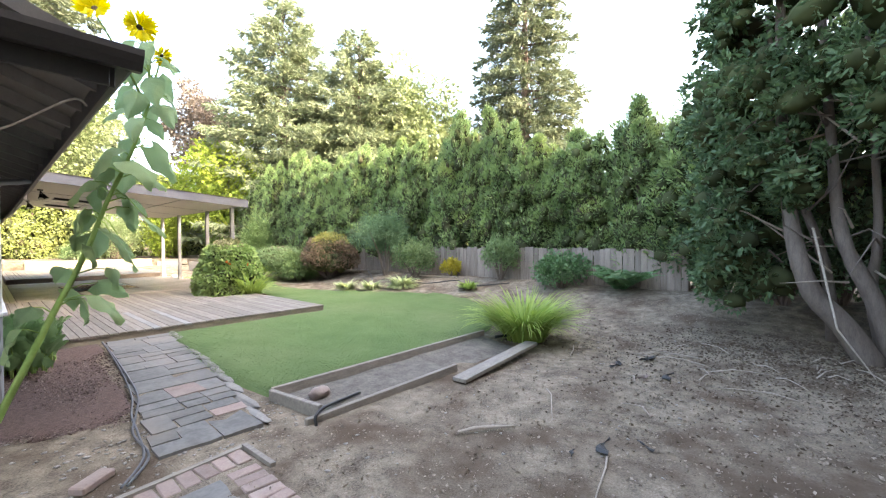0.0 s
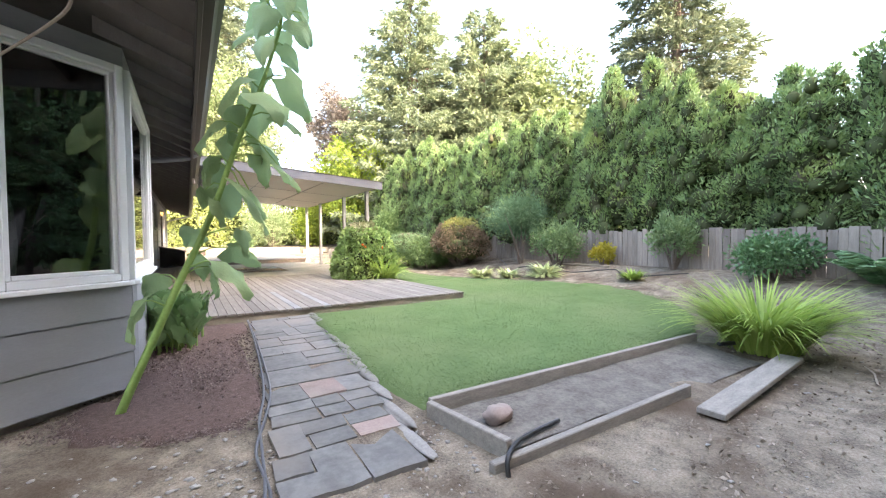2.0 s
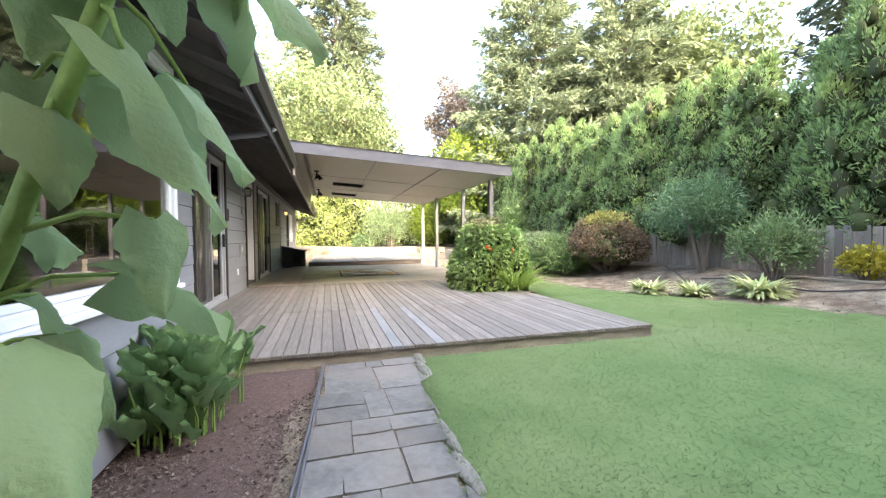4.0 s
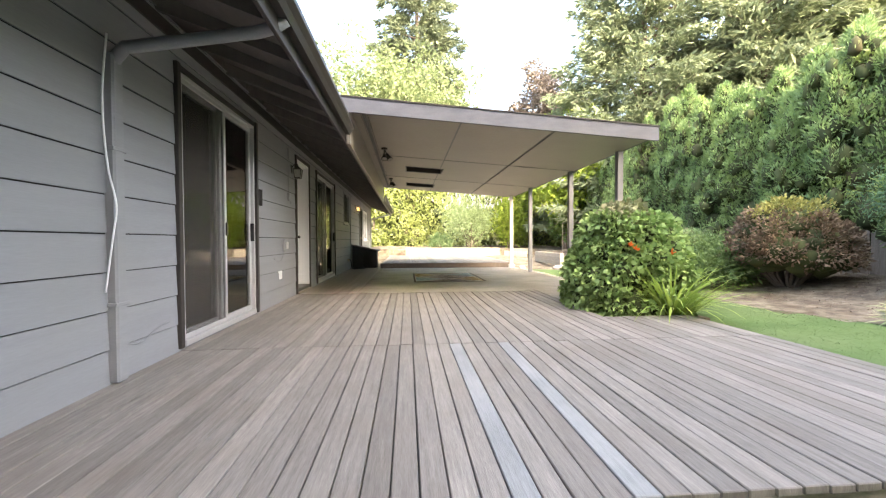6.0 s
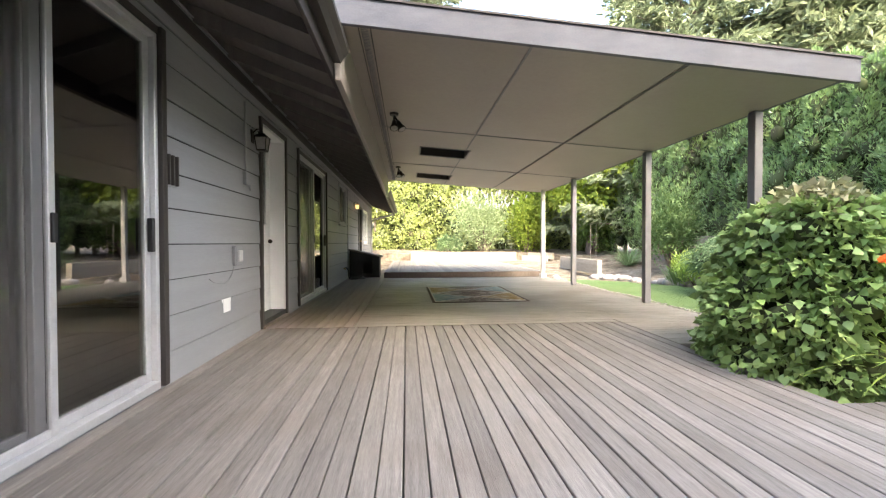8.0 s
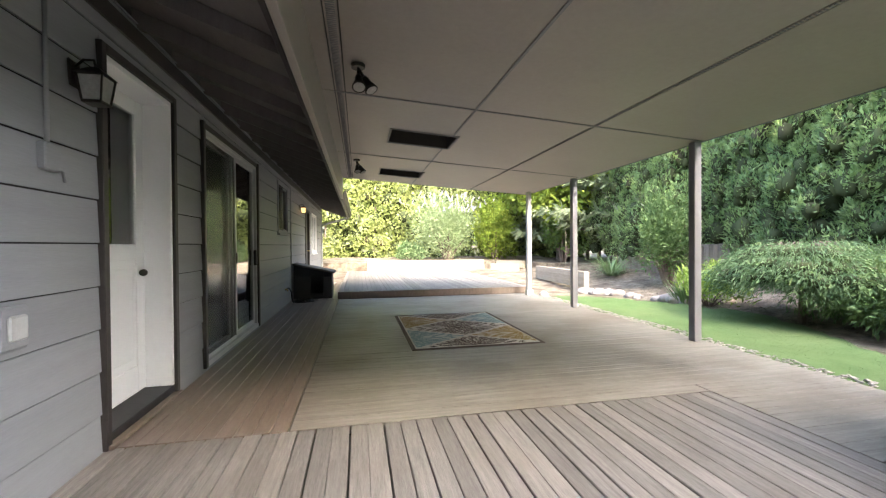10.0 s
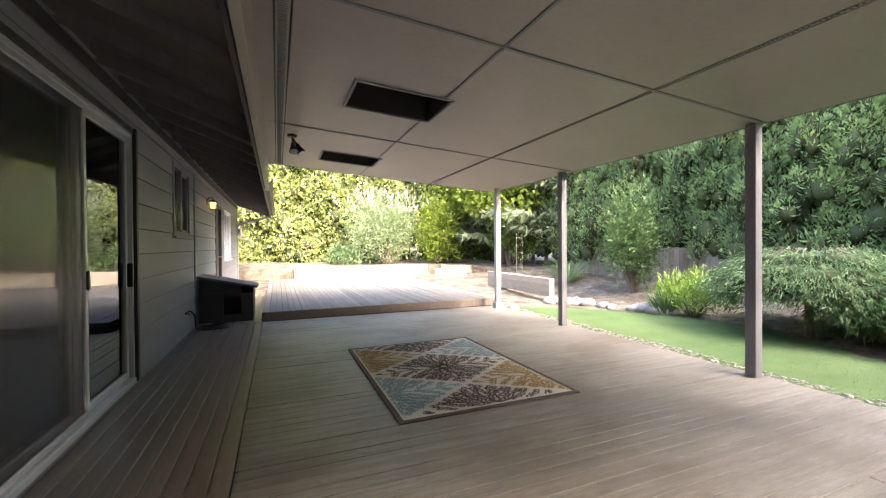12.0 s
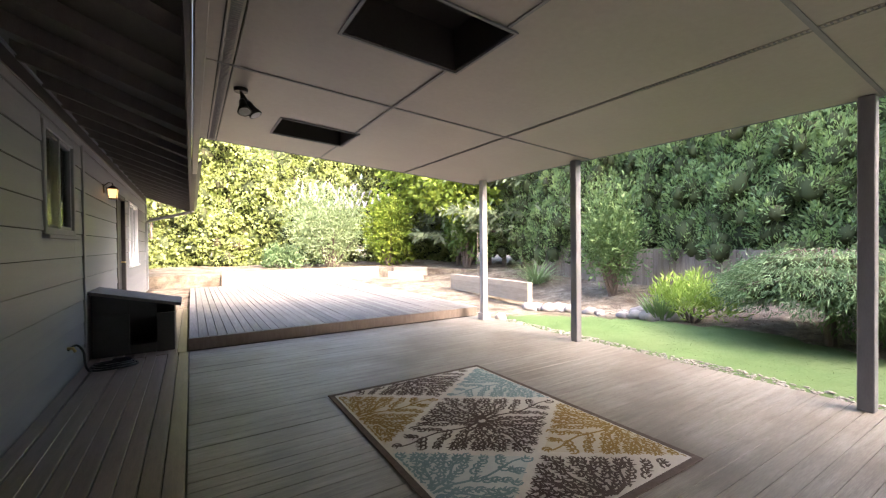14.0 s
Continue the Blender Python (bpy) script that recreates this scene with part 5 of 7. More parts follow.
def medallion(cx, cy, material):
    """A leafy rosette that fills one diamond: stems from its heart and rings of small curls and leaves."""
    bm = bmesh.new()
    z = 0.0135
    for k in range(12):
        a = 2 * math.pi * k / 12
        L = 0.9 / (abs(math.cos(a)) / hw + abs(math.sin(a)) / hh)
        ca, sa = math.cos(a), math.sin(a)
        arm = [(ca * L * t - sa * 0.02 * math.sin(9 * t + k), sa * L * t + ca * 0.02 * math.sin(9 * t + k)) for t in (0.05, 0.15, 0.25, 0.35, 0.45, 0.55, 0.65, 0.75, 0.85, 0.95)]
        ribbon(bm, arm, 0.009, 0.007, cx, cy, z)
        ribbon(bm, [(ca * 0.03, sa * 0.03), (ca * 0.06, sa * 0.06), (ca * 0.10, sa * 0.10)], 0.014, 0.003, cx, cy, z + 0.0016)
    for n, (ring, count) in enumerate(((0.16, 8), (0.28, 12), (0.41, 18), (0.55, 24), (0.68, 30), (0.81, 36), (0.92, 40))):
        for k in range(count):
            a = 2 * math.pi * (k + 0.5 * (n % 2)) / count
            L = ring * 0.95 / (abs(math.cos(a)) / hw + abs(math.sin(a)) / hh)
            px, py = math.cos(a) * L, math.sin(a) * L
            side = 1 if (k + n) % 2 else -1
            r = 0.030 if k % 3 else 0.038
            curl = [(px + r * (1.3 - 0.15 * j) * math.cos(a + side * (0.3 + 0.7 * j)), py + r * (1.3 - 0.15 * j) * math.sin(a + side * (0.3 + 0.7 * j))) for j in range(7)]
            ribbon(bm, curl, 0.006, 0.0105, cx, cy, z + 0.0004 * (1 + k % 3))
            for q in (-0.8, 0.0, 0.8):
                lx, ly = math.cos(a + q), math.sin(a + q)
                ribbon(bm, [(px - 0.008 * lx, py - 0.008 * ly), (px + 0.018 * lx, py + 0.018 * ly), (px + 0.04 * lx, py + 0.04 * ly)], 0.009, 0.003, cx, cy, z + 0.0022)
    tagged(part("medallion", bm, material, rug), kind="stuff")
    ground = {M_RUGTEAL: M_RUGTEALLIGHT, M_RUGGOLD: M_RUGGOLDLIGHT}.get(material)
    if ground:
        fill = bmesh.new()
        fill.faces.new([fill.verts.new((cx + 0.93 * hw * u, cy + 0.93 * hh * v, 0.0125)) for u, v in ((1, 0), (0, 1), (-1, 0), (0, -1))])
        for co, no in (((RX0 + 0.06, 0, 0), (-1, 0, 0)), ((RX1 - 0.06, 0, 0), (1, 0, 0)), ((0, RY0 + 0.06, 0), (0, -1, 0)), ((0, RY1 - 0.06, 0), (0, 1, 0))):
            bmesh.ops.bisect_plane(fill, geom=fill.verts[:] + fill.edges[:] + fill.faces[:], plane_co=co, plane_no=no, clear_outer=True)
        part("medallion_ground", fill, ground, rug)


for cx, cy, mm in ((rcx, rcy, M_RUGBROWN), (rcx, rcy + 2 * hh, M_RUGBROWN), (rcx, rcy - 2 * hh, M_RUGBROWN), (rcx - hw, rcy + hh, M_RUGGOLD), (rcx + hw, rcy + hh, M_RUGTEAL),
                   (rcx - hw, rcy - hh, M_RUGTEAL), (rcx + hw, rcy - hh, M_RUGGOLD), (rcx - 2 * hw, rcy, M_RUGBROWN), (rcx + 2 * hw, rcy, M_RUGBROWN)):
    medallion(cx, cy, mm)

# ------------------------------------------------------------ fence
def fence():
    f = thing("fence", "low weathered grey cedar board fence", "fence", kind="structure")
    rng = random.Random(3)
    me = [from_bm("fence_board", box(-0.011, 0.011, -0.068, 0.068, 0, h, 0.004), M_FENCE) for h in (0.94, 0.97, 1.0)]
    y = 1.9
    while y < 24:
        b = new("fence_board", rng.choice(me))
        b.parent = f
        b.matrix_basis = pose(10.42 + rng.uniform(-0.006, 0.006), y, gz(10.42, y) - 0.06, rng.uniform(-0.8, 0.8), rng.uniform(-0.8, 0.8), 0)
        y += 0.143
    for z in (0.2, 0.75):
        part("rail", prism([(10.435, 1.9), (10.475, 1.9), (10.475, 24), (10.435, 24)], lambda x, y: gz(10.42, y) + z, lambda x, y: gz(10.42, y) + z + 0.09), M_FENCE, f)
    y = 1.9
    while y < 24.1:
        part("post", box(10.48, 10.57, y - 0.045, y + 0.045, gz(10.5, y) - 0.2, gz(10.5, y) + 0.95), M_FENCE, f)
        y += 2.45


fence()


# ------------------------------------------------------------ path, edging, bricks
def path_edges(y):
    t = (y - 3.25) / 4.35
    return 0.74 + 0.42 * t ** 0.85, 1.42 + 0.53 * t ** 0.7


pathway = thing("path", "path of worn grey slate pavers leading to the deck", "path", kind="structure")
rp = random.Random(12)
PATHBED = [(path_edges(v)[0] - 0.02, v) for v in (3.26, 4.0, 5.0, 6.0, 7.0, 7.6)] + [(path_edges(v)[1] + 0.06, v) for v in (7.6, 7.0, 6.0, 5.0, 4.0, 3.26)]
patch("path_bed", PATHBED, 0.004, M_DIRT, "trodden soil between the pavers", edge=0.03)
y = 3.28
sl = bmesh.new()
while y < 7.55:
    h = min(rp.uniform(0.30, 0.56), 7.58 - y)
    xl, xr = path_edges(y + h / 2)
    n = rp.choice((2, 2, 3, 3))
    cuts = sorted([0, 1] + [min(max((k + rp.uniform(-0.25, 0.25)) / n, 0.1), 0.92) for k in range(1, n)])
    for a, b in zip(cuts, cuts[1:]):
        x0, x1 = xl + a * (xr - xl) + 0.004, xl + b * (xr - xl) - 0.004
        parts = [(y, y + h)]
        if x1 - x0 < 0.42 and h > 0.34 and rp.random() < 0.5:
            parts = [(y, y + h * 0.5), (y + h * 0.5, y + h)]
        for c0, c1 in parts:
            j = lambda s: rp.uniform(-s, s)
            pts = [(x0 + j(0.012), c0 + 0.006 + j(0.008)), ((x0 + x1) / 2, c0 + 0.006 + j(0.01)), (x1 + j(0.012), c0 + 0.006 + j(0.01)), (x1 + j(0.012), c1 - 0.006 + j(0.01)), ((x0 + x1) / 2, c1 - 0.006 + j(0.01)), (x0 + j(0.012), c1 - 0.006 + j(0.008))]
            dz, tx, ty = rp.uniform(0.0, 0.005), j(0.008), j(0.008)
            mx, my = (x0 + x1) / 2, (c0 + c1) / 2
            top = lambda px, py: gz(mx, my) + 0.012 + dz + tx * (px - mx) + ty * (py - my)
            bm = prism(pts, lambda px, py: gz(px, py) - 0.05, top)
            part("paver", bm, M_BRICK if rp.random() < 0.06 else M_SLATE, pathway)
    y += h
# rough stone edging beside the lawn
edge = thing("path_edging", "rough pale stone edging between path and lawn", "edging", kind="structure")
y = 3.35
k = 0
while y < 7.5:
    ln = rp.uniform(0.22, 0.5)
    xe = path_edges(y + ln / 2)[1] + 0.045
    part("edging_stone", blob(xe, y + ln / 2, gz(xe, y) + 0.005, 0.048, ln / 2 + 0.06, 0.022, 0.28, k, 3), M_EDGE, edge, smooth=True)
    y += ln * 0.96
    k += 1
# brick patio corner
patio = thing("brick_patio", "corner of an old brick and slab patio", "patio", kind="structure")
pz = -0.165
brick_me = from_bm("brick", box(-0.048, 0.048, -0.098, 0.098, -0.06, 0, 0.006), M_BRICK)
for i in range(22):
    b = new("brick", brick_me)
    b.parent = patio
    x = 1.15 - i * 0.108
    b.matrix_basis = pose(x, 2.91 - 0.012 * i, pz + rp.uniform(-0.006, 0.006), rp.uniform(-2, 2), rp.uniform(-2, 2), 3 + rp.uniform(-3, 3))
for i in range(9):
    b = new("brick", brick_me)
    b.parent = patio
    b.matrix_basis = pose(1.10, 2.70 - i * 0.108, pz + rp.uniform(-0.006, 0.006), rp.uniform(-2, 2), rp.uniform(-2, 2), 90 + rp.uniform(-3, 3))
for x0, x1, y0, y1 in ((0.45, 0.97, 2.25, 2.72), (-0.1, 0.43, 2.2, 2.70), (-0.7, -0.12, 2.2, 2.66), (0.45, 0.97, 1.75, 2.23), (-0.1, 0.43, 1.7, 2.18), (-0.7, -0.12, 1.7, 2.18)):
    part("paver", prism([(x0, y0), (x1, y0 + 0.01), (x1 - 0.01, y1), (x0 + 0.01, y1 - 0.02)], pz - 0.06, pz + rp.uniform(-0.008, 0.004)), M_SLATE, patio)
part("patio_edge", prism([(1.215, 3.04), (-1.2, 2.78), (-1.2, 2.745), (1.21, 3.00)], pz - 0.08, pz + 0.012), M_TIMBER, patio, "grey timber edging strip")
part("patio_edge", prism([(1.22, 3.04), (1.255, 3.03), (1.27, 2.62), (1.235, 2.62)], pz - 0.08, pz + 0.015), M_TIMBER, patio)
for (x, y2, a, s) in ((0.42, 3.25, 40, 1.9),):
    b = solid("loose_brick", box(-0.06 * s, 0.06 * s, -0.05, 0.05, 0, 0.05, 0.008), M_BRICK, "loose pinkish brick on the soil", "brick")
    b.matrix_basis = pose(x, y2, gs(x, y2), 0, 0, a)
b = solid("concrete_block", box(-0.10, 0.10, -0.12, 0.12, -0.01, 0.11, 0.012), M_CONCRETE, "grey concrete block beside the mulch", "block")
b.matrix_basis = pose(-0.52, 3.75, gs(-0.5, 3.75), 0, 3, 30)
b = solid("stone", blob(-0.62, 4.05, gs(-0.6, 4.05) + 0.05, 0.16, 0.12, 0.09, 0.3, 7), M_BRICK, "rounded pinkish stone beside the mulch", "stone", smooth=True)

# hoses beside the path
for k, off in enumerate((0.0, 0.03)):
    cable("drip_hose", [(1.11 + off * 0.3, 7.55, gz(1.1, 7.5) + 0.03), (1.06 + off * 0.5, 6.6, gz(1, 6.6) + 0.025), (0.98 + off, 5.5, gz(1, 5.5) + 0.025), (0.90 + off * 1.5, 4.7, gz(0.9, 4.7) + 0.02), (0.80 + off, 4.2, gz(0.8, 4.2) + 0.02),
                        (0.76 - off, 3.8, gz(0.75, 3.8) + 0.025), (0.70 + off, 3.35, gz(0.7, 3.35) + 0.02), (0.52 + off, 3.02, gz(0.5, 3.0) + 0.03)], 0.009, M_HOSE, "grey drip hose lying beside the path", "hose")

# ------------------------------------------------------------ timber bed
bed = thing("timber_bed", "long narrow soil bed framed by weathered timber", "garden bed")
zb = -0.10
def plank(nm, p, q, w, z0, z1, par, label=""):
    p, q = Vector(p), Vector(q)
    d = (q - p).normalized()
    n = Vector((-d.y, d.x)) * w
    bm = prism([p, q, q + n, p + n], lambda x, y: z0 + 0 * x, lambda x, y: z1)
    bmesh.ops.bevel(bm, geom=bm.edges[:], offset=0.006, segments=1, affect="EDGES", profile=0.5)
    return part(nm, bm, M_TIMBER, par, label)


plank("back_board", (1.82, 3.80), (5.25, 3.74), 0.045, -0.28, -0.085, bed)
plank("end_board", (1.78, 3.80), (1.88, 3.10), 0.05, -0.28, -0.09, bed)
plank("front_board", (1.74, 3.03), (3.72, 3.05), 0.05, -0.32, -0.145, bed)
soil = bmesh.new()
for i in range(23):
    for j in range(5):
        x, yv = 1.9 + i * 0.15, 3.12 + j * 0.155
        soil.verts.new((x, yv, -0.165 - 0.085 * smooth(3.3, 3.9, x) * (1 - j / 4) + 0.02 * noise.noise((x * 3, yv * 3, 1))))
soil.verts.ensure_lookup_table()
for i in range(22):
    for j in range(4):
        soil.faces.new([soil.verts[k] for k in (i * 5 + j, i * 5 + 5 + j, i * 5 + 6 + j, i * 5 + 1 + j)])
part("soil", soil, M_SOIL, bed, "grey sifted soil", smooth=True)
solid("rock", blob(2.10, 3.43, -0.115, 0.10, 0.075, 0.055, 0.35, 3, 3), M_BRICK, "pinkish grey rock lying in the timber bed", "rock", smooth=True)
lb = solid("loose_plank", box(-0.92, 0.92, -0.09, 0.09, 0, 0.045, 0.006), M_TIMBER, "loose weathered plank lying on the soil", "plank")
lb.matrix_basis = pose(4.33, 2.84, -0.20, 0, -1.2, 4)
cable("soaker_hose", [(1.80, 2.98, -0.26), (1.80, 3.0, -0.13), (1.92, 3.08, -0.115), (2.1, 3.16, -0.14), (2.4, 3.2, -0.145)], 0.014, M_BLACK, "black soaker hose bent over the timber edge", "hose")
cable("lawn_edging", [(5.2, 3.5, -0.15), (5.9, 3.4, -0.17), (6.7, 3.6, -0.14), (7.4, 4.2, -0.1), (7.9, 5.0, -0.02)], 0.025, M_BLACK, "black plastic lawn edging strip", "edging")


# ------------------------------------------------------------ plants: blades, shrubs
def blade_clump(name, at, n, length, width, material, label, seed, spread=0.75, droop=0.9, base_r=0.12, seg=5, category="plant", group=""):
    """A clump of arching strap leaves."""
    rng = np.random.default_rng(seed)
    a = rng.random(n) * 2 * np.pi
    L = length * (0.55 + 0.55 * rng.random(n))
    lean = spread * (0.25 + 0.9 * rng.random(n))
    dr = droop * (0.5 + 0.8 * rng.random(n))
    b = np.stack([np.cos(a), np.sin(a), 0 * a], 1)
    p = b * base_r * rng.random((n, 1))
    side = np.stack([-np.sin(a), np.cos(a), 0 * a], 1)
    rows = []
    for s in range(seg + 1):
        t = s / seg
        w = width * (1 - t ** 2.2) * (0.6 + 0.6 * min(t * 3, 1)) + 0.0006
        rows.append((p - side * w / 2, p + side * w / 2))
        el = 1.35 - lean - dr * 1.5 * t
        p = p + (b * np.cos(el)[:, None] + np.array([0, 0, 1.0]) * np.sin(el)[:, None]) * (L / seg)[:, None]
    V = np.stack([q for r in rows for q in r], 1)
    k = 2 * (seg + 1)
    F = np.array([[2 * s, 2 * s + 1, 2 * s + 3, 2 * s + 2] for s in range(seg)])
    faces = (np.arange(n)[:, None, None] * k + F[None]).reshape(-1, 4)
    t = thing(name, label, category, group, at=at)
    V = V.reshape(-1, 3)
    V[:, 2] = np.maximum(V[:, 2], 0.005)
    part("foliage", mesh_np("foliage", V, faces, material), None, t)
    return t


def shrub(name, at, rx, ry, rz_, n, leaf, material, label, seed, width=0.5, lumps=22, low=0.0, inside=0.55, category="shrub", stems=9, up=0.1, flat=False, wood=None):
    """A leafy shrub: branching stems and many leaves in uneven lumps, with gaps."""
    rng = np.random.default_rng(seed)
    t = thing(name, label, category, at=at)
    st = bmesh.new()
    Ps, Ds = [], []
    for i in range(lumps):
        d = unit(rng.normal(size=(1, 3)))[0]
        d[2] = abs(d[2]) if not flat else d[2] * 0.6
        k = inside + (1 - inside) * rng.random()
        c = np.array([d[0] * rx * k * 0.8, d[1] * ry * k * 0.8, low + (rz_ - low) * (0.35 + 0.55 * d[2] * k)])
        q = n // lumps
        e = unit(rng.normal(size=(q, 3)))
        lr = np.array([rx, ry, (rz_ - low)]) * (0.26 + 0.14 * rng.random())
        Ps.append(c + e * lr * rng.random((q, 1)) ** 0.35)
        Ds.append(e * 0.9 + np.array([0, 0, up]))
        if i < stems:
            tube([(c[0] * 0.08, c[1] * 0.08, -0.05), (c[0] * 0.45, c[1] * 0.45, c[2] * 0.5), tuple(c * 0.95)], [0.02 * (rz_ + 0.3), 0.013 * (rz_ + 0.3), 0.004], 5, st)
    tagged(part("branchwork", st, wood or M_BARK, t), kind="stuff")
    P, D = np.concatenate(Ps), np.concatenate(Ds)
    P[:, 2] = np.maximum(P[:, 2], 0.02)
    part("foliage", leaves("foliage", P, D + rng.normal(size=P.shape) * 0.45, leaf * (0.6 + 0.7 * rng.random(len(P))), width, material, rng, bend=0.06), None, t)
    return t


def G(x, y):
    return (x, y, gz(x, y))


blade_clump("daylily_clump", G(5.75, 3.3), 900, 1.08, 0.024, M_GRASSY, "large arching clump of bright green strap leaves", 31, 0.34, 0.95, 0.34, 8)
blade_clump("daylily_clump", G(6.5, 3.75), 160, 0.6, 0.02, M_GRASSY, "small clump of bright green strap leaves", 32, 0.7, 0.8, 0.15)
blade_clump("daylily_clump", (4.75, 11.15, -0.05), 330, 1.0, 0.02, M_GRASSY, "arching green daylily leaves at the deck edge", 33, 0.7, 0.75, 0.22)
blade_clump("hosta", G(7.28, 10.34), 260, 0.50, 0.06, M_HOSTA, "pale variegated hosta clump", 34, 0.8, 0.8, 0.1, group="hostas by the lawn")
blade_clump("hosta", G(7.77, 9.76), 200, 0.44, 0.06, M_HOSTA, "small pale variegated hosta clump", 35, 0.8, 0.8, 0.1, group="hostas by the lawn")
blade_clump("hosta", G(8.40, 9.02), 320, 0.58, 0.06, M_HOSTA, "wide pale variegated hosta clump", 36, 0.9, 0.8, 0.15, group="hostas by the lawn")
blade_clump("lime_clump", G(8.76, 6.77), 150, 0.36, 0.045, M_GRASSY, "small lime-green leafy clump on the soil", 37, 0.8, 0.7, 0.1)
shrub("golden_shrub", G(9.95, 8.4), 0.40, 0.40, 0.55, 1100, 0.09, M_GOLD, "small golden yellow shrub near the fence", 38)
shrub("grey_shrub", G(9.4, 9.5), 0.75, 0.75, 1.25, 3600, 0.10, M_SILVER, "airy grey-green shrub in front of the fence", 39, 0.35, 30, 0.15, up=0.5)
shrub("grey_shrub", G(10.0, 6.55), 0.65, 0.6, 1.2, 2800, 0.10, M_SILVER, "tall airy grey-green shrub against the fence", 40, 0.35, 26, 0.15, up=0.6)
shrub("dark_shrub", G(9.7, 4.5), 0.75, 0.75, 0.85, 3600, 0.085, M_BROADDARK, "rounded dark green shrub near the fence", 41, 0.55, 26)
def dome_shrub(name, at, rx, ry, top, low, lumps, per, leaf, width, mats, label, seed, up=0.0, stems=0, split=0.62, core=0.9, square=1.0):
    """A dense rounded shrub: clumps over a dome, shade-dark hearts, bare stems below; the upper clumps take the first
    material.
    """
    rng = np.random.default_rng(seed)
    t = thing(name, label, "shrub", at=at)
    d = unit(rng.normal(size=(lumps, 3)))
    d[:, 2] = np.abs(d[:, 2]) * 1.15 - 0.15
    d = np.sign(d) * np.abs(d) ** square
    C = np.stack([d[:, 0] * rx * 0.86, d[:, 1] * ry * 0.86, low + (top - low) * (0.16 + 0.74 * np.clip(d[:, 2], -0.15, 1))], 1) * (0.93 + 0.10 * rng.random((lumps, 1)))
    size = (0.17 + 0.10 * rng.random(lumps)) * min(rx, top) ** 0.5
    R = np.stack([size, size, size * 0.9], 1)
    tagged(part("inner_twig", clump_cores("inner_twig", np.concatenate([C * np.array([0.92, 0.92, 0.97]), C * np.array([0.6, 0.6, 0.8])]), np.concatenate([R, R * 1.2]) * core, M_CORE, rng), None, t), kind="stuff")
    hi = C[:, 2] > low + (top - low) * split
    for sel, m, nm in ((hi, mats[0], "top_foliage"), (~hi, mats[1], "foliage")):
        P, D = clump_sprays(C[sel], R[sel], d[sel], per, rng, 0.8, up)
        P[:, 2] = np.maximum(P[:, 2], 0.02)
        part(nm, leaves(nm, P, D, leaf * (0.6 + 0.7 * rng.random(len(P))), width, m, rng, bend=0.06), None, t)
    wood = bmesh.new()
    for i in range(stems):
        a = 2.4 * i
        e = (np.cos(a) * rx * 0.7, np.sin(a) * ry * 0.7, low + 0.25 * (top - low))
        tube([(e[0] * 0.2, e[1] * 0.2, -0.05), (e[0] * 0.55, e[1] * 0.5 + 0.05, low * 0.5), e], [0.03, 0.02, 0.01], 5, wood)
    if stems:
        part("stem_cluster", wood, M_TRUNK, t, "bare grey-brown stems")
    else:
        wood.free()
    return t


dome_shrub("browned_shrub", G(8.75, 13.5), 1.0, 1.0, 1.6, 0.42, 150, 60, 0.075, 0.55, (M_GOLDGREEN, M_BROWNBUSH), "clipped dome shrub, browned below a green-gold top", 42, 0.1, 26, 0.74)
shrub("low_juniper", G(8.3, 15.2), 1.3, 1.1, 1.2, 12000, 0.12, M_JUNIPER, "low spreading soft green juniper", 43, 0.16, 60, 0.25, 0.5, up=-0.5, flat=True)
shrub("green_shrub", G(7.9, 14.3), 0.8, 0.9, 0.85, 6000, 0.12, M_JUNIPER, "low soft green shrub beside the browned shrub", 44, 0.25, 24, 0.1, up=0.0)
def weeping_mound(name, at, rx, ry, top, arms, material, label, seed):
    """A mounded weeping shrub: a short trunk, arching limbs, and tiers of fine hanging threads with a hollow beneath."""
    rng = np.random.default_rng(seed)
    t = thing(name, label, "shrub", at=at)
    wood = bmesh.new()
    tube([(0, 0, -0.08), (0.04, 0.02, top * 0.35), (0.0, 0.05, top * 0.7)], [0.07, 0.055, 0.03], 7, wood)
    Ps, Ds, Cs, Rs = [], [], [], []
    for i in range(arms):
        a = 2.4 * i + rng.normal() * 0.3
        reach = (0.45 + 0.55 * rng.random())
        zt = top * (0.98 - 0.42 * reach ** 2.2) * (0.9 + 0.15 * rng.random())
        end = np.array([np.cos(a) * rx * reach, np.sin(a) * ry * reach, zt])
        mid = np.array([end[0] * 0.5, end[1] * 0.5, min(zt + 0.18, top)])
        tube([(0, 0.04, top * 0.6), tuple(mid), tuple(end)], [0.02, 0.013, 0.005], 4, wood)
        q = 380
        f = rng.random((q, 1)) ** 0.6
        p = (1 - f) * mid + f * end + rng.normal(size=(q, 3)) * np.array([0.13, 0.13, 0.05])
        p[:, 2] -= 0.28 * rng.random(q) ** 1.6
        Ps.append(p)
        Ds.append(np.array([np.cos(a) * 0.6, np.sin(a) * 0.6, -0.55]) + rng.normal(size=(q, 3)) * 0.35)
        Cs.append(mid * 0.45 + end * 0.55 + np.array([0, 0, -0.10]))
        Rs.append((0.22, 0.22, 0.10))
    part("branchwork", wood, M_BARK, t, "dark crooked limbs")
    tagged(part("inner_twig", clump_cores("inner_twig", np.array(Cs), np.array(Rs), M_CORE, rng), None, t), kind="stuff")
    P, D = np.concatenate(Ps), np.concatenate(Ds)
    P[:, 2] = np.maximum(P[:, 2], 0.22)
    part("foliage", leaves("foliage", P, D, 0.095 * (0.6 + 0.8 * rng.random(len(P))), 0.13, material, rng, bend=0.1), None, t)
    return t


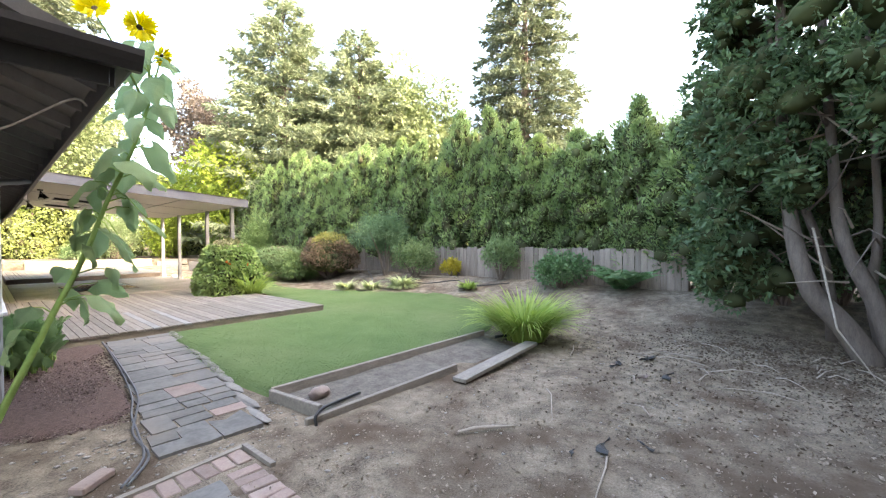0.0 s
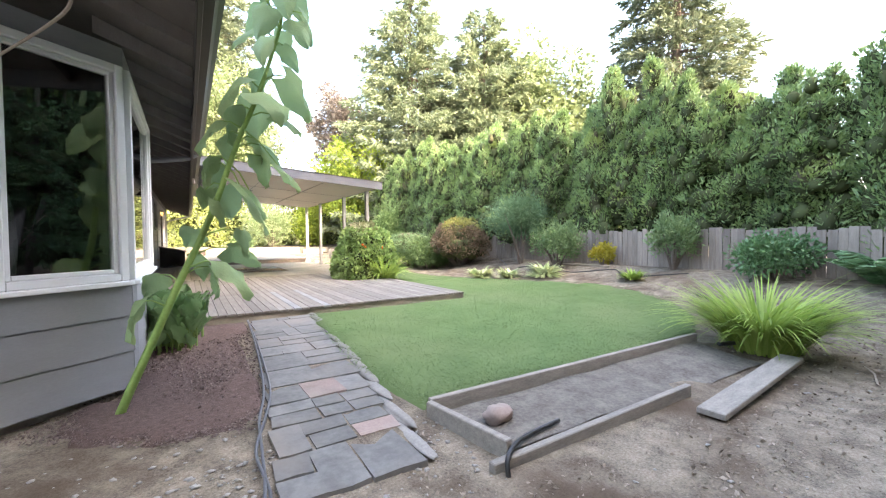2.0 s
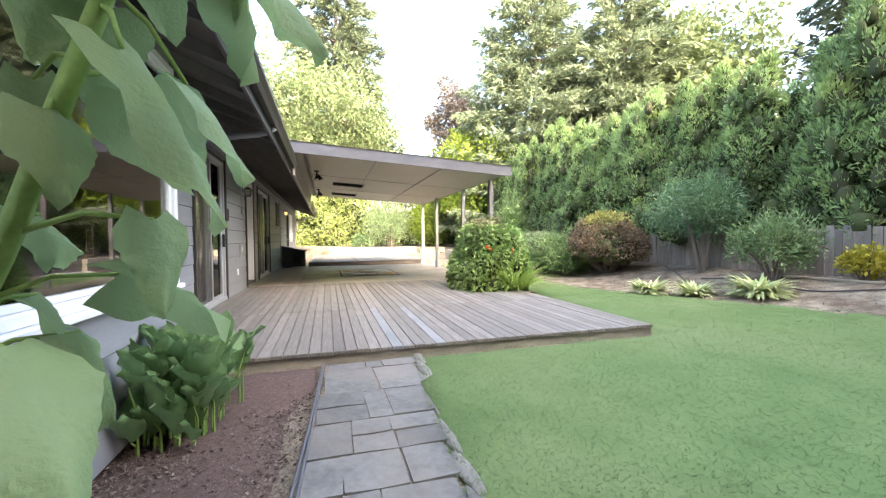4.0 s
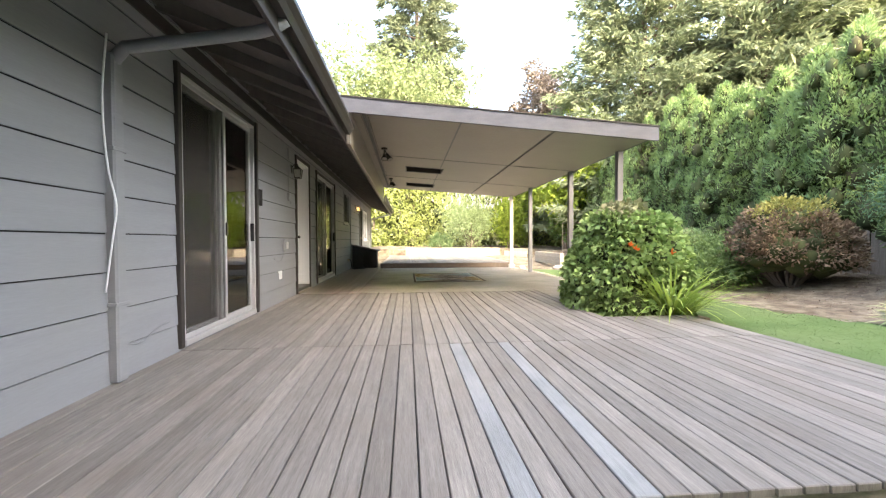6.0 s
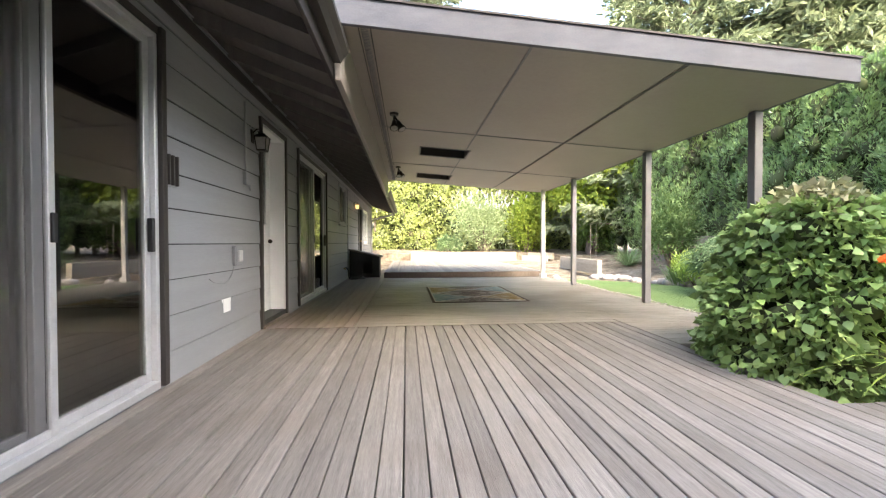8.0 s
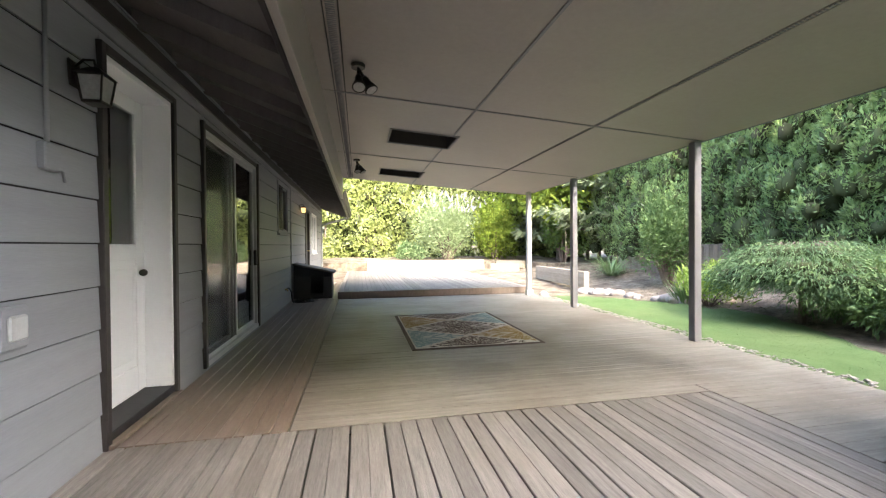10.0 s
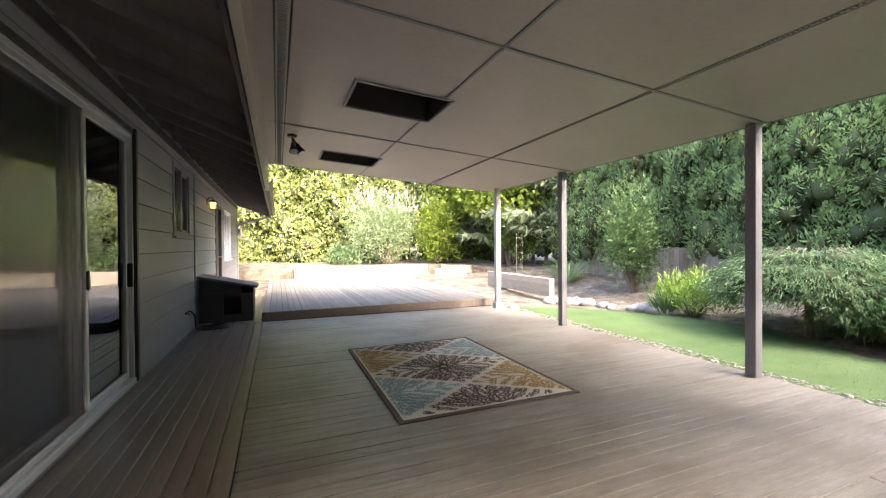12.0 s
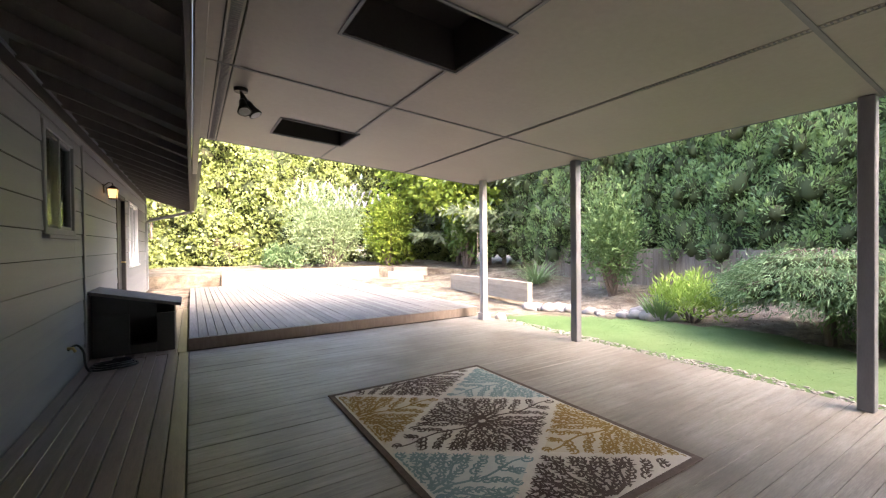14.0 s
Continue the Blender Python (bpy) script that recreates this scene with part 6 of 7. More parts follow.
weeping_mound("weeping_shrub", G(7.9, 15.85), 1.1, 1.35, 1.3, 120, M_WEEP, "low mounded shrub of fine weeping green threads beside the lawn", 45)
shrub("yellow_perennial", G(8.0, 17.7), 0.6, 0.75, 0.75, 2200, 0.13, M_GRASSY, "upright yellow-green perennial with small blooms", 46, 0.22, 26, up=1.2)
blade_clump("iris_clump", G(7.9, 18.2), 140, 0.6, 0.028, M_SILVER, "grey-green iris leaves beside the lawn", 47, 0.35, 0.4, 0.25)
blade_clump("ornamental_grass", G(9.1, 22.6), 260, 1.2, 0.016, M_SILVER, "fountain of blue-green ornamental grass", 48, 0.8, 0.7, 0.2)
blade_clump("ornamental_grass", G(9.4, 15.0), 240, 1.5, 0.014, M_GRASSY, "tall green ornamental grass behind the juniper", 49, 0.6, 0.7, 0.2)
shrub("cone_evergreen", G(9.0, 20.0), 0.85, 0.85, 2.5, 6500, 0.13, M_JUNIPER, "cone-shaped golden green evergreen by the fence", 50, 0.3, 60, 0.1, 0.3, up=0.5)
shrub("laceleaf_maple", G(9.6, 11.2), 1.5, 1.6, 2.45, 15000, 0.085, M_MAPLE, "small spreading laceleaf tree with pale forked trunk", 51, 0.3, 60, 0.95, 0.15, "tree", stems=5, up=-0.1, flat=True, wood=M_TRUNK)
fern = thing("fern", "broad dark green fern with arching fronds by the fence end", "fern", at=G(9.95, 3.15))
for k in range(20):
    rng = np.random.default_rng(520 + k)
    a, L = k * 2.4 + rng.normal() * 0.2, 0.8 + 0.4 * rng.random()
    t = np.linspace(0.08, 1, 26)
    el = 1.15 - 1.1 * t - 0.2 * rng.random()
    R = np.concatenate([[0], np.cumsum(np.cos(el) * L / 26)])[1:]
    Z = np.concatenate([[0.02], 0.02 + np.cumsum(np.sin(el) * L / 26)])[1:]
    spine = np.stack([np.cos(a) * R, np.sin(a) * R, Z], 1)
    tan = np.array([np.cos(a), np.sin(a), 0])
    sd = np.array([-np.sin(a), np.cos(a), 0])
    P = np.concatenate([spine, spine])
    D = np.concatenate([np.repeat([sd + 0.45 * tan], 26, 0), np.repeat([-sd + 0.45 * tan], 26, 0)]) + np.array([0, 0, -0.15])
    size = np.tile(0.24 * np.sin(np.pi * (0.12 + 0.86 * t)) + 0.02, 2)
    part("frond", leaves("frond", P, D, size, 0.26, M_BROADDARK, rng, fold=0.05), None, fern)
# deck bush
bush = dome_shrub("deck_bush", (4.40, 11.62, -0.06), 0.74, 0.60, 1.50, 0.0, 130, 105, 0.080, 0.72, (M_BUSHTOP, M_BUSH), "dense rounded leafy bush, brownish on top, with a few orange blooms", 53, -0.55, 0, 0.80, 0.85, 0.85)
for k, (x, yv, z) in enumerate(((-0.30, -0.62, 0.90), (-0.25, -0.64, 0.86), (0.22, -0.64, 0.82))):
    rng = np.random.default_rng(60 + k)
    P = np.repeat([[x, yv, z]], 7, 0)
    part("bloom", leaves("bloom", P, rng.normal(size=(7, 3)) + np.array([0, -0.8, 0.3]), 0.07, 0.5, M_ORANGE, rng), None, bush, "orange trumpet bloom")
planter = thing("planter_soil", "soil pocket cut into the deck for the bush", "garden bed", kind="structure")
part("soil", prism([(3.74, 10.92), (5.1, 10.92), (5.1, 12.34), (3.74, 12.34)], -0.2, -0.05), M_DIRT, planter)
# sunlit shrubs at the far end
bfly = shrub("butterfly_bush", (5.0, 29.1, 0.45), 1.9, 1.0, 3.1, 11000, 0.15, M_PALEBUSH, "tall airy butterfly bush with pale lilac blooms", 54, 0.28, 90, 0.0, 0.1, up=0.5, stems=26)
rng = np.random.default_rng(70)
spikes = []
for k in range(60):
    c = np.array([rng.normal() * 0.85, -0.35 + rng.normal() * 0.4, 2.1 + rng.random() * 0.9])
    f = np.linspace(0, 1, 40)[:, None]
    spikes.append(c + f * np.array([0.10 * np.cos(k), -0.05, 0.20]) + rng.normal(size=(40, 3)) * 0.018 * (1.1 - f))
P = np.concatenate(spikes)
tagged(part("blossom", leaves("blossom", P, rng.normal(size=P.shape), 0.04, 0.7, M_LILAC, rng), None, bfly, "pale lilac flower spikes"), kind="stuff")
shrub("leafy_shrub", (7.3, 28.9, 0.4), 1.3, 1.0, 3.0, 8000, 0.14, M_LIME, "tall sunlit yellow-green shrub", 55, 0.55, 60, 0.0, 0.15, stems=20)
shrub("leafy_shrub", (3.4, 29.5, 0.4), 0.8, 0.7, 0.9, 1800, 0.12, M_SILVER, "low grey-green shrub above the timber wall", 56, 0.5, 20)
shrub("leafy_shrub", (9.7, 27.0, 0.4), 1.3, 1.3, 3.4, 5000, 0.17, M_BROAD, "tall leafy shrub in the corner of the yard", 57, 0.55, 40, 0.2, 0.3)

# ------------------------------------------------------------ far retaining timbers, steps, rocks
def timber_wall(label, p, q, z, n, h=0.15):
    t = thing("retaining_wall", label, "retaining wall", "timber retaining walls")
    for k in range(n):
        pp, qq = Vector(p), Vector(q)
        d = (qq - pp).normalized()
        nn = Vector((-d.y, d.x)) * 0.14
        L = (qq - pp).length
        m = max(1, int(L / 2.4))
        for s in range(m):
            a, b = pp + d * (L * s / m + 0.004), pp + d * (L * (s + 1) / m - 0.004)
            bm = prism([a, b, b + nn, a + nn], z + k * h + 0.003, z + (k + 1) * h)
            part("timber", bm, M_SANDWOOD, t)
    return t


timber_wall("low wall of stacked pale landscape timbers, sunlit", (1.3, 27.95), (6.4, 27.95), 0.08, 3)
timber_wall("stacked pale timbers holding the bank", (7.15, 20.75), (7.3, 24.2), -0.02, 3)
timber_wall("pale timber steps up to the back of the yard", (6.5, 27.3), (7.4, 26.4), 0.08, 2)
timber_wall("pale timber steps up to the back of the yard", (6.9, 27.7), (7.8, 26.8), 0.2, 2)
bank = prism([(1.3, 28.1), (6.5, 28.1), (9.0, 26.4), (10.3, 26.0), (10.3, 31.2), (-3.0, 31.2), (-3.0, 28.6)], -0.1, lambda x, y: 0.46 + 0.02 * math.sin(x * 3) + 0.05 * (y - 28))
solid("back_bank", bank, M_DIRT, "raised soil bank behind the timber wall", "ground", kind="structure")
rr = random.Random(5)
for k in range(26):
    x, yv = 6.4 + rr.uniform(0, 1.5), 20.5 - rr.uniform(-0.3, 2.6)
    x = 7.0 + (20.6 - yv) * 0.42 + rr.uniform(-0.22, 0.22)
    s = rr.uniform(0.07, 0.17)
    solid("edging_rock", blob(x, yv, gs(x, yv) + s * 0.35, s * 1.3, s, s * 0.75, 0.4, k, 2), M_STONE, "rough grey rock edging the lawn", "rock", "rocks along the lawn", smooth=True)
solid("edging_rock", blob(5.25, 19.62, -0.02, 0.13, 0.09, 0.11, 0.3, 71, 2), M_STONE, "grey rock lying beside the pale post", "rock", "rocks along the lawn", smooth=True)
part("post_shoe", box(4.80, 4.96, 19.54, 19.70, 0.003, 0.12, 0.006), M_POSTPALE, cover, "boxed post base")
lad = thing("trellis", "thin metal garden trellis standing in the soil", "trellis", at=(8.9, 25.0, gz(8.9, 25.0)))
for dx in (-0.12, 0.12):
    part("upright", tube([(dx, 0, -0.1), (dx, 0, 1.5)], 0.008, 6), M_TWIG, lad)
for k in range(5):
    part("rung", tube([(-0.12, 0, 0.25 + 0.27 * k), (0.12, 0, 0.25 + 0.27 * k)], 0.006, 6), M_TWIG, lad)

# drip lines in the bank and the board lying there
cable("drip_line", [(8.9, 10.6, gs(8.9, 10.6) + 0.03), (9.3, 9.9, gs(9.3, 9.9) + 0.03), (8.9, 8.6, gs(8.9, 8.6) + 0.03), (9.4, 7.7, gs(9.4, 7.7) + 0.03), (8.95, 7.0, gs(8.95, 7) + 0.03), (9.6, 6.0, gs(9.6, 6) + 0.03)], 0.013, M_BLACK, "black drip line winding over the soil bank", "hose")
cable("drip_line", [(8.2, 10.2, gs(8.2, 10.2) + 0.03), (9.2, 11.5, gs(9.2, 11.5) + 0.03), (9.9, 12.6, gs(9.9, 12.6) + 0.03)], 0.013, M_BLACK, "black drip line winding over the soil bank", "hose")
st = solid("stake_board", box(-0.04, 0.04, -0.9, 0.9, 0, 0.03, 0.004), M_SANDWOOD, "thin pale board lying on the soil bank", "board")
st.matrix_basis = pose(9.75, 9.0, gs(9.7, 9.0) + 0.02, 0, -7, 8)


# ------------------------------------------------------------ sunflower
def heart_leaf(L, W, seed, droop=0.5):
    """A serrated, puckered heart-shaped leaf along +x, folded on its midrib and drooping."""
    rng = random.Random(seed)
    bm = bmesh.new()
    n, rows = 16, []
    for i in range(n + 1):
        t = i / n
        w = W * (0.55 + 3.0 * t if t < 0.15 else 1.0 - 1.10 * (t - 0.15) ** 1.3 if t < 0.93 else 0.12 * (1 - t) / 0.07)
        row = []
        for k in range(-5, 6):
            u = k / 5
            back = -0.20 * L * abs(u) ** 1.5 * max(0, 1 - t * 5)
            veins = 0.012 * L * math.sin(t * 26 - abs(u) * 7) * min(1, 2 * abs(u))
            ruffle = 0.05 * L * abs(u) ** 3 * math.sin(t * 10 + (3 if u > 0 else 0) + seed)
            z = -droop * L * t ** 1.7 - 0.16 * W * abs(u) ** 1.5 + veins + ruffle + 0.02 * L * math.sin(t * 7 + u * 3 + seed)
            ser = 1 + (rng.uniform(-0.01, 0.10) if abs(k) == 5 and i % 2 == 0 else 0)
            row.append(bm.verts.new((L * t + back, u * w * 0.5 * ser, z)))
        rows.append(row)
    for a, b in zip(rows, rows[1:]):
        for k in range(10):
            bm.faces.new((a[k], a[k + 1], b[k + 1], b[k]))
    return from_bm("leaf", bm, M_SUNLEAF, True)


sf = thing("sunflower", "tall leaning sunflower with drooping heart-shaped leaves", "sunflower")
STEM = [(0.03, 4.85, -0.16), (0.10, 4.84, 0.02), (0.25, 4.82, 0.38), (0.39, 4.84, 0.72), (0.515, 4.85, 1.0), (0.632, 4.83, 1.3), (0.711, 4.84, 1.54), (0.80, 4.84, 1.80), (0.92, 4.82, 2.1), (1.05, 4.82, 2.51), (1.11, 4.80, 2.8), (1.08, 4.76, 3.1), (1.03, 4.76, 3.32)]
part("stem", tube([tuple(v) for v in curve_pts(STEM, 3)], [0.031 - 0.021 * i / 36 for i in range(37)], 8), M_SUNSTEM, sf, "thick green stem", smooth=True)
leaf_meshes = [heart_leaf(0.32, 0.31, 1, 0.30), heart_leaf(0.28, 0.27, 2, 0.40), heart_leaf(0.23, 0.19, 3, 0.4), heart_leaf(0.35, 0.34, 4, 0.25)]
rs = random.Random(21)
pts = curve_pts(STEM, 6)


def stalked_leaf(p, base, tip, width, seed):
    """A petiole from the stem at p, and a leaf hanging from base to tip."""
    base, tip = Vector(base), Vector(tip)
    part("petiole", tube([p, p.lerp(base, 0.5) + Vector((0, 0, 0.03)), base], [0.008, 0.006, 0.005], 6), M_SUNSTEM, sf, smooth=True)
    L = (tip - base).length
    ax = (tip - base).normalized()
    side = Vector((0, 0, 1)).cross(ax).normalized() if abs(ax.z) < 0.97 else Vector((1, 0.3, 0))
    up = ax.cross(side).normalized()
    lf = new("leaf", heart_leaf(L * 1.0, width * 0.98, seed, 0.12))
    lf.parent = sf
    lf.matrix_basis = Matrix(((ax.x, side.x, up.x, base.x), (ax.y, side.y, up.y, base.y), (ax.z, side.z, up.z, base.z), (0, 0, 0, 1)))


for k, (f, base, tip, width) in enumerate(((0.50, (0.776, 4.769, 1.424), (1.016, 4.70, 1.094), 0.20), (0.52, (0.854, 4.893, 1.403), (1.02, 4.92, 1.205), 0.22),
                                           (0.42, (0.638, 4.80, 1.298), (0.70, 4.76, 1.12), 0.19), (0.28, (0.66, 4.62, 0.86), (0.84, 4.47, 0.66), 0.24),
                                           (0.36, (0.80, 4.83, 1.08), (0.85, 4.76, 0.88), 0.14), (0.60, (1.02, 4.62, 1.56), (1.20, 4.60, 1.41), 0.22),
                                           (0.46, (0.563, 4.89, 1.387), (0.54, 4.96, 1.25), 0.13))):
    stalked_leaf(pts[int(f * (len(pts) - 1))], base, tip, width, 30 + k)
for i in range(44):
    f = 0.22 + 0.76 * (i / 44) ** 0.85
    p = pts[min(int(f * (len(pts) - 1)), len(pts) - 1)]
    a = i * 137.5 + rs.uniform(-20, 20)
    if 0.2 < f < 0.62 and math.sin(radians(a)) < 0.35:
        if 0.33 < f < 0.52:
            continue
        a = 90 + rs.choice((-70, 75)) + rs.uniform(-10, 10)
    big = f < 0.72
    pet = (0.12 + 0.14 * rs.random()) * (1 if big else 0.7)
    d = Vector((math.cos(radians(a)), math.sin(radians(a)), 0))
    q = p + d * pet + Vector((0, 0, 0.05))
    part("petiole", tube([p, p + d * pet * 0.5 + Vector((0, 0, 0.05)), q], [0.008, 0.006, 0.005], 6), M_SUNSTEM, sf, smooth=True)
    lf = new("leaf", rs.choice(leaf_meshes[:2] + leaf_meshes[3:]) if big else leaf_meshes[2])
    lf.parent = sf
    s = rs.uniform(0.8, 1.1) * (0.76 if 0.2 < f < 0.64 else 1.1)
    lf.matrix_basis = pose(q.x, q.y, q.z, rs.uniform(-38, 38), rs.uniform(8, 62), a) @ Matrix.Diagonal((s, s, s, 1))


def bloom(x, y, z, yaw, pitch, r):
    m = pose(x, y, z, 0, pitch, yaw)
    bm = bmesh.new()
    bmesh.ops.create_uvsphere(bm, u_segments=14, v_segments=8, radius=r * 0.15, matrix=Matrix.Diagonal((0.35, 1, 1, 1)))
    bmesh.ops.transform(bm, matrix=m, verts=bm.verts)
    part("seed_head", bm, M_SEED, sf, "dark brown seed head")
    rng = np.random.default_rng(int(x * 100))
    n = 34
    a = np.arange(n) * 2 * np.pi / n
    P = np.stack([0 * a, np.cos(a) * r * 0.10, np.sin(a) * r * 0.10], 1)
    D = np.stack([0.25 + 0.3 * rng.random(n), np.cos(a), np.sin(a)], 1)
    me = leaves("petals", P, D, r * 0.78, 0.42, M_PETAL, rng)
    me.transform(m)
    part("petals", me, None, sf, "yellow ray petals")


bloom(1.01, 4.70, 3.37, -85, 5, 0.19)
bloom(0.69, 4.72, 3.42, -120, -20, 0.19)
bloom(1.19, 4.72, 3.17, -60, 30, 0.13)
part("branch", tube([(1.08, 4.80, 2.66), (0.9, 4.78, 3.05), (0.70, 4.75, 3.38)], [0.012, 0.01, 0.008], 6), M_SUNSTEM, sf, smooth=True)
part("branch", tube([(1.10, 4.80, 2.78), (1.16, 4.77, 3.0), (1.19, 4.75, 3.15)], [0.010, 0.008, 0.007], 6), M_SUNSTEM, sf, smooth=True)

# leafy plant under the bay
lp = thing("broadleaf_plant", "clump of glossy dark green upright leaves", "plant", at=(0, 0, 0))


def oval_leaf(L, W, seed):
    bm = bmesh.new()
    n, rows = 7, []
    for i in range(n + 1):
        t = i / n
        w = W * (math.sin(math.pi * (0.06 + 0.92 * t)) ** 0.7) * (1.1 - 0.3 * t)
        bend = 0.28 * L * t * t
        row = [bm.verts.new((L * t, u * w * 0.5, bend * -1 + 0.22 * W * abs(u) + 0.07 * W * math.sin(t * 13 + u * 5 + seed) * (0.3 + abs(u)))) for u in (-1, -0.5, 0, 0.5, 1)]
        rows.append(row)
    for a, b in zip(rows, rows[1:]):
        for k in range(4):
            bm.faces.new((a[k], a[k + 1], b[k + 1], b[k]))
    return from_bm("leaf", bm, M_ARUM, True)


ol = [oval_leaf(0.25, 0.19, 1), oval_leaf(0.21, 0.165, 2), oval_leaf(0.17, 0.13, 3)]
for i in range(135):
    bx_, by_ = 0.31 + rs.gauss(0, 0.11), 6.68 + rs.gauss(0, 0.22)
    hgt = rs.uniform(0.04, 0.42)
    a = math.degrees(math.atan2(by_ - 6.75, bx_ - 0.3)) + rs.uniform(-60, 60)
    d = Vector((math.cos(radians(a)), math.sin(radians(a)), 0))
    g0 = gz(bx_, by_)
    q = Vector((bx_, by_, g0 + hgt)) + d * 0.05
    part("stem", tube([(bx_, by_, g0), (bx_, by_, g0 + hgt * 0.6), q], [0.008, 0.007, 0.005], 5), M_SUNSTEM, lp)
    lf = new("leaf", rs.choice(ol))
    lf.parent = lp
    lf.matrix_basis = pose(q.x, q.y, q.z, rs.uniform(-35, 35), rs.uniform(-100, -55), a)

# curtain inside the bay
cur = bmesh.new()
rows = []
for i in range(60):
    t = i / 59
    x, y = -0.45 + 0.42 * t, 5.15 + 0.30 * t
    o = 0.025 * math.sin(i * 0.9) + 0.01 * math.sin(i * 2.3)
    rows.append((cur.verts.new((x - o * 0.6, y + 0.12 + o * 0.8, 0.75)), cur.verts.new((x - o * 0.5, y + 0.12 + o * 0.7, 2.28))))
for a, b in zip(rows[18:], rows[19:]):
    cur.faces.new((a[0], b[0], b[1], a[1]))
solid("curtain", cur, mat("sheer_grey_curtain", (0.58, 0.58, 0.58), (0.70, 0.70, 0.69), 6, 0.9, stretch=(6, 6, 0.3)), "pale grey curtain drawn beside the bay window", "curtain", smooth=True)
# ------------------------------------------------------------ the great multi-stemmed evergreen and its neighbours
def great_tree():
    rng = np.random.default_rng(81)
    t = thing("giant_arborvitae", "huge dark evergreen with several bare leaning trunks", "tree")
    trunks = [[(7.5, -0.75, -0.35), (7.4, -0.45, 0.2), (7.3, -0.15, 0.6), (7.3, 0.02, 1.2), (7.4, 0.1, 1.9), (7.7, 0.2, 3.4), (7.9, 0.2, 6.5)],
              [(7.6, -0.95, -0.35), (7.5, -0.75, 0.5), (7.45, -0.45, 1.3), (7.6, -0.35, 2.4), (8.1, -0.2, 5.5)],
              [(8.0, -0.9, -0.3), (7.9, -0.75, 0.6), (7.8, -0.8, 1.6), (8.2, -0.7, 4.5)],
              [(8.3, -0.4, -0.25), (8.25, -0.3, 1.0), (8.3, 0.1, 2.5), (8.5, 0.4, 5.0)],
              [(7.3, -1.2, -0.35), (7.1, -1.0, 0.7), (7.0, -1.0, 1.7), (7.3, -1.1, 4.0)]]
    for i, p in enumerate(trunks):
        r = (0.125, 0.10, 0.07, 0.07, 0.08)[i]
        q = [tuple(v) for v in curve_pts(p, 3)]
        part("trunk", tube(q, [r * (1.25 - 0.85 * k / (len(q) - 1)) for k in range(len(q))], 9), M_TRUNK, t, "bare reddish grey trunk", smooth=True)
    for k in range(34):
        a = rng.random() * 6.28
        z = 0.7 + rng.random() * 2.6
        s = np.array([7.5 + rng.normal() * 0.25, -0.4 + rng.normal() * 0.35, z])
        e = s + np.array([np.cos(a), np.sin(a), rng.normal() * 0.5]) * (0.5 + 0.9 * rng.random())
        mid = (s + e) / 2 + rng.normal(size=3) * 0.15
        part("dead_branch", tube([tuple(s), tuple(mid), tuple(e)], [0.018, 0.011, 0.003], 5), M_TWIG if k % 2 else M_TRUNK, t)
    # crown: an outer shell of hanging puffs, hollow inside; bare trunks on the side towards the yard
    lumps = 900
    a, u = rng.random(lumps) * 2 * np.pi, rng.random(lumps)
    z = 0.45 + u * 9.4
    prof = np.clip(1 - u ** 3.4, 0, 1) * (0.82 + 0.3 * rng.random(lumps)) * np.minimum(1, 0.7 + 2.2 * u)
    C = np.stack([8.5 + 1.75 * prof * np.cos(a), -0.85 + 2.05 * prof * np.sin(a), z], 1)
    keep = ~((np.cos(a - 3.75) > 0.12) & (z < 2.75 + 0.35 * np.sin(5 * a)))
    C, a, u = C[keep], a[keep], u[keep]
    N = np.stack([np.cos(a), np.sin(a), 0.25 + 0 * a], 1)
    boughs = np.array([(7.0, 0.05, 2.25, 0.30), (7.05, 0.25, 2.55, 0.30), (7.15, 0.1, 1.95, 0.22), (6.95, 0.45, 3.2, 0.42), (6.9, -0.7, 3.1, 0.42), (7.4, 0.85, 1.9, 0.36), (7.55, 0.9, 1.35, 0.34), (8.0, 1.05, 1.2, 0.42),
                       (7.0, -0.95, 2.55, 0.32), (8.4, 1.15, 0.7, 0.42), (7.7, 0.95, 0.75, 0.34), (7.35, 0.75, 2.5, 0.36), (6.8, -0.3, 3.6, 0.4)])
    reps = 7
    B = np.repeat(boughs, reps, 0)
    C = np.concatenate([C, B[:, :3] + rng.normal(size=(len(B), 3)) * B[:, 3:] * np.array([0.55, 0.55, 0.45])])
    N = np.concatenate([N, np.repeat([(-0.6, 0.5, 0.1)], len(B), 0)])
    size = 0.13 + 0.14 * rng.random(len(C))
    size[-len(B):] *= 0.75
    R = np.stack([size * 1.15, size * 1.15, size * 0.95], 1)
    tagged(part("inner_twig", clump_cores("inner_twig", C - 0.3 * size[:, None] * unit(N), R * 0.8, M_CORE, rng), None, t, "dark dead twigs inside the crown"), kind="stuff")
    P, D = clump_sprays(C, R, N, 30, rng, 1.0, -0.1)
    Q, E = fans(P, D, 3, 0.35, rng)
    part("crown", leaves("crown", Q, E, 0.105 * (0.6 + 0.7 * rng.random(len(Q))), 0.36, M_DARKCON, rng), None, t)
    return t


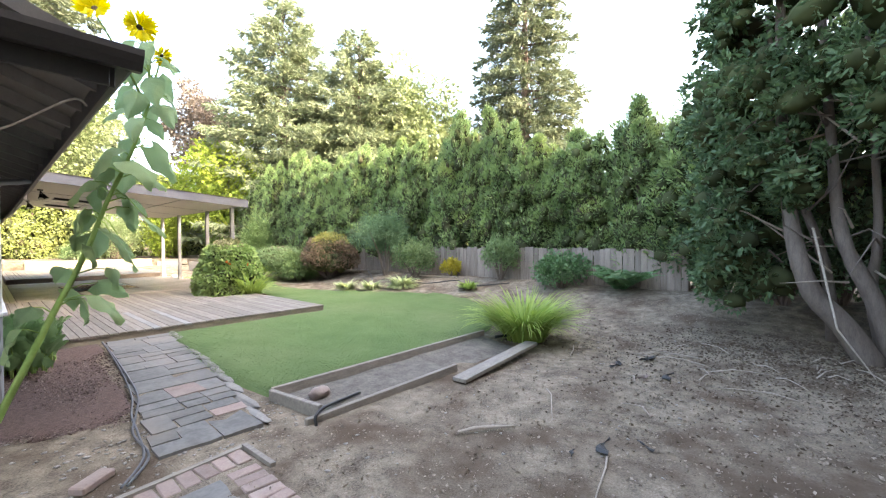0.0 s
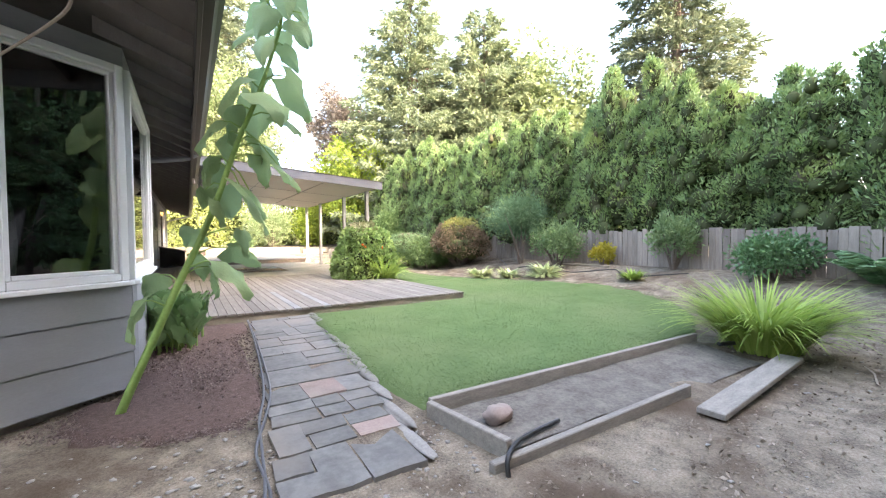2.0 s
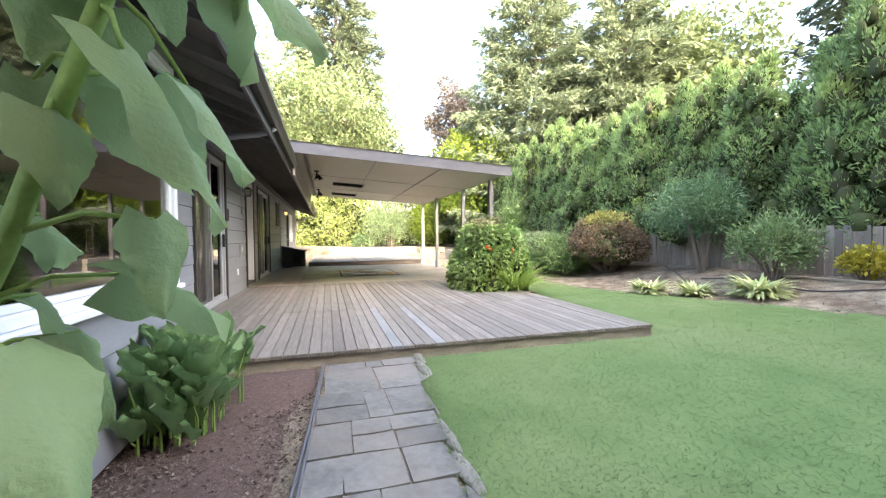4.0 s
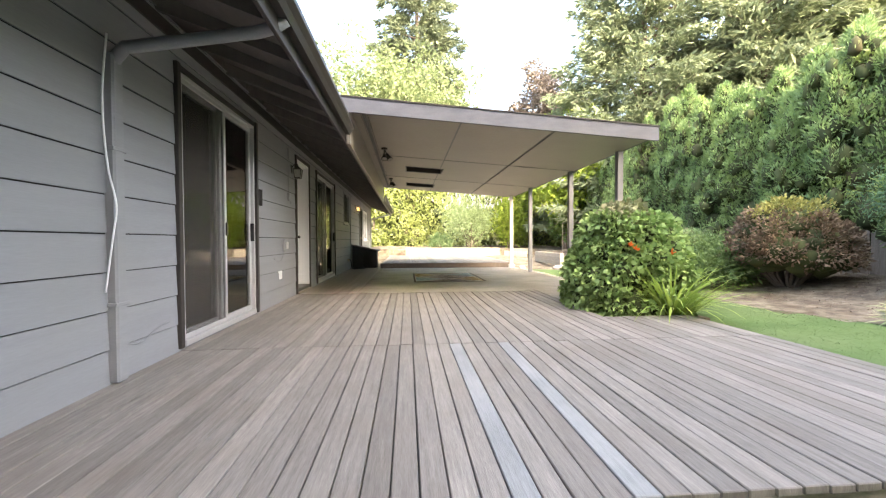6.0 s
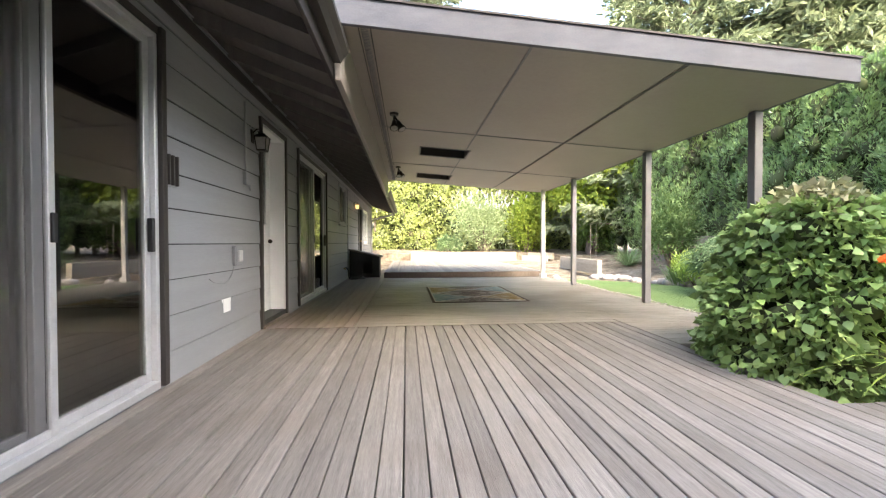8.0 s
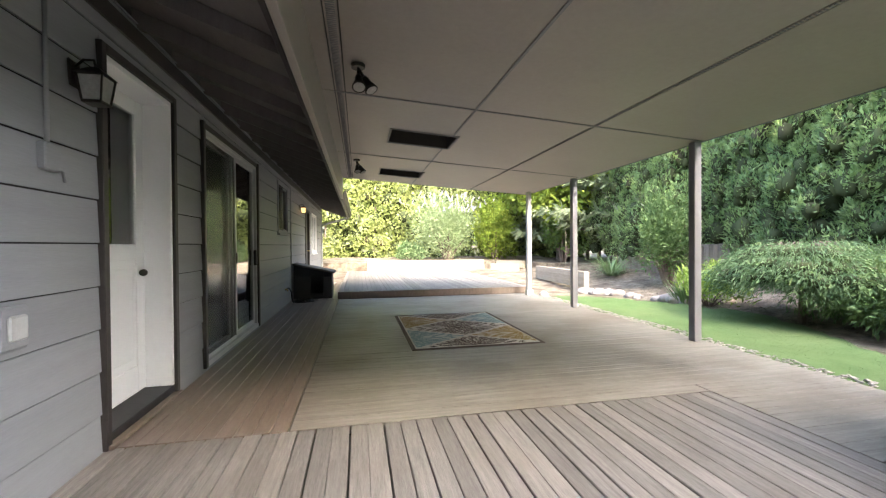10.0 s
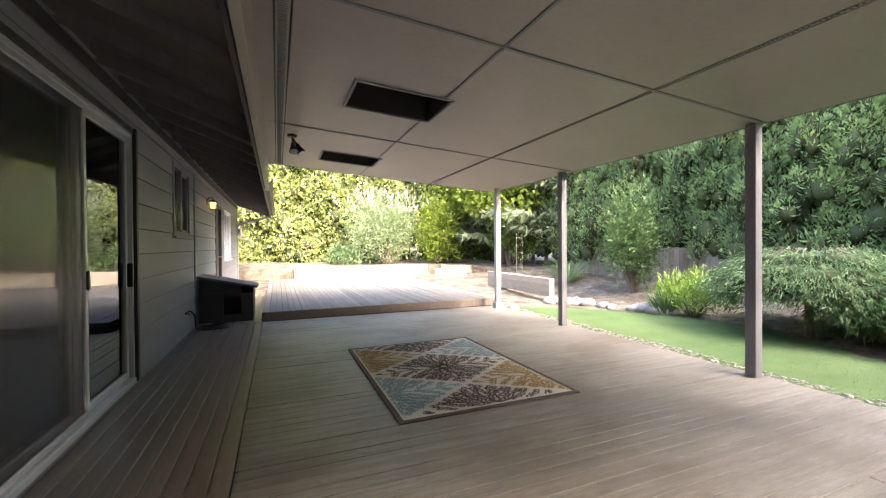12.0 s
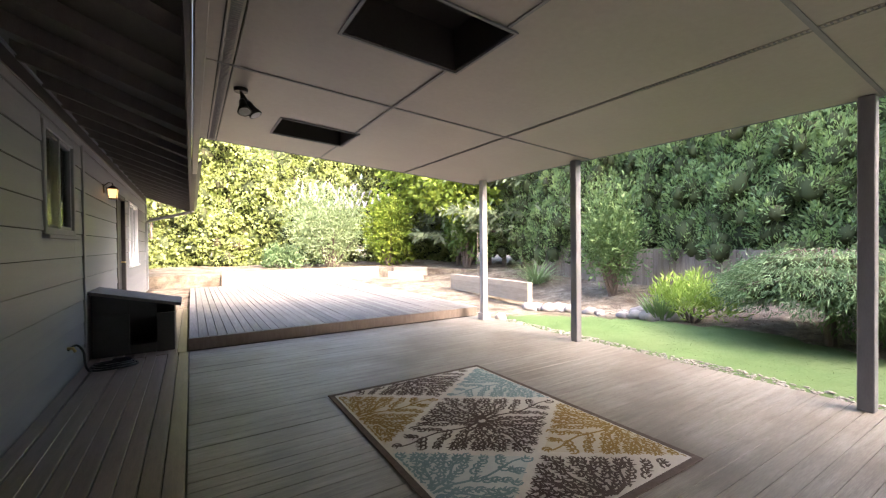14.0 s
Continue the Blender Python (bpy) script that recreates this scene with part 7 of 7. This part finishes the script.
great_tree()
for k, (x, y, s) in enumerate(((11.0, 1.4, 0.86), (11.6, 0.2, 0.95), (11.2, -1.2, 1.25), (10.6, -2.6, 1.25))):
    c = copy_thing(hedge_kinds[k % 3], pose(x, y, gz(x, y), 0, 0, 70 * k) @ Matrix.Diagonal((1.2, 1.2, s, 1)))
    c.scale = (1.25, 1.25, s)
    tagged(c, "tall dark arborvitae in the corner of the yard", "tree", "corner arborvitae")
# Added low shrubs: their dark foliage stands in for shade behind the trunks.
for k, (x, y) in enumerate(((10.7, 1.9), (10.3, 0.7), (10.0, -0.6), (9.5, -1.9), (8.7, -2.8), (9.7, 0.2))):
    shrub("shade_undergrowth", G(x, y), 0.9, 0.9, 1.7, 2600, 0.13, M_DARKCON, "dark shaded undergrowth beneath the tall evergreens", 100 + k, 0.4, 24, 0.0, 0.4)
# tall trees behind the start of the walk, mirrored in the bay window, sized to shade the yard
shade = conifer("tall_conifer", 22.5, 4.4, 40, 30, M_FIR, "tall dense conifer behind the start of the walk", 91, 0.9, 0.2, 0.05, 0.55)
# Rear row at y < -10 is added out of view to block sun.
for k, (x, y, s) in enumerate(((-6.0, -7.5, 1.0), (-1.5, -8.2, 1.08), (3.2, -7.4, 1.0), (8.0, -8.0, 1.1), (12.5, -7.2, 0.97), (17.0, -7.8, 0.90), (0.9, -11.5, 1.13), (5.6, -11.0, 1.12), (10.2, -11.8, 1.13))):
    m = pose(x, y, -0.2, 0, 0, 50 * k)
    if k == 0:
        shade.matrix_basis = m
    else:
        c = copy_thing(shade, m)
        c.scale = (1, 1, s)

# ------------------------------------------------------------ litter, twigs, scraps on the soil
def inside(poly, x, y):
    ok = np.zeros(len(x), bool)
    for (x0, y0), (x1, y1) in zip(poly, poly[1:] + poly[:1]):
        c = ((y0 > y) != (y1 > y))
        with np.errstate(divide="ignore", invalid="ignore"):
            ok ^= c & (x < (x1 - x0) * (y - y0) / (y1 - y0) + x0)
    return ok


def scatter(name, pts, size, material, label, seed, category, flat=0.35):
    """Small flat chips lying at random on the ground."""
    rng = np.random.default_rng(seed)
    n = len(pts)
    P = np.array([(x, y, gs(x, y) + 0.008) for x, y in pts])
    D = rng.normal(size=(n, 3)) * np.array([1, 1, flat])
    me = leaves(name, P, D, size * (0.4 + 1.1 * rng.random(n) ** 2), 0.55, material, rng, fold=0.1)
    return tagged(new(name, me), label, category, kind="stuff")


rng = np.random.default_rng(5)
q = rng.random((44000, 2)) * np.array([1.8, 3.8]) + np.array([-0.6, 3.9])
q = q[inside(MULCH, q[:, 0], q[:, 1])][:16000]
P = [(x, y) for x, y in q]
me = scatter("mulch_chips", P, 0.022, M_CHIP, "red-brown bark chips of the mulch bed", 6, "mulch")
me.location.z = 0.012
q = np.stack([0.9 + rng.random(15000) * 8.5, -1.0 + rng.random(15000) * 4.6], 1)
scatter("soil_litter", [(x, y) for x, y in q if not (1.7 < x < 5.3 and 2.9 < y < 3.9) and not (x < 1.3 and y > 2.6)], 0.03, M_LITTER, "dry leaf bits and crumbs on the soil", 7, "litter")
# Dark brown bits: browner soil, and the great tree's shade put into colour.
q = np.stack([8.2 - np.abs(rng.normal(size=16000)) * 2.0, -0.6 + rng.normal(size=16000) * 1.5], 1)
scatter("tree_shade_bits", [(x, y) for x, y in q if x > 2.6], 0.035, M_TREESHADE, "dark brown fallen needles under the great evergreen", 11, "litter")
q = np.stack([7.6 + rng.random(6000) * 2.6, 3.5 + rng.random(6000) * 17], 1)
scatter("bank_litter", [(x, y) for x, y in q], 0.035, M_LITTER, "bark bits and dry leaves on the soil bank", 8, "litter")


def pebbles(name, pts, size, material, label, seed):
    rng = np.random.default_rng(seed)
    base = np.array([(1, 0, 0), (0, 1, 0), (-1, 0, 0), (0, -1, 0), (0, 0, 0.7), (0.7, 0.7, 0.3), (-0.7, 0.7, 0.35), (-0.7, -0.7, 0.3), (0.7, -0.7, 0.35), (0, 0, -0.5)], float)
    F = np.array([(0, 5, 4), (5, 1, 4), (1, 6, 4), (6, 2, 4), (2, 7, 4), (7, 3, 4), (3, 8, 4), (8, 0, 4), (0, 9, 5), (5, 9, 1), (1, 9, 6), (6, 9, 2), (2, 9, 7), (7, 9, 3), (3, 9, 8), (8, 9, 0)])
    V, FF = [], []
    for i, (x, y) in enumerate(pts):
        s = size * (0.4 + 1.2 * rng.random() ** 2)
        a = rng.random() * 6.28
        v = base * (0.8 + 0.4 * rng.random(base.shape)) * s * np.array([1, 0.7, 0.6])
        v = np.stack([v[:, 0] * np.cos(a) - v[:, 1] * np.sin(a) + x, v[:, 0] * np.sin(a) + v[:, 1] * np.cos(a) + y, v[:, 2] + gs(x, y) + s * 0.15], 1)
        V.append(v)
        FF.append(F + 10 * i)
    me = mesh_np(name, np.concatenate(V), np.concatenate(FF), material)
    return tagged(new(name, me), label, "pebbles", kind="stuff")


q = [(5.10 + rng.random() ** 1.3 * 0.45, 13.4 + rng.random() * 6.5) for _ in range(2600)]
pb = pebbles("gravel_strip", q, 0.022, M_PEBBLE, "narrow strip of pale gravel between deck and lawn", 9)
pb.location.z = 0.05
q = [(0.3 + rng.random() * 1.5, 2.95 + rng.random() * 0.9) for _ in range(260)] + [(-0.6 + rng.random() * 1.5, 3.2 + rng.random() * 1.2) for _ in range(120)] + [(1.3 + rng.random() * 6, 0.2 + rng.random() * 2.7) for _ in range(220)]
pebbles("loose_stones", q, 0.015, M_PEBBLE, "scattered small pale stones on the soil", 10)
tw = random.Random(17)
for k in range(26):
    x, y = (tw.uniform(5.2, 7.3), tw.uniform(-0.9, 1.4)) if k < 20 else (tw.uniform(2.5, 6), tw.uniform(0.6, 2.5))
    L, a = tw.uniform(0.2, 0.8), tw.uniform(0, 6.28)
    p = [(x + L * t * math.cos(a) + 0.05 * math.sin(5 * t), y + L * t * math.sin(a), gs(x, y) + 0.012 + 0.05 * t * (1 - t) * 2) for t in (0, 0.35, 0.7, 1)]
    solid("twig", tube(p, [0.009, 0.007, 0.005, 0.003], 5), M_TWIG, "pale dead twig lying on the soil", "twig", "twigs on the soil", smooth=True)
solid("stick", tube([(2.47, 2.02, -0.2), (2.6, 1.96, -0.195), (2.75, 1.84, -0.2), (2.86, 1.74, -0.205)], [0.012, 0.016, 0.014, 0.008], 7), M_TWIG, "thick pale stick lying on the soil", "stick", smooth=True)
for k, (x, y, s, a) in enumerate(((3.0, 1.05, 0.28, 20), (3.25, 0.85, 0.16, 70), (5.3, 1.75, 0.3, 10), (5.0, 1.35, 0.25, -20), (5.9, 1.5, 0.35, -35), (2.75, 1.2, 0.1, 0), (5.2, 1.1, 0.3, 5))):
    bm = bmesh.new()
    rows = []
    for i in range(9):
        t = i / 8
        w = s * (0.10 + 0.09 * math.sin(7 * t + k)) * math.sin(math.pi * (0.1 + 0.85 * t))
        rows.append([bm.verts.new((s * (t - 0.5), w * u + 0.12 * s * math.sin(4 * t + k), 0.01 + 0.10 * s * abs(math.sin(5 * t + 2 * u + k)))) for u in (-1, 0, 1)])
    for r0, r1 in zip(rows, rows[1:]):
        for j in range(2):
            bm.faces.new((r0[j], r0[j + 1], r1[j + 1], r1[j]))
    o = solid("plastic_scrap", bm, M_BLACK if k != 3 else M_CHIP, "torn scrap of black plastic sheeting on the soil" if k != 3 else "reddish strip of debris on the soil", "scrap", "scraps on the soil")
    o.modifiers.new("thick", "SOLIDIFY").thickness = 0.004
    o.matrix_basis = pose(x, y, gs(x, y), 0, 0, a)

# ------------------------------------------------------------ grass
def grass(n, seed):
    rng = np.random.default_rng(seed)
    xs = [p[0] for p in LAWN]
    ys = [p[1] for p in LAWN]
    x = min(xs) + rng.random(n * 2) * (max(xs) - min(xs))
    y = min(ys) + rng.random(n * 2) ** 1.5 * (max(ys) - min(ys))
    ok = inside(LAWN, x, y)
    x, y = x[ok][:n], y[ok][:n]
    n = len(x)
    z = np.array([gz(a, b) + 0.012 * noise.noise((a * 1.7, b * 1.7, 2)) for a, b in zip(x, y)]) + 0.027
    h = 0.008 + 0.014 * rng.random(n)
    a = rng.random(n) * 2 * np.pi
    w = 0.0018 + 0.0014 * rng.random(n)
    lean = rng.normal(size=(n, 2)) * 0.035
    V = np.stack([np.stack([x - np.cos(a) * w, y - np.sin(a) * w, z], 1), np.stack([x + np.cos(a) * w, y + np.sin(a) * w, z], 1), np.stack([x + lean[:, 0], y + lean[:, 1], z + h], 1)], 1)
    me = mesh_np("grass_blades", V.reshape(-1, 3), np.arange(3 * n).reshape(n, 3), M_BLADE)
    return tagged(new("grass", me), "short green grass blades of the lawn", "grass", kind="stuff")


grass(105000, 3)
